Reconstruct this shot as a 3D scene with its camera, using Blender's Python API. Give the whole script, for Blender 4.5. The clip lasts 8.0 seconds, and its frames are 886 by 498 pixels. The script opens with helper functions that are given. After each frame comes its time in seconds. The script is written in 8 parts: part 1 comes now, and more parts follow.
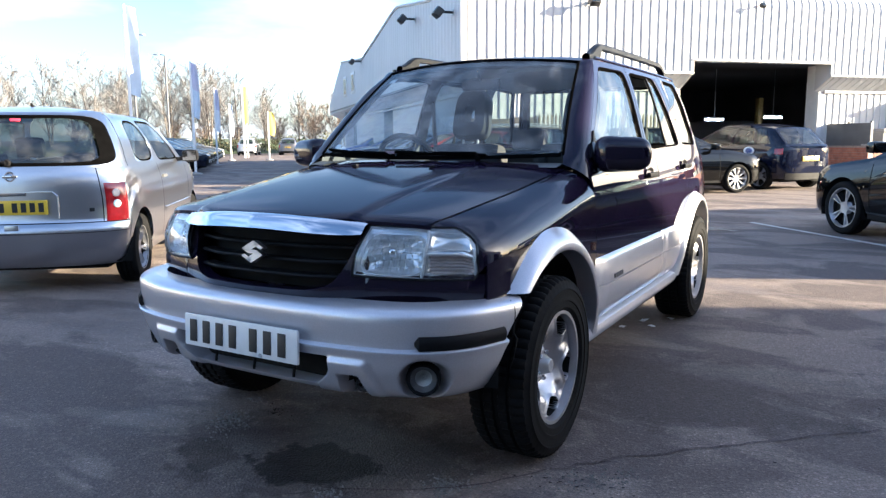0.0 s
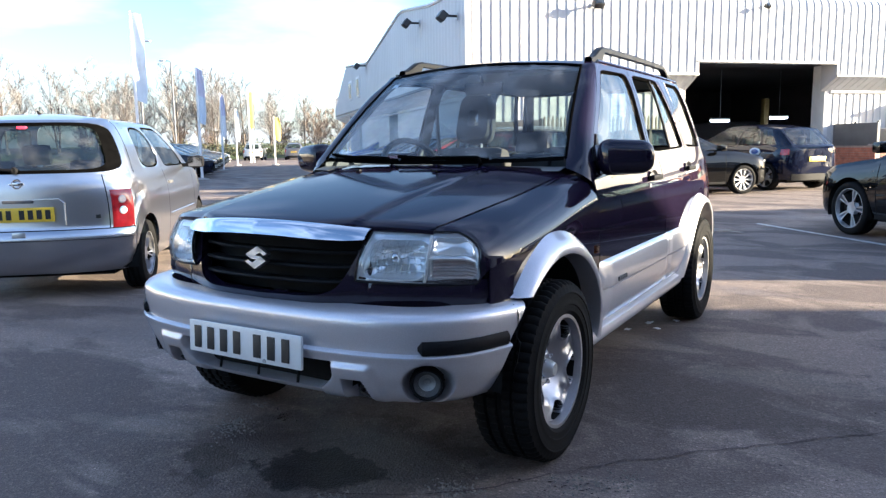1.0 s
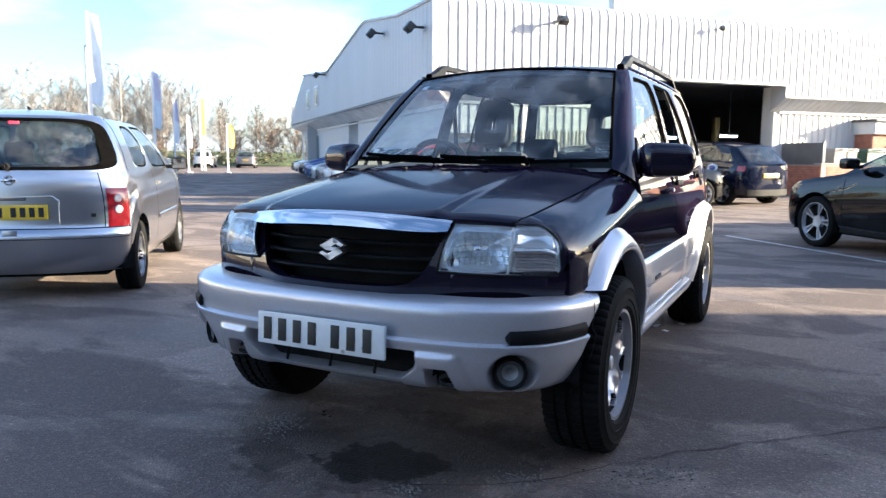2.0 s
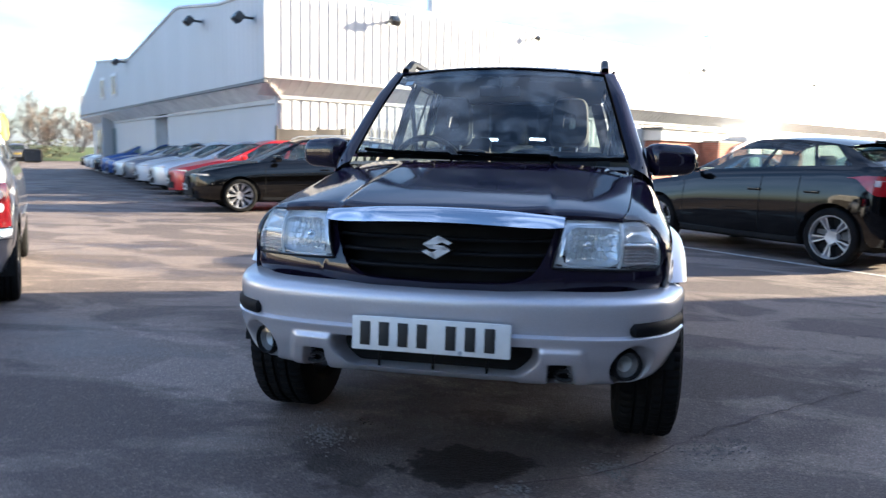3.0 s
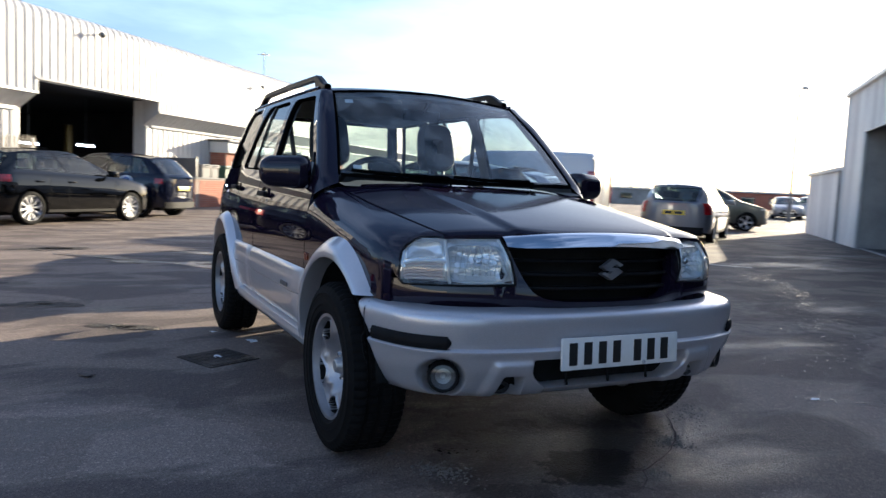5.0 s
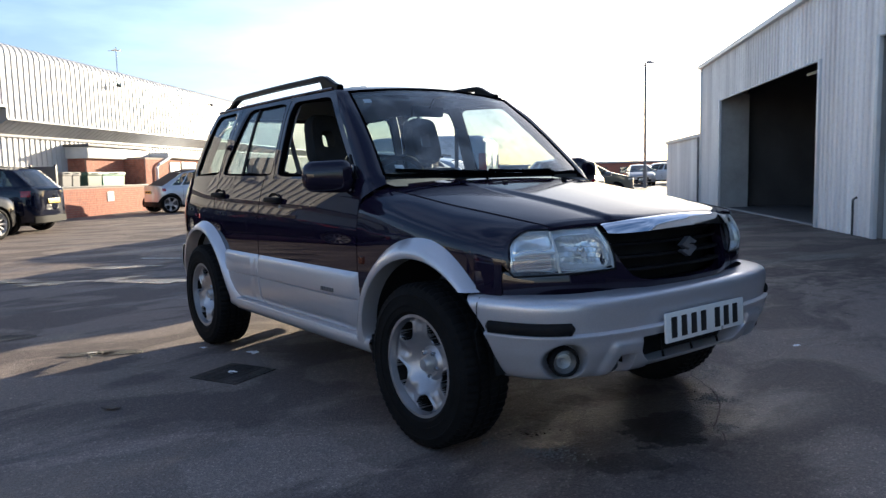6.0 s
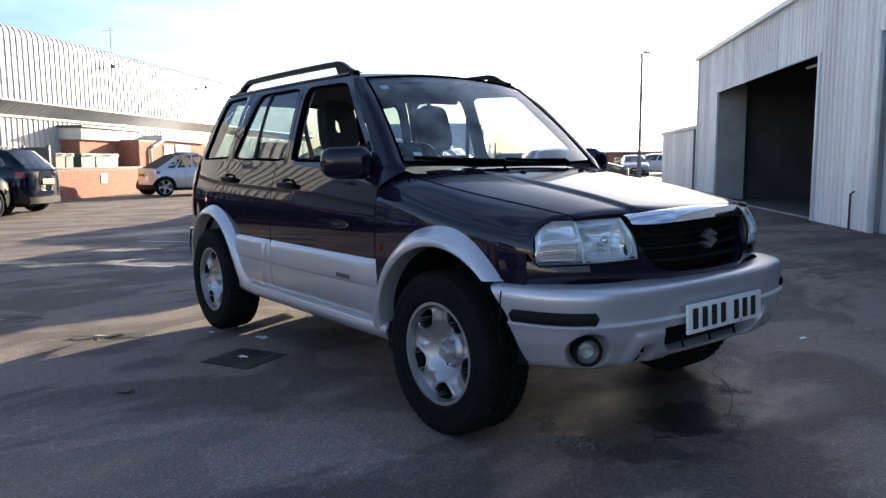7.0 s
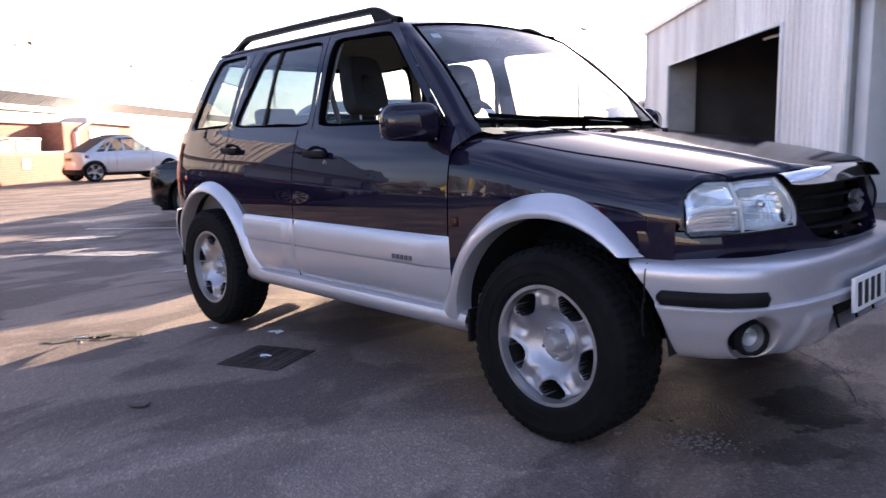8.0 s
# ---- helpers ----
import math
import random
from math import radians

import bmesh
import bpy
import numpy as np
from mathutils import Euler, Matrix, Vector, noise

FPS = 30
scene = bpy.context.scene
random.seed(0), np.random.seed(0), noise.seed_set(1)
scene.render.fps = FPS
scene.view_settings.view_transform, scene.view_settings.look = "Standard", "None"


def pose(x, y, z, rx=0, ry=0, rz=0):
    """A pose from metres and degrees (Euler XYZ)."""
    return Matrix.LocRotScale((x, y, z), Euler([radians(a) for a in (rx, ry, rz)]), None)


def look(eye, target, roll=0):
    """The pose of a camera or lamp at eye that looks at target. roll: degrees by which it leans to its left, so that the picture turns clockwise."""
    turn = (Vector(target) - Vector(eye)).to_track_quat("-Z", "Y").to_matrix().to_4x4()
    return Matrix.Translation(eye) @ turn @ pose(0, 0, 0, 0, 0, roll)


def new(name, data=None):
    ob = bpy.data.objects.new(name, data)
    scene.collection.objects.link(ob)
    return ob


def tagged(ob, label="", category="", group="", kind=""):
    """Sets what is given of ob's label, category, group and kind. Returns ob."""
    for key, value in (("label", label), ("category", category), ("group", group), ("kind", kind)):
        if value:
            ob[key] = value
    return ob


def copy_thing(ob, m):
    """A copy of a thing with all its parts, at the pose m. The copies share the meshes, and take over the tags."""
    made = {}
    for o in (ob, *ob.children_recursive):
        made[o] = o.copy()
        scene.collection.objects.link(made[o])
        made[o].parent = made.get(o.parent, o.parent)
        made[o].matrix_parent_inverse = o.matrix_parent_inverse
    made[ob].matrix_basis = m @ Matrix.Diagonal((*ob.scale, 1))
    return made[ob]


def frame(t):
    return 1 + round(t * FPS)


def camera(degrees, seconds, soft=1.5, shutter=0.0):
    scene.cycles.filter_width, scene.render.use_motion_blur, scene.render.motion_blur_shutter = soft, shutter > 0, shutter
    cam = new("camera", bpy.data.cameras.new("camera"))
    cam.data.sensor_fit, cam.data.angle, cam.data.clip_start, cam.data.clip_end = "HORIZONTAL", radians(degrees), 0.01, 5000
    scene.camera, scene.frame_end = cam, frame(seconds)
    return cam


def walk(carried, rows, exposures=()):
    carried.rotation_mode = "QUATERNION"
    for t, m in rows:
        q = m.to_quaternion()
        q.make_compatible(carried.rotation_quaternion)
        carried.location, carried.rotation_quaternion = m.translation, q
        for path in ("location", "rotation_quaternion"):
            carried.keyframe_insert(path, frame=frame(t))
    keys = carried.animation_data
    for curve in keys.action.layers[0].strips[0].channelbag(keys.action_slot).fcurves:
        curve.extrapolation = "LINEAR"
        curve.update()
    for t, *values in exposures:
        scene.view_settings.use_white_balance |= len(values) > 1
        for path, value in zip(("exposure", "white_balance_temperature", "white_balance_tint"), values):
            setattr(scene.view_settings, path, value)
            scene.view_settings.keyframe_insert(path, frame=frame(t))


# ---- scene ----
cam = camera(63.0, 8.0, soft=1.35, shutter=0.4)
PATH = [
    (0, (1.784, -2.452, 1.172), (0.78, -0.748, 0.877), -0.4),
    (0.5, (1.791, -2.456, 1.176), (0.779, -0.755, 0.884), -0.7),
    (1, (1.796, -2.449, 1.177), (0.776, -0.752, 0.891), -0.9),
    (1.5, (1.736, -2.514, 1.171), (0.727, -0.811, 0.892), -0.9),
    (1.7, (1.634, -2.602, 1.151), (0.658, -0.877, 0.883), -0.7),
    (2.8, (0.71, -2.926, 1.088), (0.196, -1.008, 0.846), 2.1),
    (3, (0.463, -2.995, 1.095), (0.089, -1.047, 0.847), 1.3),
    (3.5, (-0.125, -2.969, 1.038), (-0.259, -0.986, 0.815), 1.3),
    (4, (-0.711, -2.997, 1.098), (-0.463, -1.021, 0.913), 3.0),
    (4.5, (-1.193, -2.909, 1.073), (-0.64, -0.997, 0.875), 3.0),
    (5, (-1.724, -2.741, 1.077), (-0.826, -0.963, 0.905), 2.7),
    (5.2, (-1.911, -2.67, 1.109), (-0.921, -0.943, 0.921), 2.3),
    (6.3, (-2.589, -2.296, 1.11), (-1.342, -0.746, 0.905), -1.4),
    (6.5, (-2.607, -2.294, 1.106), (-1.355, -0.749, 0.895), -0.7),
    (7, (-2.585, -2.273, 1.115), (-1.357, -0.712, 0.874), -0.4),
    (7.5, (-2.69, -1.966, 1.087), (-1.45, -0.424, 0.801), 0.2),
    (8, (-2.724, -1.498, 1.037), (-1.362, -0.064, 0.742), -1.3),
]
walk(cam, [(t, look(eye, target, roll)) for t, eye, target, roll in PATH],
     exposures=[(t, s, 5270 + 530 * max(0.0, t - 7.1) / 0.9, 13 + 17 * max(0.0, min(1.0, (t - 7.1) / 0.5))) for t, s in ((0.0, 3.03), (1.7, 2.98), (3.0, 2.93), (3.5, 2.87), (4.0, 2.66), (4.5, 2.4), (5.2, 2.0), (6.3, 1.90), (7.1, 2.19), (7.5, 2.55), (7.7, 2.68), (8.0, 2.82))])

# ---- light: low winter sun behind the workshop, thin cloud ----
SUN_AZ, SUN_EL = 25.2, 12.2          # degrees, anticlockwise from +x, and above the horizon
world = bpy.data.worlds.new("winter_sky")
scene.world = world
world.use_nodes = True
wn, wl = world.node_tree.nodes, world.node_tree.links
sky = wn.new("ShaderNodeTexSky")
sky.sky_type = "NISHITA"
sky.sun_disc = False
sky.sun_elevation = radians(SUN_EL)
sky.sun_rotation = radians(90 - SUN_AZ)
sky.altitude, sky.air_density, sky.dust_density, sky.ozone_density = 60, 1.0, 1.6, 1.4
bg = wn["Background"]
bg.inputs["Strength"].default_value = 0.052
# soft cloud streaks over the clear sky
wtc = wn.new("ShaderNodeTexCoord")
wmap = wn.new("ShaderNodeMapping")
wmap.inputs["Scale"].default_value = (1.6, 1.6, 6.5)
wmap.inputs["Rotation"].default_value = (0.05, 0.12, 0.6)
wnoise = wn.new("ShaderNodeTexNoise")
wnoise.inputs["Scale"].default_value = 1.5
wnoise.inputs["Detail"].default_value = 7
wnoise.inputs["Roughness"].default_value = 0.55
wramp = wn.new("ShaderNodeValToRGB")
wramp.color_ramp.elements[0].position, wramp.color_ramp.elements[1].position = 0.42, 0.72
wramp.color_ramp.elements[0].color = (0, 0, 0, 1)
wramp.color_ramp.elements[1].color = (0.75, 0.75, 0.75, 1)
wmix = wn.new("ShaderNodeMixRGB")
wgain = wn.new("ShaderNodeMixRGB")
wgain.blend_type = "ADD"
wgain.inputs["Fac"].default_value = 1.0
wgain.inputs["Color2"].default_value = (3.0, 3.05, 3.2, 1)
wl.new(wtc.outputs["Generated"], wmap.inputs["Vector"])
wl.new(wmap.outputs["Vector"], wnoise.inputs["Vector"])
wl.new(wnoise.outputs["Fac"], wramp.inputs["Fac"])
wl.new(wramp.outputs["Color"], wmix.inputs["Fac"])
wl.new(sky.outputs["Color"], wgain.inputs["Color1"])
wl.new(sky.outputs["Color"], wmix.inputs["Color1"])
wl.new(wgain.outputs["Color"], wmix.inputs["Color2"])
wl.new(wmix.outputs["Color"], bg.inputs["Color"])

sun_dir = Vector((math.cos(radians(SUN_AZ)) * math.cos(radians(SUN_EL)), math.sin(radians(SUN_AZ)) * math.cos(radians(SUN_EL)), math.sin(radians(SUN_EL))))
sun_data = bpy.data.lights.new("sun", "SUN")
sun_data.energy, sun_data.angle, sun_data.color = 5.0, radians(0.6), (1.0, 0.77, 0.44)
sun = new("sun", sun_data)
sun.matrix_world = look(sun_dir * 80, (0, 0, 0))


# ---- materials ----
def bsdf_of(m):
    return m.node_tree.nodes["Principled BSDF"]


def ramp_between(nt, fac, c0, c1, p0=0.35, p1=0.65):
    r = nt.nodes.new("ShaderNodeValToRGB")
    r.color_ramp.elements[0].position, r.color_ramp.elements[1].position = p0, p1
    r.color_ramp.elements[0].color, r.color_ramp.elements[1].color = (*c0, 1), (*c1, 1)
    nt.links.new(fac, r.inputs["Fac"])
    return r


def noise_node(nt, scale, detail=4, rough=0.55, stretch=(1, 1, 1), coord="Object"):
    tc, mp, nz = nt.nodes.new("ShaderNodeTexCoord"), nt.nodes.new("ShaderNodeMapping"), nt.nodes.new("ShaderNodeTexNoise")
    mp.inputs["Scale"].default_value = stretch
    nz.inputs["Scale"].default_value, nz.inputs["Detail"].default_value, nz.inputs["Roughness"].default_value = scale, detail, rough
    nt.links.new(tc.outputs[coord], mp.inputs["Vector"])
    nt.links.new(mp.outputs["Vector"], nz.inputs["Vector"])
    return nz


def bump_from(nt, height, strength, distance):
    b = nt.nodes.new("ShaderNodeBump")
    b.inputs["Strength"].default_value, b.inputs["Distance"].default_value = strength, distance
    nt.links.new(height, b.inputs["Height"])
    nt.links.new(b.outputs["Normal"], bsdf_of_tree(nt).inputs["Normal"])
    return b


def bsdf_of_tree(nt):
    return nt.nodes["Principled BSDF"]


def surface(name, base, rough=0.5, metal=0.0, vary=0.12, scale=6.0, fine=60.0, bump=0.1, coat=0.0, spec=0.5, stretch=(1, 1, 1)):
    """A plain surface with slow stains and fine grain in colour, gloss and relief."""
    m = bpy.data.materials.new(name)
    m.use_nodes = True
    nt, b = m.node_tree, bsdf_of(m)
    slow, fast = noise_node(nt, scale, 5, stretch=stretch), noise_node(nt, fine, 3)
    lo = tuple(max(0.0, c * (1 - vary)) for c in base)
    hi = tuple(min(1.0, c * (1 + vary)) for c in base)
    r = ramp_between(nt, slow.outputs["Fac"], lo, hi)
    mixed = nt.nodes.new("ShaderNodeMixRGB")
    mixed.blend_type = "MULTIPLY"
    mixed.inputs["Fac"].default_value = 0.35
    g = ramp_between(nt, fast.outputs["Fac"], (1 - vary,) * 3, (1 + vary * 0.3,) * 3)
    nt.links.new(r.outputs["Color"], mixed.inputs["Color1"])
    nt.links.new(g.outputs["Color"], mixed.inputs["Color2"])
    nt.links.new(mixed.outputs["Color"], b.inputs["Base Color"])
    mr = nt.nodes.new("ShaderNodeMapRange")
    mr.inputs["To Min"].default_value, mr.inputs["To Max"].default_value = max(0.02, rough * 0.8), min(1.0, rough * 1.25)
    nt.links.new(slow.outputs["Fac"], mr.inputs["Value"])
    nt.links.new(mr.outputs["Result"], b.inputs["Roughness"])
    b.inputs["Metallic"].default_value = metal
    b.inputs["Coat Weight"].default_value = coat
    b.inputs["Coat Roughness"].default_value = 0.05
    b.inputs["Specular IOR Level"].default_value = spec
    if bump:
        bump_from(nt, fast.outputs["Fac"], bump, 0.004)
    return m


def paint(name, base, metal=0.3, rough=0.32, dirt=0.12, dust=0.05, coat=1.0, dull=0.35):
    """Car paint under clear coat, with road film that dulls it in patches."""
    m = bpy.data.materials.new(name)
    m.use_nodes = True
    nt, b = m.node_tree, bsdf_of(m)
    film, fleck = noise_node(nt, 2.2, 6, 0.6), noise_node(nt, 260, 2)
    streak = noise_node(nt, 9, 4, 0.6, (1, 1, 0.25))
    dusty = tuple(c * (1 - dirt) + 0.16 * dirt for c in base)
    r = ramp_between(nt, film.outputs["Fac"], base, dusty, 0.42, 0.75)
    f = ramp_between(nt, fleck.outputs["Fac"], (0.9, 0.9, 0.9), (1.12, 1.12, 1.12))
    mixed = nt.nodes.new("ShaderNodeMixRGB")
    mixed.blend_type = "MULTIPLY"
    mixed.inputs["Fac"].default_value = 0.5
    nt.links.new(r.outputs["Color"], mixed.inputs["Color1"])
    nt.links.new(f.outputs["Color"], mixed.inputs["Color2"])
    nt.links.new(mixed.outputs["Color"], b.inputs["Base Color"])
    b.inputs["Metallic"].default_value, b.inputs["Roughness"].default_value = metal, rough
    b.inputs["Specular IOR Level"].default_value = 0.0 if max(base) < 0.05 else 0.4
    b.inputs["Coat Weight"].default_value = 1.0
    mr = nt.nodes.new("ShaderNodeMapRange")
    mr.inputs["From Min"].default_value, mr.inputs["From Max"].default_value = 0.35, 0.75
    mr.inputs["To Min"].default_value, mr.inputs["To Max"].default_value = 0.02, 0.02 + dirt * 0.35
    nt.links.new(streak.outputs["Fac"], mr.inputs["Value"])
    # settled dust dulls what faces up
    geo, sep, up = (nt.nodes.new(n) for n in ("ShaderNodeNewGeometry", "ShaderNodeSeparateXYZ", "ShaderNodeMapRange"))
    up.inputs["From Min"].default_value, up.inputs["From Max"].default_value = 0.55, 0.97
    up.inputs["To Max"].default_value = dust
    add = nt.nodes.new("ShaderNodeMath")
    nt.links.new(geo.outputs["Normal"], sep.inputs["Vector"])
    nt.links.new(sep.outputs["Z"], up.inputs["Value"])
    nt.links.new(up.outputs["Result"], add.inputs[0])
    nt.links.new(mr.outputs["Result"], add.inputs[1])
    nt.links.new(add.outputs["Value"], b.inputs["Coat Roughness"])
    cw = nt.nodes.new("ShaderNodeMapRange")
    cw.inputs["From Max"].default_value = 0.08
    cw.inputs["To Min"].default_value, cw.inputs["To Max"].default_value = coat, dull * coat
    nt.links.new(up.outputs["Result"], cw.inputs["Value"])
    nt.links.new(cw.outputs["Result"], b.inputs["Coat Weight"])
    return m


def glass(name, tint, gloss=0.0, dirt=0.03, facing=0.075):
    """Thin car or window glass: tinted see-through with a Fresnel mirror on top and a little grime."""
    m = bpy.data.materials.new(name)
    m.use_nodes = True
    nt = m.node_tree
    nt.nodes.remove(nt.nodes["Principled BSDF"])
    out = nt.nodes["Material Output"]
    tr, gl, mx, fr = (nt.nodes.new(n) for n in ("ShaderNodeBsdfTransparent", "ShaderNodeBsdfGlossy", "ShaderNodeMixShader", "ShaderNodeLayerWeight"))
    df, mx2 = nt.nodes.new("ShaderNodeBsdfDiffuse"), nt.nodes.new("ShaderNodeMixShader")
    tr.inputs["Color"].default_value = (*tint, 1)
    gl.inputs["Roughness"].default_value = gloss
    fr.inputs["Blend"].default_value = 0.5
    p5, fa = nt.nodes.new("ShaderNodeMath"), nt.nodes.new("ShaderNodeMath")
    p5.operation, fa.operation = "POWER", "MULTIPLY_ADD"
    p5.inputs[1].default_value = 4.5
    fa.inputs[1].default_value, fa.inputs[2].default_value = 0.92 - facing, facing
    nt.links.new(fr.outputs["Facing"], p5.inputs[0])
    nt.links.new(p5.outputs["Value"], fa.inputs[0])
    df.inputs["Color"].default_value = (0.5, 0.5, 0.48, 1)
    nz = noise_node(nt, 7, 6, 0.65)
    mr = nt.nodes.new("ShaderNodeMapRange")
    mr.inputs["From Min"].default_value, mr.inputs["From Max"].default_value = 0.45, 0.8
    mr.inputs["To Min"].default_value, mr.inputs["To Max"].default_value = 0.0, dirt * 3
    nt.links.new(nz.outputs["Fac"], mr.inputs["Value"])
    nt.links.new(mr.outputs["Result"], mx2.inputs["Fac"])
    nt.links.new(fa.outputs["Value"], mx.inputs["Fac"])
    nt.links.new(tr.outputs["BSDF"], mx2.inputs[1])
    nt.links.new(df.outputs["BSDF"], mx2.inputs[2])
    nt.links.new(mx2.outputs["Shader"], mx.inputs[1])
    nt.links.new(gl.outputs["BSDF"], mx.inputs[2])
    nt.links.new(mx.outputs["Shader"], out.inputs["Surface"])
    return m


def glow(name, color, strength):
    m = bpy.data.materials.new(name)
    m.use_nodes = True
    b = bsdf_of(m)
    b.inputs["Base Color"].default_value = (*color, 1)
    b.inputs["Emission Color"].default_value = (*color, 1)
    b.inputs["Emission Strength"].default_value = strength
    return m


def asphalt(name="asphalt", dark=(0.114, 0.0925, 0.084), light=(0.203, 0.167, 0.146), dry=0.80, damp_rough=0.5, spec=0.28, relief=0.4, marks=()):
    """Worn tarmac: stone chips, patched tones, damp stretches."""
    m = bpy.data.materials.new(name)
    m.use_nodes = True
    nt, b = m.node_tree, bsdf_of(m)
    grain = noise_node(nt, 170, 3, 0.75)
    chips = nt.nodes.new("ShaderNodeTexVoronoi")
    chips.inputs["Scale"].default_value = 105
    tc = nt.nodes.new("ShaderNodeTexCoord")
    nt.links.new(tc.outputs["Object"], chips.inputs["Vector"])
    patch = noise_node(nt, 1.15, 6, 0.55, (0.75, 1.4, 1))
    patch.inputs["Distortion"].default_value = 0.8
    broad = noise_node(nt, 0.16, 4, 0.5)
    damp = noise_node(nt, 0.5, 6, 0.6, (0.7, 1.6, 1))
    tone = ramp_between(nt, patch.outputs["Fac"], dark, light, 0.455, 0.545)
    wide = ramp_between(nt, broad.outputs["Fac"], (0.82, 0.82, 0.84), (1.12, 1.11, 1.09), 0.35, 0.65)
    speck = ramp_between(nt, grain.outputs["Fac"], (0.48, 0.48, 0.48), (1.5, 1.48, 1.46), 0.36, 0.66)
    stone = ramp_between(nt, chips.outputs["Color"], (0.80, 0.80, 0.80), (1.3, 1.29, 1.27), 0.25, 0.8)
    pale = ramp_between(nt, chips.outputs["Color"], (1, 1, 1), (1.8, 1.77, 1.74), 0.81, 0.89)
    last = tone
    for k, (other, f) in enumerate(((wide, 1.0), (speck, 0.7), (stone, 0.7), (pale, 0.45))):
        mx = nt.nodes.new("ShaderNodeMixRGB")
        mx.blend_type = "MULTIPLY"
        mx.inputs["Fac"].default_value = f
        nt.links.new(last.outputs["Color"], mx.inputs["Color1"])
        nt.links.new(other.outputs["Color"], mx.inputs["Color2"])
        last = mx
    wet = nt.nodes.new("ShaderNodeMapRange")
    wet.interpolation_type = "SMOOTHSTEP"
    wet.inputs["From Min"].default_value, wet.inputs["From Max"].default_value = 0.52, 0.64
    nt.links.new(damp.outputs["Fac"], wet.inputs["Value"])
    mx = nt.nodes.new("ShaderNodeMixRGB")
    mx.blend_type = "MULTIPLY"
    mx.inputs["Color2"].default_value = (0.72, 0.72, 0.74, 1)
    nt.links.new(wet.outputs["Result"], mx.inputs["Fac"])
    nt.links.new(last.outputs["Color"], mx.inputs["Color1"])
    # ragged ovals that tint the tarmac: oil, damp, painted shade and reflections
    ragged = noise_node(nt, 7, 7, 0.62)
    gloss = wet.outputs["Result"]
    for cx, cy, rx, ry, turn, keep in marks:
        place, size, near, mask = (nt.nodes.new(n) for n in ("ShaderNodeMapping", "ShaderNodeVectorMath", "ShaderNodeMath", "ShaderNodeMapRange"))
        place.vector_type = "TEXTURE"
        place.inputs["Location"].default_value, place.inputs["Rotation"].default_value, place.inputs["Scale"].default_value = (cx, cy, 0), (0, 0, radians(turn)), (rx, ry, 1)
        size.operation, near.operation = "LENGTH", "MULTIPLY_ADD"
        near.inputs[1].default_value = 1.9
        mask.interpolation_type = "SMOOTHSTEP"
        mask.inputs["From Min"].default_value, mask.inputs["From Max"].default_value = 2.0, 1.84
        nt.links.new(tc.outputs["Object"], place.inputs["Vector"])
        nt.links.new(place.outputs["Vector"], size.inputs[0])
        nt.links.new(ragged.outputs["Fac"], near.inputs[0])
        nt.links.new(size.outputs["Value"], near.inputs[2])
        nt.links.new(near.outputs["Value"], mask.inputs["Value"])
        mark_tint = nt.nodes.new("ShaderNodeMixRGB")
        mark_tint.blend_type = "MULTIPLY"
        mark_tint.inputs["Color2"].default_value = (keep, keep, keep, 1)
        nt.links.new(mask.outputs["Result"], mark_tint.inputs["Fac"])
        nt.links.new(mx.outputs["Color"], mark_tint.inputs["Color1"])
        mx = mark_tint
    nt.links.new(mx.outputs["Color"], b.inputs["Base Color"])
    ro = nt.nodes.new("ShaderNodeMapRange")
    ro.inputs["To Min"].default_value, ro.inputs["To Max"].default_value = dry, damp_rough
    nt.links.new(gloss, ro.inputs["Value"])
    nt.links.new(ro.outputs["Result"], b.inputs["Roughness"])
    b.inputs["Specular IOR Level"].default_value = spec
    h = nt.nodes.new("ShaderNodeMath")
    h.operation = "MULTIPLY_ADD"
    h.inputs[1].default_value = 0.7
    nt.links.new(grain.outputs["Fac"], h.inputs[0])
    nt.links.new(chips.outputs["Distance"], h.inputs[2])
    bump_from(nt, h.outputs["Value"], relief, 0.010)
    return m


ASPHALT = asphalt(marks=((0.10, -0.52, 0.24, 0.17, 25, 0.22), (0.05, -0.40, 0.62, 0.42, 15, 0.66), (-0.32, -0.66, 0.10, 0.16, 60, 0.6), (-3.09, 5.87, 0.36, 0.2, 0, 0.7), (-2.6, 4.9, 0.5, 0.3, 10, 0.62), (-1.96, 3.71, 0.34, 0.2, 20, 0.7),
                         # Last oval here: damp and shade painted together over ground by the workshop.
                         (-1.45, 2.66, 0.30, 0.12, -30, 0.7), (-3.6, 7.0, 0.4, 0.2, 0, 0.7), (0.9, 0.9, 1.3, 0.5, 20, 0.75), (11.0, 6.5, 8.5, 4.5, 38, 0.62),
                         # These three lighten: sky reflections on damp tarmac, painted into the colour.
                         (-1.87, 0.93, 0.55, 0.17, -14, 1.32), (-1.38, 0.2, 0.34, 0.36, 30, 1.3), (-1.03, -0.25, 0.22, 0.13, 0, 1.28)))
PUDDLE = asphalt("wet_pothole", (0.016, 0.015, 0.016), (0.03, 0.028, 0.028), 0.06, 0.03, 0.5, 0.03)
DAMP = asphalt("damp_film", (0.05, 0.042, 0.042), (0.12, 0.098, 0.094), 0.34, 0.2, 0.5, 0.3)
BROKEN = asphalt("broken_pothole_stone", (0.020, 0.017, 0.016), (0.056, 0.046, 0.042), 0.7, 0.25, 0.4, 1.0)
SEAM_TAR = asphalt("crack_sealant", (0.092, 0.077, 0.075), (0.12, 0.10, 0.096), 0.95, 0.9, 0.12)
GRASS = surface("grass", (0.06, 0.085, 0.025), 0.9, vary=0.4, scale=0.4, fine=30)
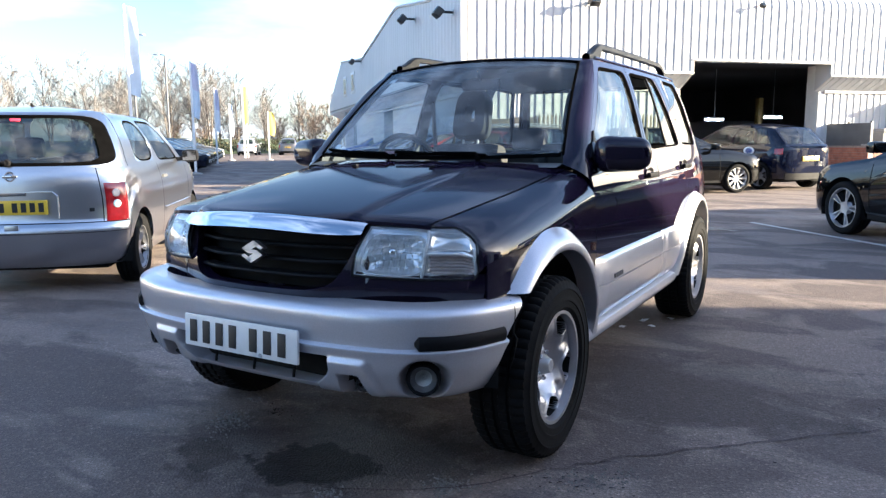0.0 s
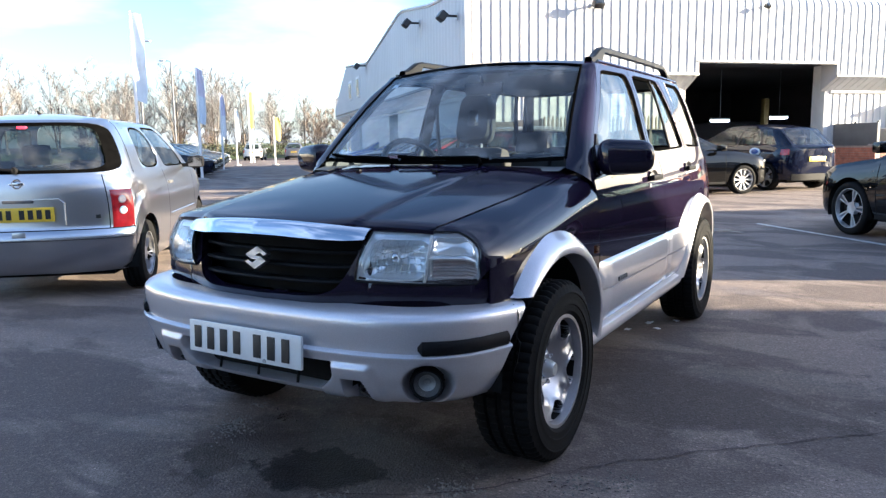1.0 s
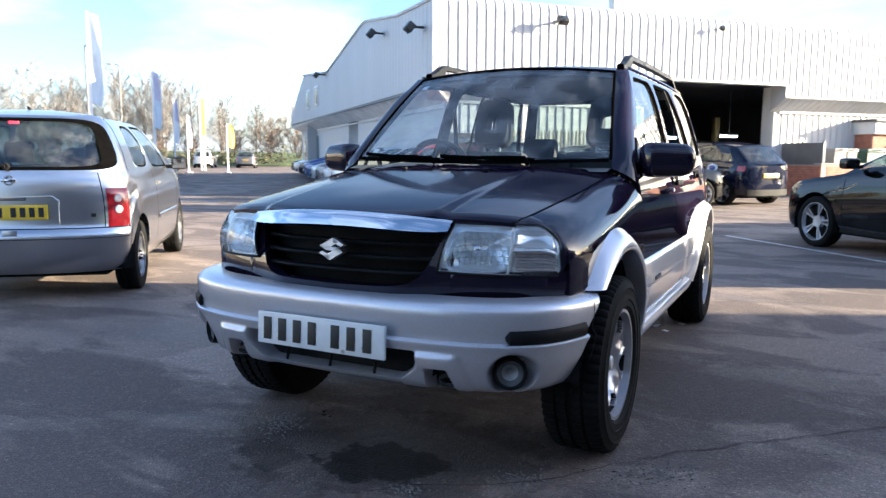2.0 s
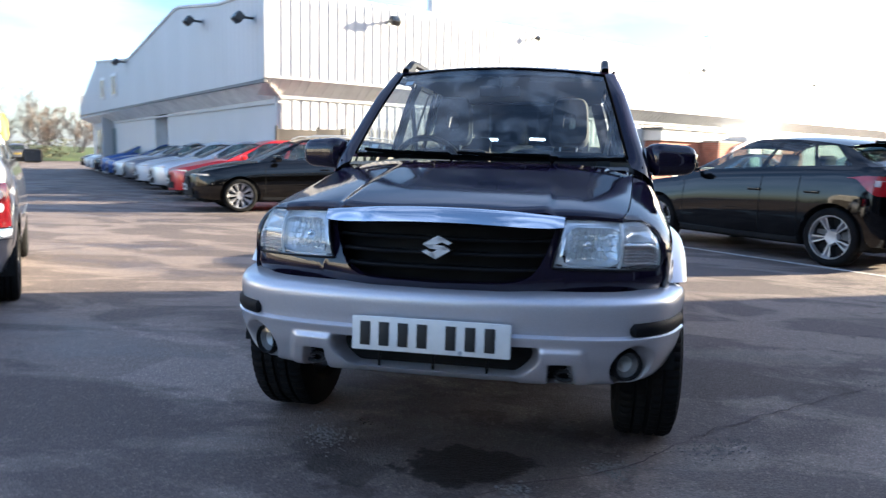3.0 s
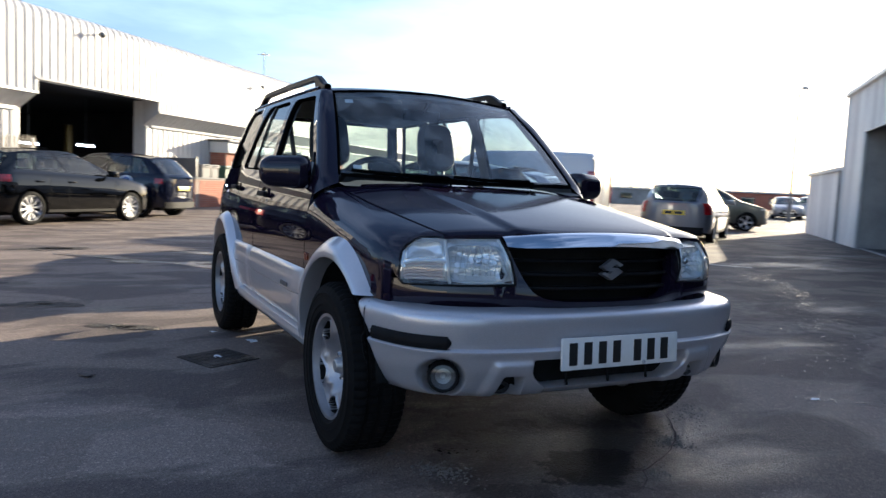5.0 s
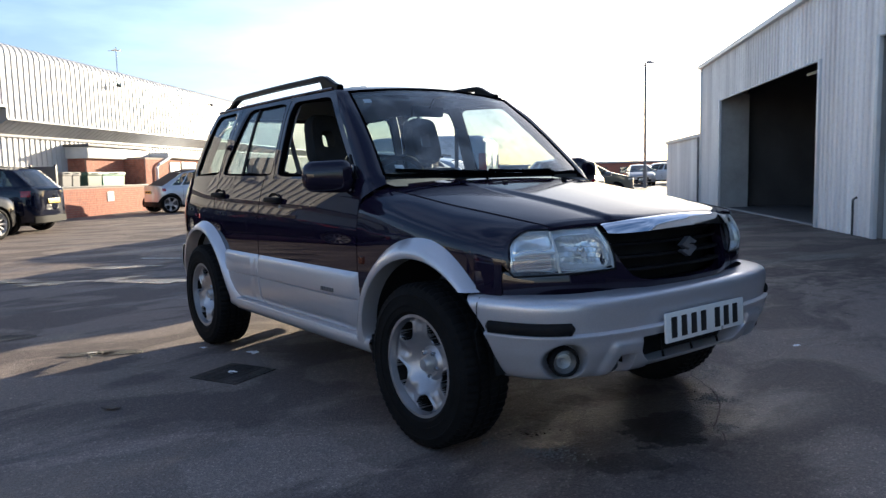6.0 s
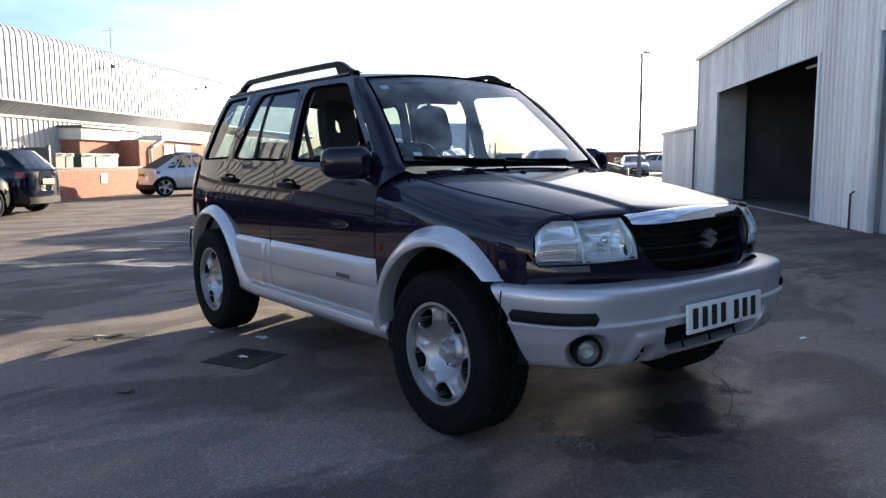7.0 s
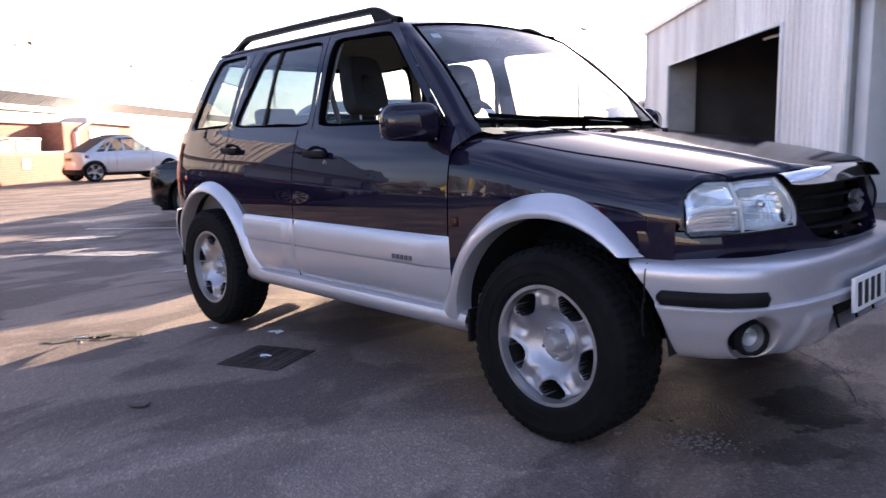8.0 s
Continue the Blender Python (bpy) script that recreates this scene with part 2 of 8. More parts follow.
WHITE_CLAD = surface("white_cladding", (0.47, 0.465, 0.47), 0.42, vary=0.05, scale=0.7, fine=25, bump=0.03, stretch=(1, 1, 0.2))
SHED_CLAD = surface("weathered_shed_cladding", (0.40, 0.40, 0.39), 0.55, vary=0.15, scale=0.8, fine=20, bump=0.04, stretch=(1.5, 1.5, 0.15))
UNSEEN_DARK = surface("dark_unseen_wall", (0.075, 0.068, 0.062), 0.8, vary=0.25, scale=1.5)
GREY_CLAD = surface("grey_cladding", (0.88, 0.82, 0.775), 0.48, vary=0.16, scale=1.1, fine=20, bump=0.04, stretch=(1.5, 1.5, 0.15))
FLASHING = surface("light_grey_flashing", (0.6, 0.6, 0.6), 0.4, vary=0.08, scale=2)
DARK_TRIM = surface("dark_grey_trim", (0.10, 0.10, 0.105), 0.5, vary=0.15, scale=2)
CONCRETE = surface("concrete", (0.30, 0.29, 0.28), 0.85, vary=0.2, scale=1.2, fine=40, bump=0.3)
# Near-black base colours carry the shade inside the open bays.
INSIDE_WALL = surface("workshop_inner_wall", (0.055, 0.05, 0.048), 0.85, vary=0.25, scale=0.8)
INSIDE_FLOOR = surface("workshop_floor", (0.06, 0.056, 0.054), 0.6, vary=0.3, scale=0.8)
BRICK = surface("red_brick", (0.36, 0.135, 0.085), 0.9, vary=0.25, scale=8, fine=90, bump=0.35)
MORTAR = surface("mortar", (0.30, 0.24, 0.20), 0.95, vary=0.15, scale=8, fine=90, bump=0.35)
SCREEN_BROWN = surface("dark_screen_boards", (0.045, 0.041, 0.036), 0.8, vary=0.2, scale=3)
FENCE_GREY = surface("weathered_palisade_steel", (0.15, 0.13, 0.105), 0.6, 0.2, vary=0.15, scale=4)
LIFT_YELLOW = surface("dull_yellow_paint", (0.09, 0.06, 0.012), 0.6, vary=0.2, scale=4)
STEEL = surface("galvanised_steel", (0.42, 0.43, 0.44), 0.45, 0.7, vary=0.12, scale=5)
BLACK_METAL = surface("black_metal", (0.03, 0.03, 0.032), 0.45, 0.2, vary=0.2, scale=8)
DARK_GREEN_BIN = surface("dark_green_bin", (0.025, 0.065, 0.05), 0.5, vary=0.2, scale=4)
GREEN_BIN = surface("green_bin", (0.13, 0.27, 0.19), 0.5, vary=0.2, scale=4)
ROAD_WHITE = surface("worn_white_road_paint", (0.52, 0.51, 0.48), 0.75, vary=0.3, scale=14, fine=120, bump=0.3)
BARK = surface("bark", (0.12, 0.10, 0.085), 0.95, vary=0.3, scale=3, fine=40)
TWIG = surface("bare_twigs", (0.175, 0.163, 0.157), 0.95, vary=0.3, scale=1)
RUSTY_TWIG = surface("rusty_twigs", (0.175, 0.125, 0.095), 0.95, vary=0.3, scale=1)
FAR_SCRUB = surface("far_scrub", (0.10, 0.095, 0.075), 0.95, vary=0.3, scale=0.3)
HEDGE = surface("hedge_green", (0.075, 0.078, 0.04), 0.9, vary=0.4, scale=2)
CLOTH_WHITE = surface("white_flag_cloth", (0.72, 0.74, 0.78), 0.8, vary=0.08, scale=2)
CLOTH_BLUE = surface("blue_flag_cloth", (0.58, 0.66, 0.76), 0.8, vary=0.1, scale=2)
CLOTH_PURPLE = surface("purple_flag_cloth", (0.55, 0.54, 0.68), 0.8, vary=0.1, scale=2)
CLOTH_YELLOW = surface("yellow_flag_cloth", (0.72, 0.56, 0.10), 0.8, vary=0.1, scale=2)
POLE_WHITE = surface("white_pole", (0.75, 0.75, 0.75), 0.35, vary=0.05, scale=3)

RUBBER = surface("tyre_rubber", (0.0085, 0.0085, 0.0088), 0.75, vary=0.3, scale=9, fine=120, bump=0.15, spec=0.08)
SEAL = surface("window_seal_rubber", (0.0025, 0.0025, 0.0027), 0.95, vary=0.2, scale=20, bump=0.0, spec=0.0)
RAIL_BLACK = surface("satin_black_rail", (0.0042, 0.0045, 0.0052), 0.35, vary=0.2, scale=10, fine=200, bump=0.03, spec=0.10)
BLACK_PLASTIC = surface("black_plastic", (0.011, 0.011, 0.012), 0.5, vary=0.2, scale=10, fine=200, bump=0.05, spec=0.07)
# Also colours gaps and openings, where it stands for their shade.
DARK_VOID = surface("underside_and_gap_shade", (0.014, 0.014, 0.014), 0.9, vary=0.3, scale=5, spec=0.08)
ALLOY = surface("silver_alloy", (0.43, 0.43, 0.45), 0.40, 0.85, vary=0.1, scale=12, fine=150, bump=0.02)
CHROME = surface("chrome", (0.62, 0.64, 0.68), 0.08, 1.0, vary=0.03, scale=8, bump=0.0)
REFLECTOR = surface("lamp_reflector", (0.74, 0.76, 0.78), 0.16, 0.6, vary=0.05, scale=40, fine=70, bump=0.15)
LENS = glass("clear_lamp_lens", (0.96, 0.98, 0.98), 0.02, 0.03)
AMBER_LENS = glass("amber_lens", (0.85, 0.42, 0.12), 0.03)
RED_LENS = surface("red_lamp_lens", (0.30, 0.010, 0.014), 0.12, vary=0.15, scale=20, fine=200, bump=0.1, coat=0.8)
CLEAR_RED = surface("pale_lamp_lens", (0.58, 0.50, 0.49), 0.15, vary=0.1, scale=20, coat=0.8)
CAR_GLASS = glass("green_tinted_car_glass", (0.50, 0.60, 0.68), 0.0, 0.05, 0.13)
DARK_GLASS = glass("smoked_car_glass", (0.50, 0.60, 0.60), 0.0, 0.03, 0.13)
PARKED_GLASS = glass("tinted_car_glass", (0.42, 0.51, 0.50), 0.0, 0.04)
HATCH_GLASS = glass("dark_tailgate_glass", (0.24, 0.29, 0.29), 0.0, 0.03, 0.10)
SCREEN_GLASS = glass("windscreen_glass", (0.74, 0.81, 0.83), 0.0, 0.15)
SEAT_CLOTH = surface("dark_seat_cloth", (0.024, 0.025, 0.028), 0.95, vary=0.25, scale=14, fine=220, bump=0.3)
TRIM_GREY = surface("grey_interior_trim", (0.10, 0.10, 0.10), 0.7, vary=0.15, scale=6)
SOFT_TOP = surface("brown_soft_top_cloth", (0.055, 0.035, 0.03), 0.9, vary=0.15, scale=6, fine=120, bump=0.2)
HEADLINING = surface("grey_headlining", (0.15, 0.15, 0.145), 0.95, vary=0.1, scale=5)
PLATE_WHITE = surface("white_plate", (0.72, 0.73, 0.72), 0.35, vary=0.04, scale=20)
PLATE_YELLOW = surface("yellow_plate", (0.72, 0.50, 0.04), 0.35, vary=0.04, scale=20)
INK = surface("black_ink", (0.012, 0.012, 0.012), 0.5, vary=0.1, scale=30)
PAPER = surface("paper_sticker", (0.66, 0.70, 0.74), 0.7, vary=0.05, scale=30)
TUBE_LIGHT = glow("fluorescent_tube", (0.95, 0.98, 1.0), 6.0)
TAIL_GLOW = glow("brake_lamp_glow", (0.9, 0.03, 0.05), 0.35)

NAVY_BLACK = paint("blue_black_paint", (0.0095, 0.0066, 0.0172), 0.0, 0.6, 0.0, 0.055, 1.0, 0.45)
SILVER_LOW = paint("silver_lower_paint", (0.55, 0.55, 0.585), 0.55, 0.36, 0.10)
GLOSS_BLACK = paint("black_paint", (0.0012, 0.0012, 0.0014), 0.0, 0.6, 0.004)
MICRA_SILVER = paint("silver_paint", (0.52, 0.53, 0.565), 1.0, 0.30, 0.03)
PALE_SILVER = paint("pale_silver_paint", (0.55, 0.56, 0.58), 0.6, 0.36, 0.08)
MID_SILVER = paint("grey_silver_paint", (0.17, 0.17, 0.19), 0.7, 0.36, 0.1)
RED_PAINT = paint("red_paint", (0.50, 0.012, 0.012), 0.1, 0.3, 0.05)
BLUE_PAINT = paint("blue_paint", (0.02, 0.07, 0.26), 0.3, 0.3, 0.05)
DARK_BLUE = paint("dark_blue_paint", (0.004, 0.0055, 0.016), 0.1, 0.35, 0.01)
WHITE_PAINT = paint("white_van_paint", (0.50, 0.512, 0.54), 0.0, 0.35, 0.06)
DARK_GREEN = paint("grey_green_paint", (0.07, 0.075, 0.06), 0.4, 0.34, 0.1)


# ---- mesh tools ----
def bm_object(name, bm, material, parent=None, label="", smooth=True, m=None):
    me = bpy.data.meshes.new(name)
    bmesh.ops.recalc_face_normals(bm, faces=bm.faces[:])
    bm.to_mesh(me)
    bm.free()
    for mt in (material if isinstance(material, (list, tuple)) else [material]):
        me.materials.append(mt)
    if smooth:
        me.polygons.foreach_set("use_smooth", [True] * len(me.polygons))
        me.set_sharp_from_angle(angle=radians(38))
    ob = new(name, me)
    if parent is not None:
        ob.parent = parent
    if m is not None:
        ob.matrix_basis = m
    if label:
        tagged(ob, label=label)
    return ob


def part(name, bm, material, parent, label="", smooth=True, m=None):
    return bm_object(name, bm, material, parent, label, smooth, m)


def shared(name, mesh, parent, m=None, label=""):
    ob = new(name, mesh)
    ob.parent = parent
    if m is not None:
        ob.matrix_basis = m
    if label:
        tagged(ob, label=label)
    return ob


def empty(name, m, label, category, group="", kind=""):
    ob = new(name)
    ob.empty_display_size = 0.2
    ob.matrix_basis = m
    return tagged(ob, label, category, group, kind)


def add_box(bm, x0, x1, y0, y1, z0, z1, bevel=0.0, m=None, mi=0):
    made = bmesh.ops.create_cube(bm, size=1.0)["verts"]
    mat = Matrix.Translation(((x0 + x1) / 2, (y0 + y1) / 2, (z0 + z1) / 2)) @ Matrix.Diagonal((x1 - x0, y1 - y0, z1 - z0, 1))
    bmesh.ops.transform(bm, matrix=(m @ mat) if m else mat, verts=made)
    faces = list({f for v in made for f in v.link_faces})
    for f in faces:
        f.material_index = mi
    if bevel:
        edges = list({e for v in made for e in v.link_edges})
        bmesh.ops.bevel(bm, geom=edges, offset=bevel, segments=2, profile=0.6, affect="EDGES")
    return bm


def box(x0, x1, y0, y1, z0, z1, bevel=0.0, m=None):
    return add_box(bmesh.new(), x0, x1, y0, y1, z0, z1, bevel, m)


def add_sheet(bm, rows, mi=0, closed_u=False, closed_v=False, mask=None):
    """Quads over rows of points (a list of lists of triples)."""
    vs = [[bm.verts.new(p) for p in r] for r in rows]
    n, k = len(vs), len(vs[0])
    for i in range(n if closed_v else n - 1):
        for j in range(k if closed_u else k - 1):
            if mask and not mask(i, j):
                continue
            q = [vs[i][j], vs[i][(j + 1) % k], vs[(i + 1) % n][(j + 1) % k], vs[(i + 1) % n][j]]
            try:
                f = bm.faces.new(q)
                f.material_index = mi(i, j) if callable(mi) else mi
            except ValueError:
                pass
    return vs


def sheet(rows, **kw):
    bm = bmesh.new()
    add_sheet(bm, rows, **kw)
    bmesh.ops.delete(bm, geom=[v for v in bm.verts if not v.link_faces], context="VERTS")
    bmesh.ops.remove_doubles(bm, verts=bm.verts[:], dist=0.0004)
    return bm


def thick(bm, depth):
    """Give an open sheet a thickness, inwards."""
    bmesh.ops.recalc_face_normals(bm, faces=bm.faces[:])
    bmesh.ops.solidify(bm, geom=bm.faces[:], thickness=depth)
    return bm


def add_tube(bm, pts, radius, sides=8, mi=0, caps=True):
    """A round bar along a polyline; radius is a number or one for each point."""
    pts = [Vector(p) for p in pts]
    rads = radius if isinstance(radius, (list, tuple)) else [radius] * len(pts)
    rings, up = [], Vector((0.13, 0.21, 0.97))
    for i, p in enumerate(pts):
        t = (pts[min(i + 1, len(pts) - 1)] - pts[max(i - 1, 0)]).normalized()
        a = t.cross(up)
        a = a.normalized() if a.length > 0.05 else t.cross(Vector((1, 0, 0))).normalized()
        b = t.cross(a)
        rings.append([bm.verts.new(p + (a * math.cos(2 * math.pi * k / sides) + b * math.sin(2 * math.pi * k / sides)) * rads[i]) for k in range(sides)])
    for r0, r1 in zip(rings, rings[1:]):
        for k in range(sides):
            bm.faces.new((r0[k], r0[(k + 1) % sides], r1[(k + 1) % sides], r1[k])).material_index = mi
    if caps:
        for r in (rings[0], rings[-1]):
            bm.faces.new(r).material_index = mi
    return bm


def tube(pts, radius, sides=8):
    return add_tube(bmesh.new(), pts, radius, sides)


def add_lathe(bm, profile, segs=48, mi=0, centre=(0, 0, 0), wob=None):
    """Turn (x, r) pairs round the x axis."""
    rows = []
    for k in range(segs):
        a = 2 * math.pi * k / segs
        rows.append([(centre[0] + x, centre[1] + (r + (wob(k, i) if wob else 0)) * math.cos(a), centre[2] + (r + (wob(k, i) if wob else 0)) * math.sin(a)) for i, (x, r) in enumerate(profile)])
    add_sheet(bm, rows, mi, closed_v=True)
    return bm


def lathe(profile, segs=48, wob=None, centre=(0, 0, 0)):
    return add_lathe(bmesh.new(), profile, segs, 0, centre, wob)


def lerp_table(table):
    xs, ys = [a for a, b in table], [b for a, b in table]
    return lambda x: float(np.interp(x, xs, ys))


def smooth_table(table):
    """Monotone-looking smooth curve through (x, y) pairs."""
    xs, ys = np.array([a for a, b in table], float), np.array([b for a, b in table], float)
    d = np.diff(ys) / np.diff(xs)
    s = np.concatenate(([d[0]], np.where(d[1:] * d[:-1] > 0, 2 * d[1:] * d[:-1] / np.where(abs(d[1:] + d[:-1]) > 1e-9, d[1:] + d[:-1], 1), 0), [d[-1]]))

    def f(x):
        x = min(max(x, xs[0]), xs[-1])
        i = min(int(np.searchsorted(xs, x, side="right")) - 1, len(xs) - 2)
        h = xs[i + 1] - xs[i]
        t = (x - xs[i]) / h
        return float(ys[i] * (1 + 2 * t) * (1 - t) ** 2 + s[i] * h * t * (1 - t) ** 2 + ys[i + 1] * t * t * (3 - 2 * t) + s[i + 1] * h * t * t * (t - 1))
    return f


def sstep(a, b, x):
    t = min(1.0, max(0.0, (x - a) / (b - a)))
    return t * t * (3 - 2 * t)


def span(a, b, n):
    return [a + (b - a) * i / (n - 1) for i in range(n)]


# ---- ground ----
def build_ground():
    bm = bmesh.new()
    bmesh.ops.create_grid(bm, x_segments=40, y_segments=40, size=900)
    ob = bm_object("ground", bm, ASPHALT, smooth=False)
    tagged(ob, "worn dark tarmac of a car park with damp patches", "ground", kind="structure")


build_ground()

# ---- white showroom building ----
BLD = pose(-7.45, 14.26, 0, 0, 0, 46.5)      # local x along the sunny front, local y into the building
RIB = 0.264


def ribbed_rows(x0, x1, levels, depth=0.027, rib=RIB):
    """Columns of a trapezoid-rib sheet between x0 and x1; levels: (z, y offset) from the bottom up."""
    n = max(1, round((x1 - x0) / rib))
    w = (x1 - x0) / n
    cols = []
    for i in range(n):
        for f, d in ((0.0, 0), (0.60, 0), (0.64, 1), (0.92, 1), (0.97, 0)):
            cols.append((x0 + (i + f) * w, -depth * d))
    cols.append((x1, 0))
    return [[(x, y + dy, z) for x, y in cols] for z, dy in levels]


def build_showroom():
    top = [(3.03, 0), (4.7, 0), (4.95, 0.0), (5.1, 0.03), (5.22, 0.10), (5.30, 0.22), (5.34, 0.40), (5.36, 0.8)]
    ob = empty("wall_front", BLD, "white ribbed metal front wall with rounded eaves", "wall", kind="structure")
    # cladding sheets, each with six ribs
    sheet_mesh = None
    part("cladding_sheet", sheet(ribbed_rows(0, 0.522, top)), WHITE_CLAD, ob, smooth=False)
    x = 0.524
    w = RIB * 6
    while x < 46:
        over_door = 6.8 < x + w / 2 < 11.6
        if not over_door and sheet_mesh is not None:
            shared("cladding_sheet", sheet_mesh, ob, pose(x, 0, 0))
        else:
            lv = [(3.4 if over_door else 3.03, 0)] + top[1:]
            s = part("cladding_sheet", sheet(ribbed_rows(0, w - 0.002, lv)), WHITE_CLAD, ob, m=pose(x, 0, 0), smooth=False)
            if not over_door:
                sheet_mesh = s.data
        x += w
    part("bottom_flashing", box(0, 6.86, -0.05, 0.02, 3.0, 3.06, 0.008), WHITE_CLAD, ob)
    part("bottom_flashing", box(11.62, 46, -0.05, 0.02, 3.0, 3.06, 0.008), WHITE_CLAD, ob)
    part("door_flashing", box(6.8, 11.66, -0.055, 0.02, 3.37, 3.43, 0.008), WHITE_CLAD, ob)
    part("corner_flashing", box(-0.06, 0.10, -0.06, 0.06, 3.0, 5.32, 0.01), WHITE_CLAD, ob)
    # sloping soffit of ribbed metal
    for a, b in ((0, 6.86), (11.62, 46)):
        rows = ribbed_rows(a, b, [(0, 0), (1, 0)], 0.02)
        lo = [(px, 0.0 + py, 3.01) for px, py, pz in rows[0]]
        hi = [(px, 0.62 + py, 2.62) for px, py, pz in rows[1]]
        part("soffit", sheet([lo, hi]), FLASHING, ob)
    # lower wall, set back
    low = [(0.0, 0.62), (2.62, 0.62)]
    part("lower_cladding", sheet(ribbed_rows(0.55, 6.7, low)), WHITE_CLAD, ob, smooth=False)
    part("lower_cladding", sheet(ribbed_rows(11.98, 46, low)), WHITE_CLAD, ob, smooth=False)
    part("top_rail", box(0.5, 6.72, 0.55, 0.64, 2.56, 2.66, 0.01), WHITE_CLAD, ob)
    part("top_rail", box(11.98, 46, 0.55, 0.64, 2.56, 2.66, 0.01), WHITE_CLAD, ob)
    part("corner_flashing", box(0.50, 0.62, 0.56, 0.70, 0, 2.62, 0.01), WHITE_CLAD, ob)
    # door reveals
    part("door_reveal", box(6.70, 6.86, 0.60, 1.1, 0, 3.42, 0.01), WHITE_CLAD, ob)
    part("door_reveal", box(11.80, 11.97, 0.60, 1.12, 0, 3.42, 0.01), FLASHING, ob)
    # cheeks that close the ends of the overhang
    for xa, xb in ((6.80, 6.86), (11.62, 11.68)):
        prof_yz = ((-0.03, 3.02), (0.60, 2.62), (0.60, 3.42), (-0.03, 3.42))
        ck = bmesh.new()
        va, vb = [ck.verts.new((xa, y, z)) for y, z in prof_yz], [ck.verts.new((xb, y, z)) for y, z in prof_yz]
        ck.faces.new(va)
        ck.faces.new(vb[::-1])
        for k in range(4):
            ck.faces.new((va[k], vb[k], vb[(k + 1) % 4], va[(k + 1) % 4]))
        bmesh.ops.recalc_face_normals(ck, faces=ck.faces[:])
        part("soffit_cheek", ck, WHITE_CLAD, ob, smooth=False)
    part("door_lintel", box(6.86, 11.76, 0.2, 0.5, 3.4, 3.6), FLASHING, ob)
    # roof behind
    part("flue_pipe", tube([(9.4, 6.5, 5.3), (9.4, 6.5, 8.6)], 0.16, 14), STEEL, ob)
    tagged(ob, kind="structure")

    # gable side, in shade
    side = empty("wall_side", BLD, "white metal side wall of the showroom in shade", "wall", kind="structure")
    prof = lerp_table([(0, 5.16), (3.4, 5.30), (7.3, 5.80), (7.9, 5.80), (14.7, 4.84), (21.3, 5.36), (27, 5.8)])
    cols = []
    y = 0.0
    while y < 26.2:
        for f, d in ((0, 0), (0.7, 0), (0.76, 1), (0.92, 1), (0.98, 0)):
            yy = y + f * 0.33
            cols.append((yy, -0.014 * d))
        y += 0.33
    part("roof_sheet", sheet([[(x, v, prof(v) - 0.03) for x in (0.02, 23, 46)] for v in (0.7, 3.4, 7.6, 14.7, 21.3)]), GREY_CLAD, side)

    def side_top(v):
        return prof(v) if v < 21.35 else 5.36 - (v - 21.35) * 0.385
    rows = [[(-0.01 + d, yy, 3.0 - yy * 0.008) for yy, d in cols], [(-0.01 + d, yy, 4.0) for yy, d in cols], [(-0.01 + d, yy, max(3.1, side_top(yy))) for yy, d in cols]]
    part("upper_cladding", sheet(rows), WHITE_CLAD, side)
    edge = bmesh.new()
    add_tube(edge, [(-0.03, v, side_top(v)) for v in span(0, 21.35, 80)], 0.05, 6)
    part("verge_trim", edge, FLASHING, side)
    part("soffit", sheet([[(-0.01, 0, 2.99), (-0.01, 26.2, 2.79)], [(0.6, 0.5, 2.58), (0.6, 26.2, 2.52)]]), GREY_CLAD, side)
    part("bottom_flashing", box(-0.05, 0.03, 0, 26.2, 2.90, 2.98), DARK_TRIM, side)
    part("lower_cladding", sheet([[(0.6, 0.5, 0), (0.6, 11.3, 0)], [(0.6, 0.5, 2.6), (0.6, 11.3, 2.55)]]), WHITE_CLAD, side)
    part("recess_wall", sheet([[(1.3, 11.3, 0), (1.3, 13.2, 0)], [(1.3, 11.3, 2.55), (1.3, 13.2, 2.55)]]), FLASHING, side)
    for v in (11.3, 13.2):
        part("recess_side", box(0.6, 1.3, v - 0.03, v + 0.03, 0, 2.58), FLASHING, side)
    part("lower_cladding", sheet([[(0.6, 13.2, 0), (0.6, 26.2, 0)], [(0.6, 13.2, 2.55), (0.6, 26.2, 2.52)]]), WHITE_CLAD, side)
    part("top_rail", box(0.54, 0.62, 0.5, 26.2, 2.44, 2.5), WHITE_CLAD, side)
    for v in (17.0, 19.5):
        part("window_frame", box(-0.05, 0.02, v, v + 1.0, 3.5, 4.5, 0.01), FLASHING, side)
        part("window_pane", box(-0.06, -0.04, v + 0.12, v + 0.88, 3.62, 4.38), DARK_GLASS, side)
    for v in (20.5, 22.2, 23.9):
        part("shop_window", box(0.57, 0.61, v, v + 1.4, 0.5, 2.2, 0.01), DARK_GLASS, side)
    # back walls that close the building
    back = bmesh.new()
    add_box(back, 0.1, 46, 21.2, 21.33, 0, 5.3)
    add_box(back, 45.8, 46.1, 0.7, 21.2, 0, 4.8)
    bm_object("wall_back", back, WHITE_CLAD, m=BLD)
    tagged(bpy.data.objects["wall_back"], "plain white rear wall of the showroom", "wall", kind="structure")
    # workshop seen through the door
    room = empty("workshop_room", BLD, "dark workshop behind the open door", "room", kind="structure")
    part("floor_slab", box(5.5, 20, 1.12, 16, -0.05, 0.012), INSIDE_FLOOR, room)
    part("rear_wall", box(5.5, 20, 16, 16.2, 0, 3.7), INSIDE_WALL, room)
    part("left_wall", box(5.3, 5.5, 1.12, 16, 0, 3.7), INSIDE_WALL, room)
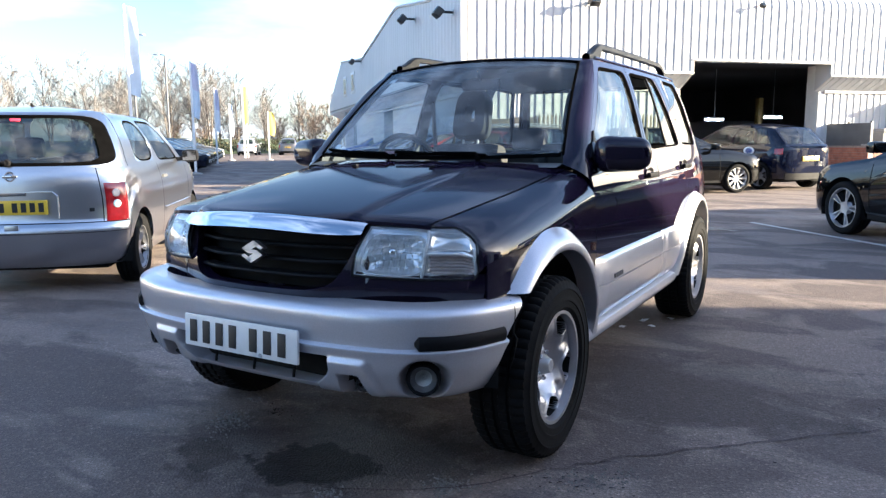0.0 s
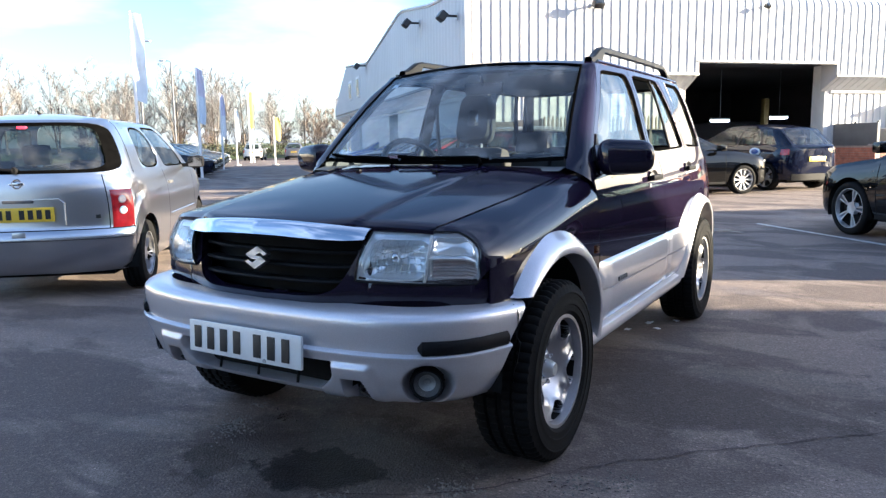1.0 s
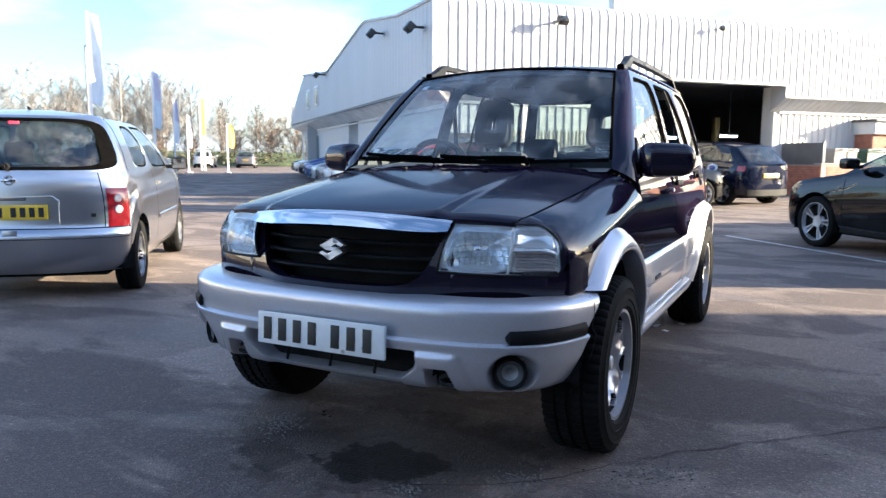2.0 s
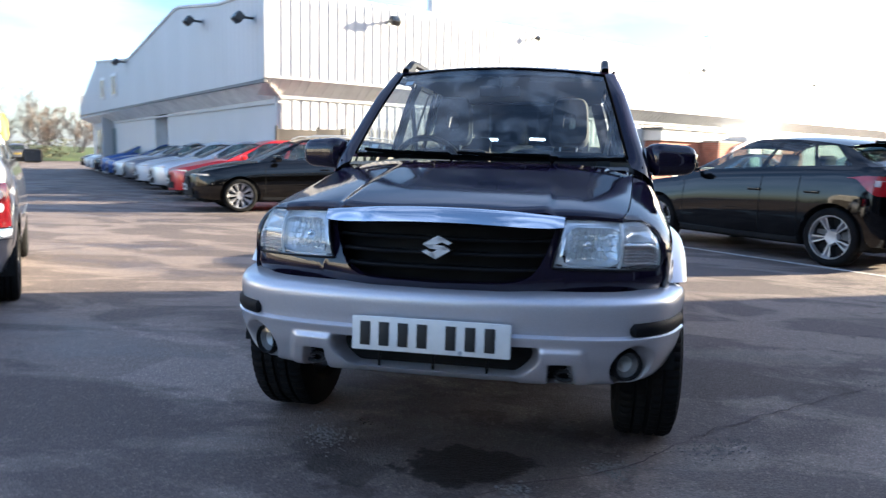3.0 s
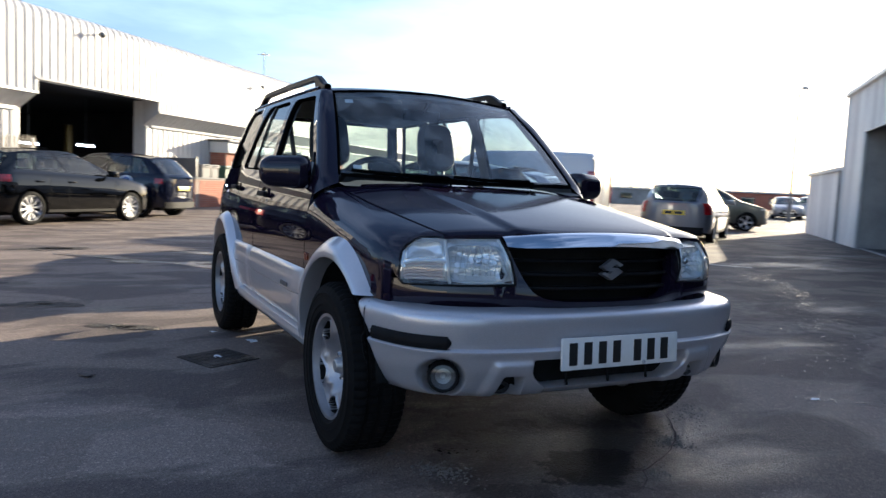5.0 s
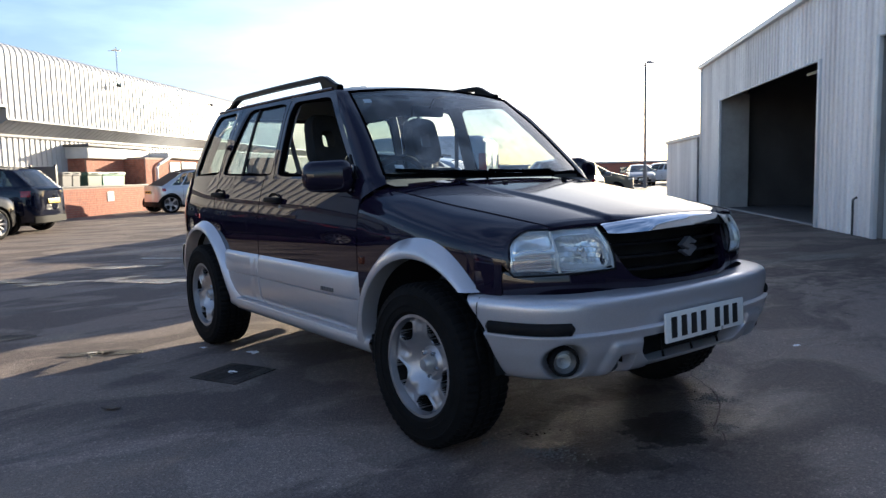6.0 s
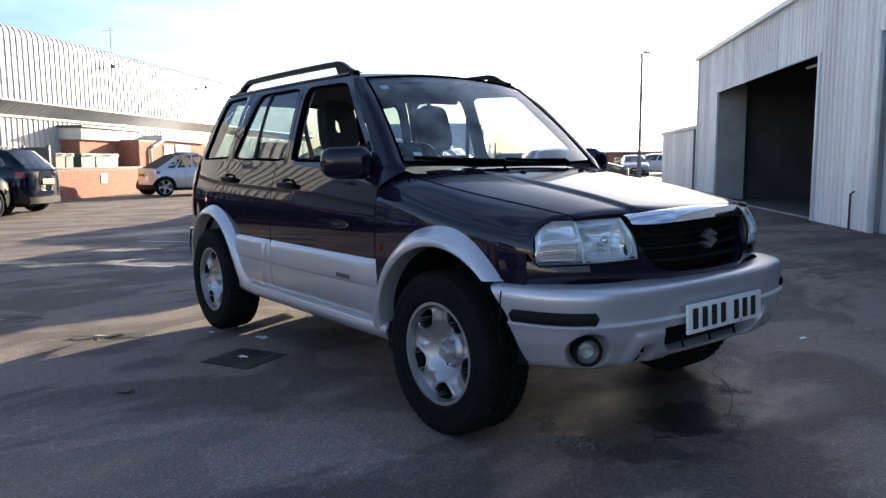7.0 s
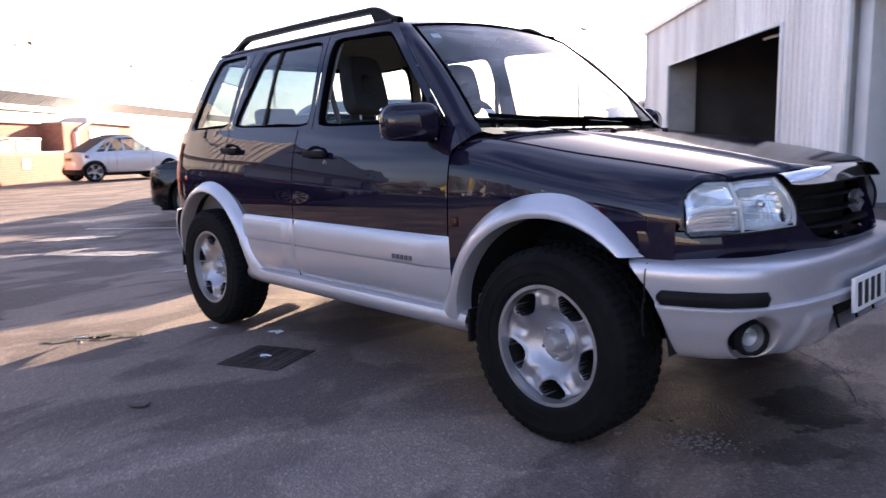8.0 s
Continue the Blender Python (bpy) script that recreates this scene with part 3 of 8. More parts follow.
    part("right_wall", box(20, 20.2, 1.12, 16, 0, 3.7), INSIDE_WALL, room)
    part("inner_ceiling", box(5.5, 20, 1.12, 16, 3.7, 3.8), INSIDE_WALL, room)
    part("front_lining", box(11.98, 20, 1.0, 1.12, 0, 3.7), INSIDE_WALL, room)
    lift = empty("car_lift", BLD @ pose(14.05, 6.0, 0), "yellow steel car lift post in the workshop", "car lift")
    part("post", box(-0.10, 0.10, -0.12, 0.12, 0, 2.75, 0.02), LIFT_YELLOW, lift)
    part("base_plate", box(-0.3, 0.3, -0.25, 0.25, 0, 0.03, 0.005), DARK_TRIM, lift)
    for lx, ly, lz in ((11.3, 5, 1.89), (13.87, 5, 1.98)):
        t = empty("strip_light", BLD @ pose(lx, ly, lz), "lit white fluorescent strip light hung in the workshop", "strip light", "workshop lights")
        part("tube", box(-0.37, 0.37, -0.05, 0.05, -0.04, 0.03, 0.015), TUBE_LIGHT, t)
        part("batten", box(-0.39, 0.39, -0.07, 0.07, 0.03, 0.09, 0.01), FLASHING, t)
        part("hanger", tube([(0, 0, 0.09), (0, 0, 3.7 - lz)], 0.012, 6), STEEL, t)


build_showroom()


def floodlight(m, label, size=1.0):
    ob = empty("floodlight", m @ Matrix.Scale(size, 4), label, "floodlight", "wall floodlights")
    part("bracket", box(-0.03, 0.03, -0.34, 0.0, -0.03, 0.03, 0.008), BLACK_METAL, ob)
    bm = box(-0.17, 0.17, -0.10, 0.10, -0.12, 0.12, 0.03, pose(0, -0.42, -0.02, -38, 0, 0))
    part("housing", bm, BLACK_METAL, ob)
    part("lens", box(-0.14, 0.14, -0.115, -0.10, -0.10, 0.10, 0.006, pose(0, -0.42, -0.02, -38, 0, 0)), DARK_GLASS, ob)
    part("wall_plate", box(-0.06, 0.06, -0.02, 0.0, -0.08, 0.08, 0.005), STEEL, ob)


for lx, lz in ((3.52, 4.78), (8.88, 4.93), (17.53, 4.70), (25.8, 4.75), (34.0, 4.78)):
    floodlight(BLD @ pose(lx, -0.03, lz), "small weathered floodlight on a bracket on the white front wall", 0.85 if lx < 5 else 0.5)
for ly, lz in ((0.68, 4.52), (4.85, 5.0), (15.0, 4.75)):
    floodlight(BLD @ pose(-0.03, ly, lz, 0, 0, -90), "black floodlight on a bracket on the shaded side wall")


def aerial(m):
    ob = empty("tv_aerial", m, "thin metal aerial mast above the eaves", "aerial")
    part("mast", tube([(0, 0, 0), (0, 0, 1.1)], 0.018, 6), STEEL, ob)
    bm = bmesh.new()
    for k in range(5):
        add_tube(bm, [(-0.28 + 0.05 * k, -0.1 + k * 0.06, 0.98), (0.28 - 0.05 * k, -0.1 + k * 0.06, 0.98)], 0.012, 5)
    add_tube(bm, [(0, -0.2, 0.98), (0, 0.35, 0.98)], 0.014, 5)
    part("antenna", bm, STEEL, ob)


aerial(BLD @ pose(19.5, 0.9, 5.36))


# ---- palisade fence and grey screen in front of the showroom ----
def palisade():
    fence = empty("palisade_fence", BLD, "pale grey steel palisade fence before the white wall", "fence")
    x = 1.78
    me = None
    while x < 5.95:
        if me is None:
            bm = bmesh.new()
            add_sheet(bm, [[(-0.033, 0.012, 0), (-0.02, 0, 0), (0.02, 0, 0), (0.033, 0.012, 0)], [(-0.033, 0.012, 1.72), (-0.02, 0, 1.74), (0.02, 0, 1.74), (0.033, 0.012, 1.72)], [(-0.004, 0.004, 1.82), (-0.002, 0, 1.83), (0.002, 0, 1.83), (0.004, 0.004, 1.82)]])
            s = part("pale", thick(bm, 0.003), FENCE_GREY, fence, m=pose(x, -0.9, 0.04), smooth=False)
            me = s.data
        else:
            shared("pale", me, fence, pose(x, -0.9, 0.04))
        x += 0.115
    for z in (0.35, 1.45):
        part("rail", box(1.72, 5.98, -0.885, -0.85, z, z + 0.05, 0.004), STEEL, fence)
    for xx in (1.76, 3.8, 5.94):
        part("post", box(xx - 0.04, xx + 0.04, -0.85, -0.77, 0, 1.8, 0.005), STEEL, fence)
    screen = empty("grey_screen", BLD, "dark grey slatted screen panel on the lower wall", "screen")
    part("panel", box(-0.05, 1.0, -0.86, -0.82, 0.02, 1.72, 0.01), SCREEN_BROWN, screen)
    part("panel", box(1.06, 1.66, -0.86, -0.82, 0.02, 1.76, 0.01), SCREEN_BROWN, screen)
    for xx in (-0.1, 1.0, 1.66):
        part("post", box(xx, xx + 0.06, -0.87, -0.78, 0, 1.80, 0.01), SCREEN_BROWN, screen)


palisade()

# ---- grey workshop with two open bays ----
GAR = pose(10.78, 3.87, 0, 0, 0, 44.5)       # local x towards the far corner, local +y is the outside


def build_workshop():
    ob = empty("wall_workshop", GAR, "grey ribbed metal workshop wall with two open bays", "wall", kind="structure")

    def clad(x0, x1, z0, z1, name="cladding_sheet"):
        rows = [[(px, 0.0 - py, z) for px, py, q in ribbed_rows(x0, x1, [(0, 0)], 0.03, 0.2)[0]] for z in (z0, (z0 + z1) / 2, z1)]
        part(name, sheet(rows), GREY_CLAD, ob)
    clad(7.26, 9.7, 0, 4.15)
    for k in range(4):
        clad(7.26 - 1.815 * (k + 1), 7.26 - 1.815 * k - 0.004, 2.95, 4.15)
    clad(-2.35, 0, 0, 4.15)
    for k in range(4):
        clad(-2.35 - 1.6 * (k + 1), -2.35 - 1.6 * k - 0.004, 2.95, 4.15)
    clad(-16, -8.75, 2.95, 4.15)
    # Unseen dark panel, added to darken what the bonnet reflects.
    part("unseen_dark_panel", sheet([[(-16 + 7.25 * k, -0.02 - 0.01 * (i % 2), 2.95 * i / 30) for k in (0, 1)] for i in range(31)]), UNSEEN_DARK, ob)
    # edge trims and reveals
    part("eaves_trim", box(-16, 9.85, -0.1, 0.12, 4.12, 4.24, 0.02), FLASHING, ob)
    part("corner_trim", box(9.62, 9.76, -0.1, 0.05, 0, 4.14, 0.01), FLASHING, ob)
    for xa, xb in ((7.24, 7.34), (-0.08, 0.02), (-2.37, -2.27), (-8.83, -8.73)):
        part("door_trim", box(xa, xb, -0.02, 0.045, 0, 2.97, 0.008), FLASHING, ob)
    part("lintel_trim", box(0, 7.26, -0.02, 0.038, 2.94, 2.965, 0.006), FLASHING, ob)
    part("lintel_trim", box(-8.75, -2.35, -0.02, 0.038, 2.94, 2.965, 0.006), FLASHING, ob)
    for xa, xb in ((7.26, 7.5), (-0.25, -0.02), (-2.33, -2.1), (-9.0, -8.77)):
        part("reveal", box(xa, xb, -0.75, -0.03, 0, 3.1), CONCRETE, ob)
    # pier between the bays: concrete column with a dado
    part("pier", box(-2.72, -2.36, -0.7, -0.1, 0, 2.95, 0.01), FLASHING, ob)
    part("end_wall", box(9.55, 9.68, -14, -0.05, 0, 4.15), GREY_CLAD, ob)
    part("side_wall", box(-16.1, -16, -14, 0, 0, 4.15), GREY_CLAD, ob)
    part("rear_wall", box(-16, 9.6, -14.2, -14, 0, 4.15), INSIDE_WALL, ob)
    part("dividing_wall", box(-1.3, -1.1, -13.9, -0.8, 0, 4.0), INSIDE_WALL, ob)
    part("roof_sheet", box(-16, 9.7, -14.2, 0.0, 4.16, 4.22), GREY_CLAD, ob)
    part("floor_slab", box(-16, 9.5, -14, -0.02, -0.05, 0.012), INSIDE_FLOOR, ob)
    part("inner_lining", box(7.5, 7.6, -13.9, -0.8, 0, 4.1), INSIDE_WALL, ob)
    part("kerb", box(0, 7.2, -0.12, -0.02, 0.0, 0.03, 0.005), CONCRETE, ob)
    part("drain_pipe", tube([(-1.72, 0.07, 0.0), (-1.72, 0.07, 0.56), (-1.80, 0.05, 0.60)], 0.018, 8), BLACK_METAL, ob)
    part("roof_drip", tube([(0.5, -0.4, 2.9), (1.8, -0.4, 2.92)], 0.03, 8), POLE_WHITE, ob)
    bench = empty("work_bench", GAR @ pose(3.2, -12.6, 0), "low dark work bench at the back of the bay", "bench")
    part("bench_top", box(-2.2, 2.2, -0.4, 0.4, 0.8, 0.86, 0.01), INSIDE_FLOOR, bench)
    for bx in (-2.0, 0, 2.0):
        part("leg", box(bx - 0.05, bx + 0.05, -0.35, 0.35, 0.0, 0.8), DARK_TRIM, bench)
    lean = empty("lean_to", GAR, "low pale grey metal lean-to against the workshop", "shed")
    rows = [[(px, -0.03 - py, z) for px, py, q in ribbed_rows(9.78, 16.1, [(0, 0)], 0.02, 0.3)[0]] for z in (0, 2.08)]
    part("wall_sheet", sheet(rows), GREY_CLAD, lean)
    part("eaves_trim", box(9.78, 16.2, -0.09, 0.06, 2.07, 2.19, 0.02), FLASHING, lean)
    part("roof", box(9.78, 16.1, -5, -0.09, 2.06, 2.14), GREY_CLAD, lean)
    part("end_wall", box(16.0, 16.1, -5, -0.06, 0, 2.06), GREY_CLAD, lean)
    part("down_pipe", tube([(9.9, 0.04, 0), (9.9, 0.04, 2.07)], 0.05, 8), DARK_TRIM, lean)


build_workshop()

# ---- brick hut and bin store ----
HUT = pose(1.84, 22.54, 0, 0, 0, 48)


def brick_block(name, x0, x1, y0, y1, z0, z1, parent, course=0.075, length=0.225):
    """A core of mortar with a facing of separate bricks on the side towards the yard, as far as they can be told apart."""
    core = part(name, box(x0, x1, y0, y1, z0, z1), MORTAR, parent)
    bm = bmesh.new()
    rows = int((z1 - z0) / course)
    for r in range(rows):
        x = x0 - (length / 2 if r % 2 else 0)
        while x < x1:
            a, b = max(x0, x), min(x1, x + length - 0.01)
            if b - a > 0.03:
                d = 0.008 + random.random() * 0.004
                add_box(bm, a, b, y0 - d, y0, z0 + r * course + 0.005, z0 + (r + 1) * course - 0.005)
            x += length
    ob = part("brick_facing", bm, BRICK, parent, smooth=False)
    tagged(ob, kind="stuff")
    return core


def build_hut():
    ob = empty("brick_hut", HUT, "small flat-roofed red brick hut with a white fascia", "hut")
    brick_block("wall", 3.0, 5.55, 0.9, 1.7, 0, 1.97, ob)
    brick_block("wall", 5.56, 12.0, 0.05, 4.0, 0, 2.02, ob)
    part("fascia", box(2.9, 7.25, 0.75, 1.75, 1.95, 2.36, 0.02), FLASHING, ob)
    part("roof_edge", box(2.8, 7.35, 0.65, 1.8, 2.36, 2.44, 0.01), DARK_TRIM, ob)
    part("fascia", box(7.36, 12.1, -0.05, 4.1, 2.03, 2.24, 0.02), FLASHING, ob)
    part("down_pipe", tube([(6.38, -0.03, 0), (6.33, -0.03, 1.62), (6.5, -0.05, 1.76), (7.6, -0.07, 2.08), (11.8, -0.09, 2.02)], 0.055, 8), POLE_WHITE, ob)
    part("hut_door", box(7.6, 8.5, 0.0, 0.06, 0, 1.85, 0.01), FLASHING, ob)
    part("wall_sign", box(8.7, 10.15, 0.0, 0.06, 1.58, 1.88, 0.01), WHITE_CLAD, ob)
    part("vent_box", box(5.1, 5.3, 0.84, 0.9, 1.25, 1.5, 0.01), DARK_TRIM, ob)
    wall = empty("bin_store_wall", HUT, "low red brick bin store wall with a paper notice", "wall", kind="structure")
    brick_block("brick_core", 0, 5.54, 0, 0.22, 0, 0.95, wall)
    turned = new("side_run")
    turned.parent, turned.matrix_basis = wall, pose(0, 0, 0, 0, 0, -90)
    brick_block("brick_core", -1.75, -0.0, -0.22, -0.004, 0, 0.95, turned)
    for x0, ya, yb, h in ((3.0, 0.92, 1.68, 1.95), (5.56, 0.06, 0.88, 2.0)):
        side = new("side_run")
        side.parent, side.matrix_basis = ob, pose(0, 0, 0, 0, 0, -90)
        brick_block("side_core", -yb, -ya, x0 - 0.03, x0 - 0.004, 0, h, side)
    part("coping", box(-0.25, 5.54, -0.03, 0.25, 0.95, 1.0, 0.01), CONCRETE, wall)
    part("notice", box(2.6, 3.0, -0.03, -0.015, 0.45, 0.78), PAPER, wall)
    part("notice_text", box(2.66, 2.94, -0.034, -0.03, 0.60, 0.62), INK, wall)
    part("notice_text", box(2.66, 2.94, -0.034, -0.03, 0.67, 0.69), INK, wall)
    dark = empty("dark_hoarding", HUT @ pose(-0.1, 0.05, 0, 0, 0, 90), "dark boarded hoarding beside the bin store", "hoarding")
    part("board", box(-0.02, 1.75, 0, 0.06, 0.95, 1.62, 0.01), DARK_TRIM, dark)
    for bx in (0.0, 0.8, 1.62):
        part("post", box(bx, bx + 0.07, -0.06, 0.0, 0.95, 1.68), DARK_TRIM, dark)
    for bx, w, mt, lb in ((0.76, 0.5, CONCRETE, "grey metal waste bin behind the brick wall"), (1.33, 0.4, CONCRETE, "pale grey waste bin behind the brick wall"), (2.2, 0.85, DARK_GREEN_BIN, "dark green waste bin behind the brick wall"), (3.12, 1.5, GREEN_BIN, "wide pale green wheeled waste bin behind the brick wall")):
        b = empty("waste_bin", HUT @ pose(bx + w / 2, 0.75, 0), lb, "bin", "waste bins")
        bm = bmesh.new()
        add_sheet(bm, [[(s * w / 2 * k, q * 0.35 * k, z) for s, q in ((-1, -1), (1, -1), (1, 1), (-1, 1))] for z, k in ((0.12, 0.86), (1.15, 0.98), (1.34, 1.0))], closed_u=True)
        part("body", bm, mt, b, smooth=False)
        part("lid", box(-w / 2 - 0.03, w / 2 + 0.03, -0.38, 0.38, 1.34, 1.46, 0.03), mt, b)
        part("lid_handle", tube([(-w / 4, -0.4, 1.42), (0, -0.43, 1.42), (w / 4, -0.4, 1.42)], 0.012, 6), BLACK_METAL, b)
        for sx in (-1, 1):
            part("wheel", lathe([(-0.03, 0.02), (-0.03, 0.1), (0.03, 0.1), (0.03, 0.02)], 14, centre=(sx * w * 0.38, 0.2, 0.1)), RUBBER, b)


build_hut()


# ---- closing buildings behind the camera ----
def yard_shed():
    ob = empty("long_shed", pose(-21, -9, 0, 0, 0, 96), "long pale ribbed metal shed across the yard", "building")
    rows = [[(px, py, z) for px, py, q in ribbed_rows(-26, 13, [(0, 0)], 0.05, 0.5)[0]] for z in (1.5, 3.4)]
    part("wall_sheet", sheet(rows), SHED_CLAD, ob)
    # Dark base out of view, added so the car doors reflect dark below.
    part("dark_base", box(-26, 13, 0.0, 0.3, 0, 1.5), UNSEEN_DARK, ob)
    part("roof", box(-26, 13, -0.15, 9, 3.4, 3.6, 0.02), GREY_CLAD, ob)
    part("end_wall", box(-26.1, -26, 0.1, 9, 0, 3.4), WHITE_CLAD, ob)
    part("end_wall", box(13, 13.1, 0.1, 9, 0, 3.4), WHITE_CLAD, ob)
    part("rear_wall", box(-26, 13, 8.9, 9, 0, 3.4), WHITE_CLAD, ob)


yard_shed()


# ---- grass bank, hedge, trees ----
def grass_bank():
    bm = bmesh.new()
    pts = [(-70, 20), (-62, 44), (-52, 58), (-40, 66), (-24, 74), (-4, 84), (20, 96)]
    rows = []
    for k, (o, z) in enumerate(((0, 0.0), (2.5, 0.7), (5, 1.15), (9, 1.35), (30, 1.6), (31, -0.1))):
        rows.append([(x - o * 0.75, y + o * 0.65, z + 0.02 + (0.15 * math.sin(i * 2.1 + k) if 0 < k < 5 else 0)) for i, (x, y) in enumerate(pts)])
    bm = sheet(rows)
    tagged(bm_object("grass_bank", bm, GRASS), "low green grass bank behind the car park", "grass bank", kind="structure")


grass_bank()


def shoot(bm, p, d, length, r0, r1, steps, rng, wander, lift, sides):
    """One bent, tapering branch; gives its points and its last direction."""
    pts, q, v = [Vector(p)], Vector(p), Vector(d).normalized()
    for i in range(steps):
        v = (v + Vector((rng.uniform(-1, 1), rng.uniform(-1, 1), rng.uniform(-0.6, 0.6))) * wander + Vector((0, 0, lift))).normalized()
        q = q + v * length / steps
        pts.append(q.copy())
    add_tube(bm, pts, [r0 + (r1 - r0) * i / steps for i in range(steps + 1)], sides, caps=False)
    return pts, v


def along(pts, f):
    i = min(int(f * (len(pts) - 1)), len(pts) - 2)
    return pts[i].lerp(pts[i + 1], f * (len(pts) - 1) - i), (pts[i + 1] - pts[i]).normalized()


def outward(d, a, tilt):
    """A direction that leaves d by the angle tilt, turned by a about it."""
    s = d.cross(Vector((0.31, 0.17, 0.1) if abs(d.z) > 0.9 else (0, 0, 1))).normalized()
    s = s * math.cos(a) + d.cross(s) * math.sin(a)
    return d * math.cos(tilt) + s * math.sin(tilt)


def crown_of(wood, tips, pts, height, reach, limbs, start, rng, thick_r):
    """Limbs, branches and fine twigs along a leader."""
    turn = rng.uniform(0, 6.283)
    for k in range(limbs):
        f = start + (0.97 - start) * (k + rng.random() * 0.6) / limbs
        p, d = along(pts, f)
        turn += 2.4 + rng.uniform(-0.4, 0.4)
        ln = reach * (1.05 - 0.72 * f) * rng.uniform(0.75, 1.15)
        lp, lv = shoot(wood, p, outward(d, turn, rng.uniform(0.55, 0.95)), ln, thick_r * (1.1 - 0.8 * f), 0.010, 4, rng, 0.13, 0.10, 4)
        for j in range(9):
            g = 0.15 + 0.85 * (j + rng.random() * 0.7) / 9
            p2, d2 = along(lp, min(g, 1.0))
            bp, bv = shoot(tips, p2, outward(d2, rng.uniform(0, 6.283), rng.uniform(0.45, 0.85)), ln * rng.uniform(0.28, 0.46), 0.018, 0.010, 3, rng, 0.15, 0.10, 3)
            for i in range(7):
                p3, d3 = along(bp, 0.15 + 0.85 * (i + rng.random() * 0.5) / 7)
                shoot(tips, p3, outward(d3, rng.uniform(0, 6.283), rng.uniform(0.4, 0.8)), ln * rng.uniform(0.14, 0.27), 0.0105, 0.0065, 2, rng, 0.12, 0.08, 3)


def make_tree(height, seed, twig_mat, label, m, bush=False):
    rng = random.Random(seed)
    ob = empty("bush" if bush else "tree", m, label, "bush" if bush else "tree", "leafless trees")
    wood, tips = bmesh.new(), bmesh.new()
    if bush:
        for k in range(6):
            a = rng.uniform(0, 6.283)
            pts, v = shoot(wood, (math.cos(a) * 0.3, math.sin(a) * 0.3, 0), (math.cos(a) * 0.45, math.sin(a) * 0.45, 1), height * 0.95, 0.06, 0.012, 6, rng, 0.10, 0.05, 5)
            crown_of(wood, tips, pts, height, height * 0.42, 8, 0.08, rng, 0.03)
    else:
        stems = rng.choice((1, 2, 2))
        for k in range(stems):
            a = rng.uniform(0, 6.283)
            d = (math.cos(a) * 0.10 * (stems - 0.6), math.sin(a) * 0.10 * (stems - 0.6), 1)
            h = height * (1.0 if k == 0 else rng.uniform(0.8, 0.95))
            pts, v = shoot(wood, (0.12 * k, 0.05 * k, 0), d, h, height * 0.0115, 0.012, 9, rng, 0.045, 0.03, 7)
            crown_of(wood, tips, pts, h, h * 0.46, 20 if stems == 1 else 14, 0.10, rng, height * 0.0052)
    part("trunk", wood, BARK, ob)
    part("crown", tips, twig_mat, ob)
    return ob


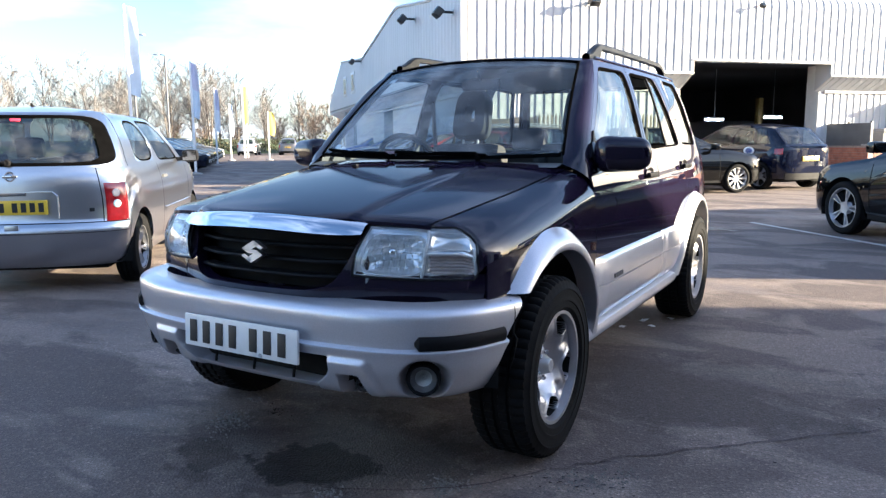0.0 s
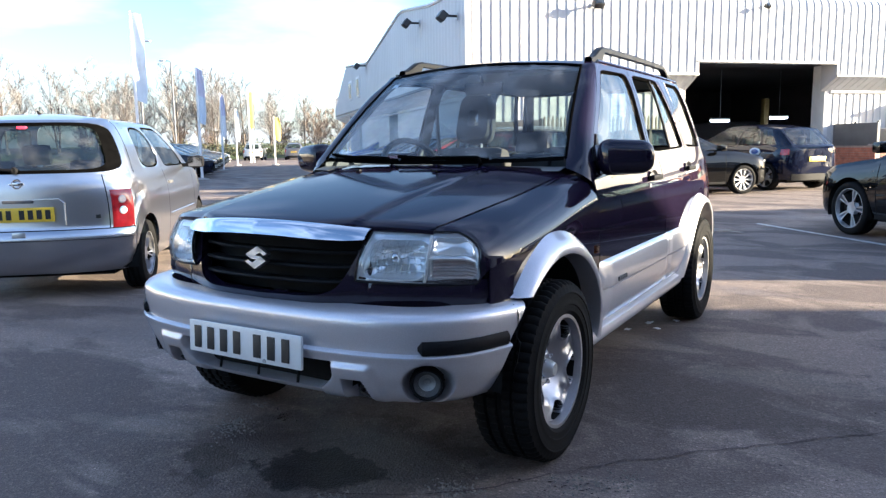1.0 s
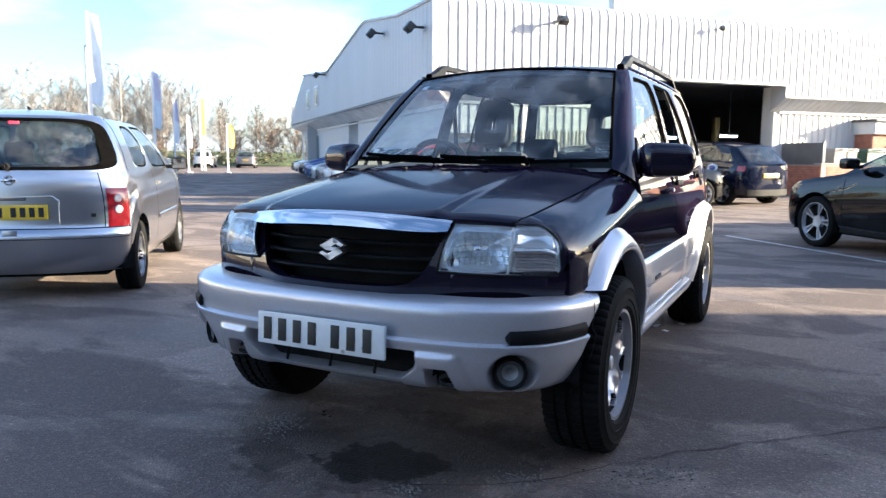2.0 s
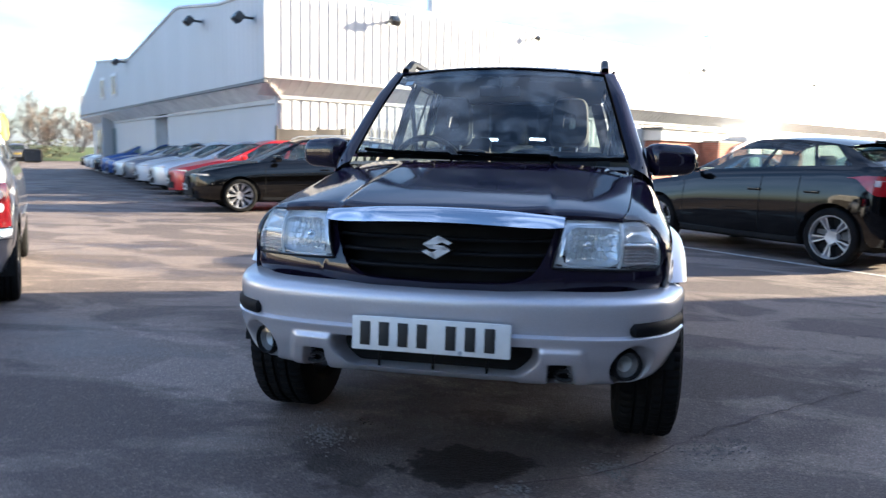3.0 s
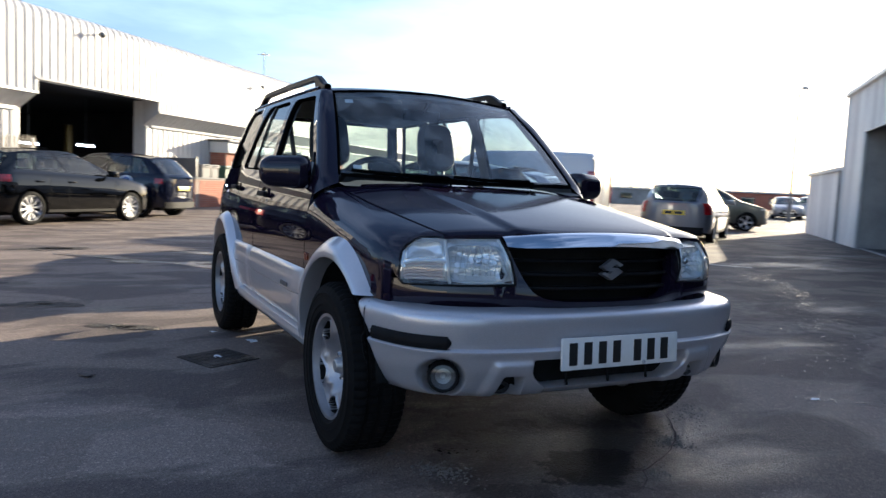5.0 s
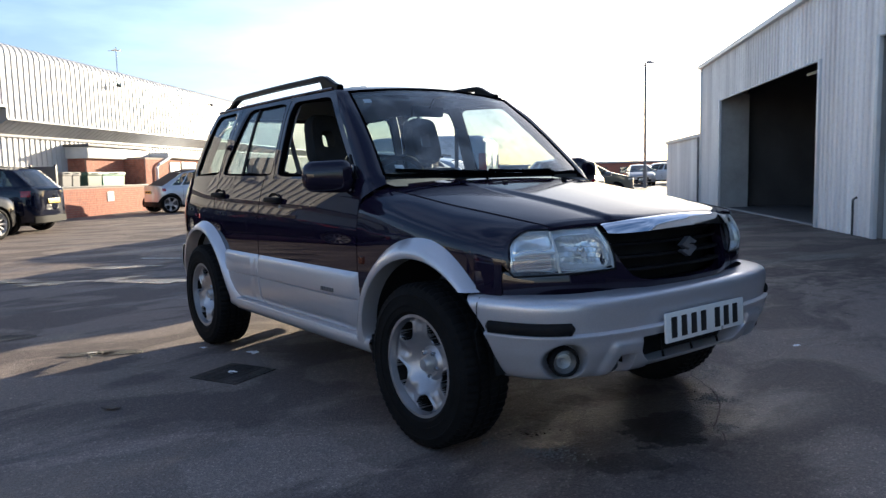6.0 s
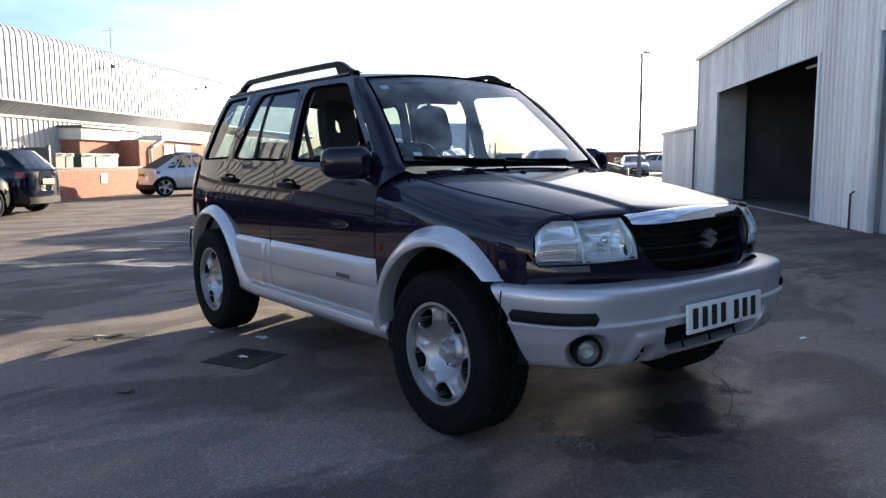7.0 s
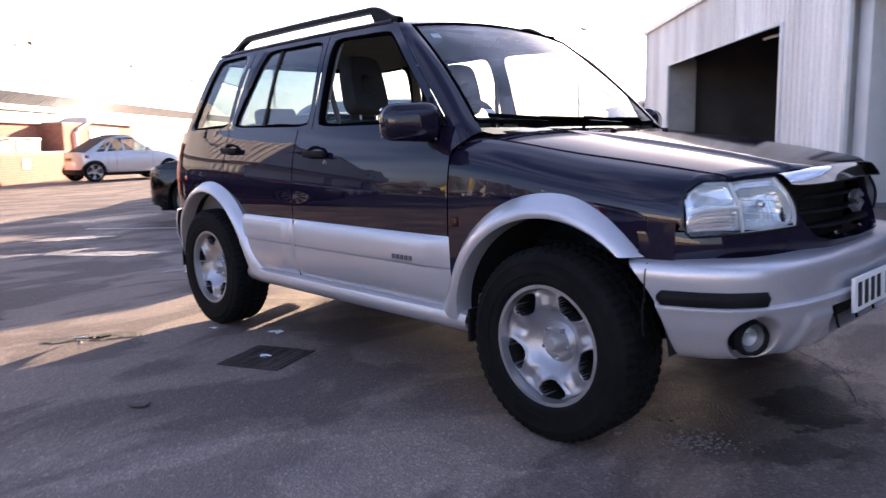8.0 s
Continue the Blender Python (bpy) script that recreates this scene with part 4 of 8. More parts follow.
def plant_trees():
    rng = random.Random(5)
    kinds = [make_tree(8.3, 11, TWIG, "tall leafless winter tree with fine bare twigs", pose(-66, 34, 0.9)),
             make_tree(7.8, 23, TWIG, "leafless winter tree with a wide bare crown", pose(-61.5, 40, 0.9)),
             make_tree(8.3, 37, TWIG, "slim leafless winter tree on the grass bank", pose(-58, 46, 0.9))]
    spots = [(-75, 26), (-73.5, 29.5), (-71, 33), (-69, 31), (-68, 37), (-65.5, 38.5), (-63, 43), (-61.5, 44.5), (-60, 42), (-58, 49), (-56.5, 51), (-55, 48.5), (-53, 54), (-63.5, 47.5), (-50.5, 56.5), (-59.5, 52.0), (-67, 42), (-77, 30), (-54.2, 51.5), (-62, 50), (-74.8, 33), (-79, 22), (-52, 53)]
    for i, (x, y) in enumerate(spots):
        s = rng.uniform(0.80, 0.98) * (0.8 if y > 52 else 1.0)
        src = kinds[i % 3]
        t = copy_thing(src, pose(x, y, 0.9, 0, 0, rng.uniform(0, 360)))
        t.scale = (s, s, s)
    b = make_tree(4.6, 51, RUSTY_TWIG, "rusty brown leafless thicket on the bank", pose(-50, 57.5, 0.9), True)
    for x, y, s in ((-47.5, 59.5, 0.95), (-78, 27, 1.5), (-76, 23, 1.35), (-53, 55.5, 0.7), (-72, 30, 0.5), (-69.5, 34, 0.55), (-67, 36.5, 0.45), (-65, 41, 0.5), (-63, 42, 0.6), (-61, 45.5, 0.5), (-59, 47, 0.6), (-57, 49, 0.5), (-55.5, 52, 0.55), (-75, 28, 0.5)):
        t = copy_thing(b, pose(x, y, 0.9, 0, 0, x * 7))
        t.scale = (s, s, s)
    t = copy_thing(kinds[1], pose(-43, 61, 0.9, 0, 0, 30))
    t.scale = (0.62, 0.62, 0.62)
    t = copy_thing(kinds[2], pose(-40, 63.5, 0.9, 0, 0, 130))
    t.scale = (0.5, 0.5, 0.5)
    hd = bmesh.new()
    for i in range(4200):
        f = rng.random()
        x, y = -63 + 16 * f + rng.uniform(-0.9, 0.9), 40 + 17 * f + rng.uniform(-0.9, 0.9)
        top = 1.3 + 0.35 * math.sin(f * 40) + 0.2 * math.sin(f * 97)
        c = Vector((x, y, 0.3 + rng.uniform(0, 1) ** 0.8 * top))
        s = rng.uniform(0.05, 0.16)
        vs = [hd.verts.new(c + Vector((rng.uniform(-1, 1), rng.uniform(-1, 1), rng.uniform(-1, 1))) * s) for k in range(4)]
        for q in ((0, 1, 2), (0, 2, 3), (1, 2, 3)):
            hd.faces.new([vs[k] for k in q])
    tagged(bm_object("hedge", hd, HEDGE, smooth=False), "low scrubby green hedge along the fence line", "hedge", kind="stuff")
    # scrub and twiggy woods far behind the vans
    far = bmesh.new()
    for i in range(5200):
        a = rng.uniform(0.15, 1.4)
        d = rng.uniform(108, 128)
        top = 1.1 + 0.7 * math.sin(a * 9) + 0.5 * math.sin(a * 31) + 0.4 * math.sin(a * 77)
        z = rng.uniform(0, 1) ** 0.8 * max(0.6, top)
        s = rng.uniform(0.12, 0.34)
        c = Vector((d * math.cos(a), d * math.sin(a), z))
        vs = [far.verts.new(c + Vector((rng.uniform(-1, 1), rng.uniform(-1, 1), rng.uniform(-0.8, 1.2))) * s) for k in range(4)]
        for q in ((0, 1, 2), (0, 2, 3), (1, 2, 3)):
            far.faces.new([vs[k] for k in q])
    tagged(bm_object("far_woods", far, FAR_SCRUB, smooth=False), "distant line of scrub and low woods", "woods", kind="stuff")


plant_trees()


# ---- low buildings beyond the far car park ----
def far_building(m, w, d, h, wall_mat, label):
    ob = empty("far_building", m, label, "building", "far buildings")
    part("wall", box(-w / 2, w / 2, -d / 2, d / 2, 0, h, 0.02), wall_mat, ob)
    part("roof", box(-w / 2 - 0.3, w / 2 + 0.3, -d / 2 - 0.3, d / 2 + 0.3, h, h + 0.2, 0.05), FLASHING, ob)
    n = int(w / 3)
    for k in range(n):
        x = -w / 2 + (k + 0.5) * w / n
        wn_ = part("window", box(x - 0.8, x + 0.8, -d / 2 - 0.04, -d / 2 + 0.02, h * 0.35, h * 0.75), DARK_TRIM, ob)
        part("pane", box(x - 0.7, x + 0.7, -d / 2 - 0.06, -d / 2 - 0.041, h * 0.39, h * 0.71), DARK_GLASS, wn_)


far_building(pose(74, 58, 0, 0, 0, -50), 22, 8, 2.0, BRICK, "low brown brick building beyond the far car park")
far_building(pose(62, 74, 0, 0, 0, -40), 14, 8, 1.9, CONCRETE, "low grey rendered building beyond the far car park")
far_building(pose(90, 48, 0, 0, 0, -60), 16, 9, 2.6, SHED_CLAD, "pale metal shed beyond the far car park")


# ---- flags, lamp posts, line marks ----
def feather_flag(x, y, h, cloth, cloth2, label, width=0.55, drop=2.6):
    ob = empty("feather_flag", pose(x, y, 0, 0, 0, 40), label, "flag", "feather flags")
    part("pole", tube([(0, 0, 0), (0, 0, h * 0.6), (0.0, 0, h)], [0.05, 0.045, 0.03], 8), POLE_WHITE, ob)
    part("base", lathe([(0, 0.02), (0, 0.25), (0.05, 0.25), (0.08, 0.05)], 16), CONCRETE, ob, m=pose(0, 0, 0, 0, -90, 0))
    for k, c in enumerate((cloth, cloth2)):
        z1 = h - drop * 0.5 * k
        rows = []
        for i in range(7):
            z = z1 - drop * 0.5 * i / 6
            t = (h - z) / drop
            w = width * (0.8 + 0.2 * sstep(0, 0.25, t)) * (1 - 0.2 * sstep(0.8, 1, t))
            rows.append([(0.02 + w * u, 0.07 * math.sin(u * 4 + z * 1.7) * u, z - 0.12 * u) for u in (0, 0.25, 0.5, 0.75, 1)])
        part("cloth", thick(sheet(rows), 0.004), c, ob)


feather_flag(-18.29, 12.44, 5.4, CLOTH_BLUE, CLOTH_BLUE, "tall white and pale blue feather flag on a white pole", 0.36, 2.7)
feather_flag(-20.18, 16.48, 4.15, CLOTH_PURPLE, CLOTH_BLUE, "grey and lilac feather flag on a white pole", 0.26, 2.0)
feather_flag(-27.8, 24.5, 4.0, CLOTH_PURPLE, CLOTH_WHITE, "lilac and white feather flag on a white pole", 0.22, 2.2)
feather_flag(-34.6, 31.9, 3.7, CLOTH_WHITE, CLOTH_PURPLE, "white and lilac feather flag on a white pole", 0.24, 2.0)
feather_flag(-32.84, 33.6, 3.2, CLOTH_YELLOW, CLOTH_YELLOW, "yellow feather flag on a white pole", 0.42, 1.5)


def totem(x, y):
    ob = empty("sign_totem", pose(x, y, 0, 0, 0, 45), "tall slim yellow and white sign totem", "sign")
    part("post", box(-0.20, -0.05, -0.06, 0.06, 0, 5.3, 0.02), POLE_WHITE, ob)
    part("post", box(0.05, 0.16, -0.05, 0.05, 0, 5.3, 0.02), POLE_WHITE, ob)
    part("yellow_panel", box(-0.04, 0.2, -0.09, 0.09, 2.6, 5.35, 0.02), CLOTH_YELLOW, ob)
    part("dark_panel", box(-0.34, -0.21, -0.07, 0.07, 3.6, 4.8, 0.02), DARK_TRIM, ob)


totem(-39.6, 38.2)


def lamp_post(x, y, h, label, arm=0.9, turn=0):
    ob = empty("street_lamp", pose(x, y, 0, 0, 0, turn), label, "street lamp", "lamp posts")
    part("column", tube([(0, 0, 0), (0, 0, 1.2), (0, 0, 1.25), (0, 0, h)], [0.12, 0.12, 0.085, 0.07], 10), DARK_TRIM, ob)
    part("arm", tube([(0, 0, h - 0.02), (arm * 0.4, 0, h + 0.1), (arm, 0, h + 0.12)], 0.035, 8), DARK_TRIM, ob)
    part("lantern", box(arm - 0.05, arm + 0.5, -0.12, 0.12, h + 0.06, h + 0.2, 0.04), FLASHING, ob)


lamp_post(-52.6, 41.7, 8.8, "tall grey street lamp beyond the bank", 0.6, 200)
lamp_post(-46.2, 33.6, 9.0, "tall grey street lamp beyond the car rows", 0.6, 20)
lamp_post(27.9, 49.6, 8.2, "tall grey street lamp behind the vans", 1.2, -20)
lamp_post(33.5, 24.6, 7.3, "slim grey lamp post in the far car park", 0.4, 10)


def ground_line(a, b, w=0.1, name="bay_line", label="worn white painted parking bay line"):
    a, b = Vector((*a, 0)), Vector((*b, 0))
    d = (b - a).normalized()
    s = Vector((-d.y, d.x, 0)) * w / 2
    bm = bmesh.new()
    n = max(2, int((b - a).length / 0.35))
    rng = random.Random(int(a.x * 31 + a.y * 17))
    rows = []
    for i in range(n + 1):
        p = a.lerp(b, i / n)
        j = rng.uniform(0.7, 1.05)
        rows.append([tuple(p - s * j + Vector((0, 0, 0.004))), tuple(p + s * j + Vector((0, 0, 0.004)))])
    add_sheet(bm, rows)
    tagged(bm_object(name, bm, ROAD_WHITE, smooth=False), label, "road marking", "bay lines", kind="structure")


ground_line((0.38, 8.55), (1.99, 6.77))
ground_line((1.99, 6.77), (4.1, 4.4))
ground_line((5.5, 8.2), (8.0, 5.4))
ground_line((-13.6, 8.2), (-15.4, 9.6))
ground_line((-15.2, 6.6), (-17.0, 8.1))


# ---- wheels ----
def wheel_meshes(key, R, rim_r, width, spokes, style):
    """Tyre and rim meshes about the x axis, outer face at +x."""
    h = width / 2
    tyre = [(-h * 0.8, rim_r - 0.015), (-h, rim_r + 0.01), (-h * 1.02, (R + rim_r) / 2), (-h * 0.92, R * 0.965), (-h * 0.74, R), (-h * 0.5, R), (-h * 0.47, R - 0.012), (-h * 0.40, R - 0.012), (-h * 0.37, R), (-0.012, R), (-0.009, R - 0.012), (0.009, R - 0.012), (0.012, R), (h * 0.37, R), (h * 0.40, R - 0.012), (h * 0.47, R - 0.012), (h * 0.5, R), (h * 0.74, R), (h * 0.92, R * 0.965), (h * 1.02, (R + rim_r) / 2), (h, rim_r + 0.012), (h * 0.8, rim_r - 0.015)]
    segs = 180 if style == "hero" else 40
    if style == "hero":
        mid = (R + rim_r) / 2
        tyre = tyre[:-3] + [(h * 1.01, mid + 0.022), (h * 1.035, mid + 0.020), (h * 1.035, mid + 0.016), (h * 1.015, mid + 0.014), (h * 1.02, mid), (h * 1.015, mid - 0.014), (h * 1.03, mid - 0.018), (h * 1.03, mid - 0.026), (h * 1.005, mid - 0.028)] + tyre[-2:]

    def lug(k, i):
        return -0.0075 if style == "hero" and k % 3 == 0 and i in (3, 4, 5, 8, 9, 12, 13, 16, 17, 18) else 0.0
    tb = lathe(tyre, segs, lug)
    rb = bmesh.new()
    ns = 300 if style == "hero" else 60
    radii = [0.0, 0.025, 0.045, 0.056, 0.06, 0.075, 0.10, 0.112, 0.124, 0.136, 0.148, 0.16, 0.172, 0.184, 0.192, 0.203, 0.213]
    if style == "hero":
        radii = [0.0, 0.02, 0.04, 0.055] + span(0.066, 0.186, 41) + [0.190, 0.194, 0.199, 0.203, 0.209, 0.213]
    radii = [r * rim_r / 0.213 for r in radii]

    def hero_hole(q, ph):
        """Below one inside a rounded opening near the rim, narrower towards the hub."""
        return (abs(ph / (0.225 + 0.42 * (q - 0.74))) ** 2.8 + abs((q - 0.74) / 0.140) ** 2.8) ** (1 / 2.8)

    def depth(r, a):
        q = r / rim_r
        ph = (a * spokes / (2 * math.pi)) % 1.0 - 0.5           # -0.5..0.5 round a hole's middle at 0
        d = h * 0.62
        if style == "hero":
            e = hero_hole(q, ph)
            d = h * (0.16 + 0.46 * sstep(0.30, 0.66, q)) + h * 0.16 * sstep(0.34, 0.28, q)
            d += 0.007 * math.exp(-((e - 1.16) / 0.13) ** 2) - 0.090 * sstep(1.07, 0.97, e)
            d -= 0.010 * sstep(0.5, 0.62, q) * sstep(0.9, 0.78, q) * sstep(0.32, 0.5, abs(ph))
            if q > 0.9:
                d = h * 0.56 if q < 0.925 else h * 0.90
        else:
            sp = abs(abs(ph) - 0.5) if spokes < 8 else abs(ph)
            wd = 0.17 if spokes < 8 else 0.27
            hole = sstep(wd, wd + 0.07, sp if spokes < 8 else 0.5 - abs(ph)) * sstep(0.28, 0.40, q) * sstep(0.93, 0.86, q)
            if style == "split":
                hole = max(hole, sstep(0.05, 0.02, sp) * sstep(0.40, 0.5, q) * sstep(0.9, 0.85, q))
            d = h * 0.7 - 0.02 * (1 - q) - 0.07 * hole
            if q > 0.93:
                d = h * 0.88
        return d

    # Opening floors and walls take a dark colour for the shade inside.
    def is_hole(i, j):
        r = (radii[j] + radii[j + 1]) / 2
        a = 2 * math.pi * (i + 0.5) / ns
        q = r / rim_r
        ph = (a * spokes / (2 * math.pi)) % 1.0 - 0.5
        if style == "hero":
            return 1 if hero_hole(q, ph) < 1.065 else 0
        return 1 if depth(r, a) < h * 0.7 - 0.02 * (1 - q) - 0.03 and q < 0.92 else 0
    rows = [[(depth(r, 2 * math.pi * k / ns), r * math.cos(2 * math.pi * k / ns), r * math.sin(2 * math.pi * k / ns)) for r in radii] for k in range(ns)]
    add_sheet(rb, rows, mi=is_hole, closed_v=True)
    add_lathe(rb, [(h * 0.86, rim_r), (h * 0.7, rim_r + 0.002), (-h * 0.7, rim_r * 0.97)], 48, 0)
    bmesh.ops.remove_doubles(rb, verts=rb.verts[:], dist=0.0003)
    return tb, rb


WHEELS = {}


def add_wheel(parent, x, y, z, R, rim_r, width, spokes=5, style="plain", rim_mat=None, spin=0.0):
    key = (R, rim_r, width, spokes, style)
    w = new("wheel")
    w.parent = parent
    w.matrix_basis = pose(x, y, z, spin, 0, 0) if x > 0 else pose(x, y, z, spin, 0, 180)
    w.empty_display_size = 0.1
    if key not in WHEELS:
        tb, rb = wheel_meshes(key, *key)
        t = part("tyre", tb, RUBBER, w)
        r = part("rim", rb, [rim_mat or ALLOY, DARK_VOID], w)
        WHEELS[key] = (t.data, r.data)
    else:
        shared("tyre", WHEELS[key][0], w)
        shared("rim", WHEELS[key][1], w)
    return w


# ---- parked cars of the background ----
class CarShape:
    """Half-width and height curves of a car: front axle at y = 0, nose towards -y."""

    def __init__(s, fo=0.85, wb=2.6, ro=0.75, W=0.88, H=1.46, sill=0.24, nose=0.66, cowl=0.98, y_cowl=0.35, y_wt=1.15, y_re=2.75, y_rb=3.25, z_rb=1.0, belt=0.95, R=0.315, Wr=0.58, tail=0.95, p=2.7):
        s.fo, s.wb, s.ro, s.W, s.H, s.sill, s.R, s.Wr = fo, wb, ro, W, H, sill, R, Wr
        s.y0, s.y1 = -fo, wb + ro
        s.y_cowl, s.y_wt, s.y_re, s.y_rb, s.z_rb = y_cowl, y_wt, y_re, y_rb, z_rb
        s.p = p
        s.top = smooth_table([(s.y0, nose), (s.y0 + 0.12, nose + 0.07), (s.y0 + 0.5, nose + 0.16), (y_cowl, cowl - 0.04), (y_cowl + 0.5, belt), (y_rb - 0.1, z_rb), (s.y1 - 0.02, tail)])
        s.low = lambda y: s.sill

    def w(s, y):
        f, r = 0.62, 0.55
        if y < s.y0 + f:
            t = (s.y0 + f - y) / f
        elif y > s.y1 - r:
            t = (y - s.y1 + r) / r
        else:
            return s.W
        t = min(1.0, max(0.0, t))
        k = s.p if y < s.wb / 2 else s.p + 0.8
        return s.W * max(0.0, 1 - t ** k) ** (1 / k)

    def bulge(s, q):
        return float(np.interp(q, [0, 0.12, 0.4, 0.62, 0.8, 0.93, 1.0], [0.93, 0.975, 1.0, 0.995, 0.975, 0.945, 0.90]))

    def side(s, y, z, out=0.0):
        q = (z - s.sill) / max(0.05, s.top(y) - s.sill)
        return s.w(y) * s.bulge(min(1, max(0, q))) + out

    def nose_y(s, x, out=0.0):
        t = min(1.0, abs(x) / s.W)
        return s.y0 + 0.62 * (1 - max(0, 1 - t ** s.p) ** (1 / s.p)) - out

    def tail_y(s, x, out=0.0):
        k = s.p + 0.8
        t = min(1.0, abs(x) / s.W)
        return s.y1 - 0.55 * (1 - max(0, 1 - t ** k) ** (1 / k)) + out


def parked_car(m, shape, body_mat, label, spokes=5, style="plain", plates=True, glass_mat=None, roof_mat=None, group="parked cars", lamp=(0.80, 0.985, 0.70, 0.97), estate=False, name="parked_car", badge=False):
    s = shape
    car = empty(name, m, label, "van" if name == "van" else "car", group)
    ar = s.R + 0.055
    # columns, dense at the ends and the arches
    ys = set(span(s.y0 + 0.1, s.y0 + 0.62, 9) + span(s.y1 - 0.55, s.y1 - 0.08, 9) + span(0.5, s.wb - 0.45, 14))
    for q in (0.0, 0.12, 0.24, 0.36, 0.48, 0.60, 0.70, 0.78, 0.85, 0.90, 0.94):
        ys.add(s.nose_y(s.W * q))
        ys.add(s.tail_y(s.W * q))
    for c in (0, s.wb):
        for k in range(15):
            ys.add(c - ar * math.cos(math.pi * k / 14))
    ys = sorted(round(v, 7) for v in ys)
    ys = [v for i, v in enumerate(ys) if i == 0 or v - ys[i - 1] > 0.000004]

    def lower(y):
        z = s.sill
        for c in (0, s.wb):
            if abs(y - c) < ar:
                z = max(z, s.R + math.sqrt(ar * ar - (y - c) ** 2))
        if y < s.y0 + 0.3 or y > s.y1 - 0.3:
            z = max(z, s.sill + 0.02)
        return z
    bm = bmesh.new()
    fr = [0, 0.1, 0.22, 0.36, 0.5, 0.62, 0.74, 0.84, 0.92, 0.97, 1.0]
    for sg in (1, -1):
        rows = []
        for y in ys:
            zl, zt = lower(y), s.top(y)
            rows.append([(sg * s.side(y, zl + (zt - zl) * f), y, zl + (zt - zl) * f) for f in fr])
        add_sheet(bm, rows)
    # bonnet, cabin shelf and tail deck
    rows = []
    for y in ys:
        x = s.side(y, s.top(y))
        crown = 0.045 * sstep(s.y0, s.y0 + 0.5, y)
        if y > s.y_cowl:
            crown *= max(0.0, 1 - (y - s.y_cowl) / 0.2)
        rows.append([(x * u, y, s.top(y) + crown * (1 - u * u)) for u in (-1, -0.85, -0.6, -0.3, 0, 0.3, 0.6, 0.85, 1)])
    def deck_mask(i, j):
        yy = (ys[i] + ys[i + 1]) / 2
        return not (s.y_cowl + 0.25 < yy < s.y_rb - 0.15)
    add_sheet(bm, rows, mask=deck_mask)
    # roof and pillars

    def rail(u):                                             # upper edge of the side glass
        y = s.y_wt + (s.y_re - s.y_wt) * u
        z = s.H - 0.045 - 0.10 * (max(0, 0.25 - u) / 0.25) ** 2 - 0.09 * max(0, (u - 0.35) / 0.65) ** 2
        return Vector((s.Wr + 0.03 * math.sin(u * 3.14), y, z))

    def waist(u):
        y = s.y_cowl + (s.y_rb - s.y_cowl) * u
        return Vector((s.side(y, s.top(y)) * 0.985, y, s.top(y) - 0.005))

    def flank(u, v):
        a, b = waist(u), rail(u)
        q = a.lerp(b, v)
        q.x += 0.025 * math.sin(v * 3.14)
        return q
    us = [0, 0.035, 0.07, 0.16, 0.28, 0.40, 0.445, 0.475, 0.60, 0.70, 0.715, 0.74, 0.82, 0.88, 0.94, 1.0]
    vs_ = [0, 0.06, 0.3, 0.55, 0.8, 0.9, 1.0]

    def pane_of(u, v):
        if v < 0.06 or v > 0.9:
            return 0
        if 0.07 < u < 0.445:
            return 1
        if 0.475 < u < 0.715:
            return 2
        if 0.74 < u < 0.88:
            return 3
        return 0
    for sg in (1, -1):
        rows = [[(sg * flank(u, v).x, flank(u, v).y, flank(u, v).z) for v in vs_] for u in us]
        add_sheet(bm, rows, mask=lambda i, j: pane_of((us[i] + us[i + 1]) / 2, (vs_[j] + vs_[j + 1]) / 2) == 0)
    rows = []
    for u in span(0, 1, 14):
        e = rail(u)
        crown = 0.05 * math.sin(min(1, u * 1.3 + 0.15) * 1.57)
        rows.append([(e.x * k, e.y - 0.07 * (1 - k * k) * (1 - u) ** 3, e.z + crown * (1 - k * k)) for k in (-1, -0.8, -0.5, 0, 0.5, 0.8, 1)])
    if roof_mat:
        part("soft_top", sheet([[(px * 1.01, py, pz + 0.008) for px, py, pz in r] for r in rows]), roof_mat, car)
    add_sheet(bm, rows)
    bmesh.ops.remove_doubles(bm, verts=bm.verts[:], dist=0.0012)
    part("body", bm, body_mat, car)
    gm = glass_mat or PARKED_GLASS
    for sg in (1, -1):
        for k in (1, 2, 3):
            rows = [[(sg * (flank(u, v).x - 0.004), flank(u, v).y, flank(u, v).z) for v in vs_] for u in us]
            part("side_window", sheet(rows, mask=lambda i, j: pane_of((us[i] + us[i + 1]) / 2, (vs_[j] + vs_[j + 1]) / 2) == k), gm if k == 1 else (DARK_GLASS if estate else gm), car)
    # screens
    for nm, u0, bow in (("windscreen", 0.0, -0.16), ("rear_window", 1.0, 0.09)):
        a, b = waist(u0), rail(u0)
        rows = []
        ks = (-1, -0.93, -0.6, 0, 0.6, 0.93, 1)
        lv = (0, 0.10 if u0 else 0.02, 0.35, 0.7, 0.92, 1.0)
        for v in lv:
            q = a.lerp(b, v)
            rows.append([(q.x * k, q.y + bow * (1 - k * k) * (1 - 0.6 * v), q.z + 0.03 * (1 - k * k) * v) for k in ks])
        inside = lambda i, j: 0 < j < 5 and (i < 4 and (i > 0 or not u0))
        part(nm, sheet(rows, mask=inside), SCREEN_GLASS if not u0 else roof_mat or gm, car)
        part("screen_surround", sheet(rows, mask=lambda i, j: not (0 < j < 5 and (i < 4 and (i > 0 or not u0)))), (roof_mat or body_mat) if u0 else BLACK_PLASTIC, car)
    # cabin: dark tub and seats
    cab = bmesh.new()
    add_box(cab, -s.W * 0.88, s.W * 0.88, s.y_cowl + 0.1, s.y_rb - 0.1, s.sill + 0.05, s.sill + 0.16)
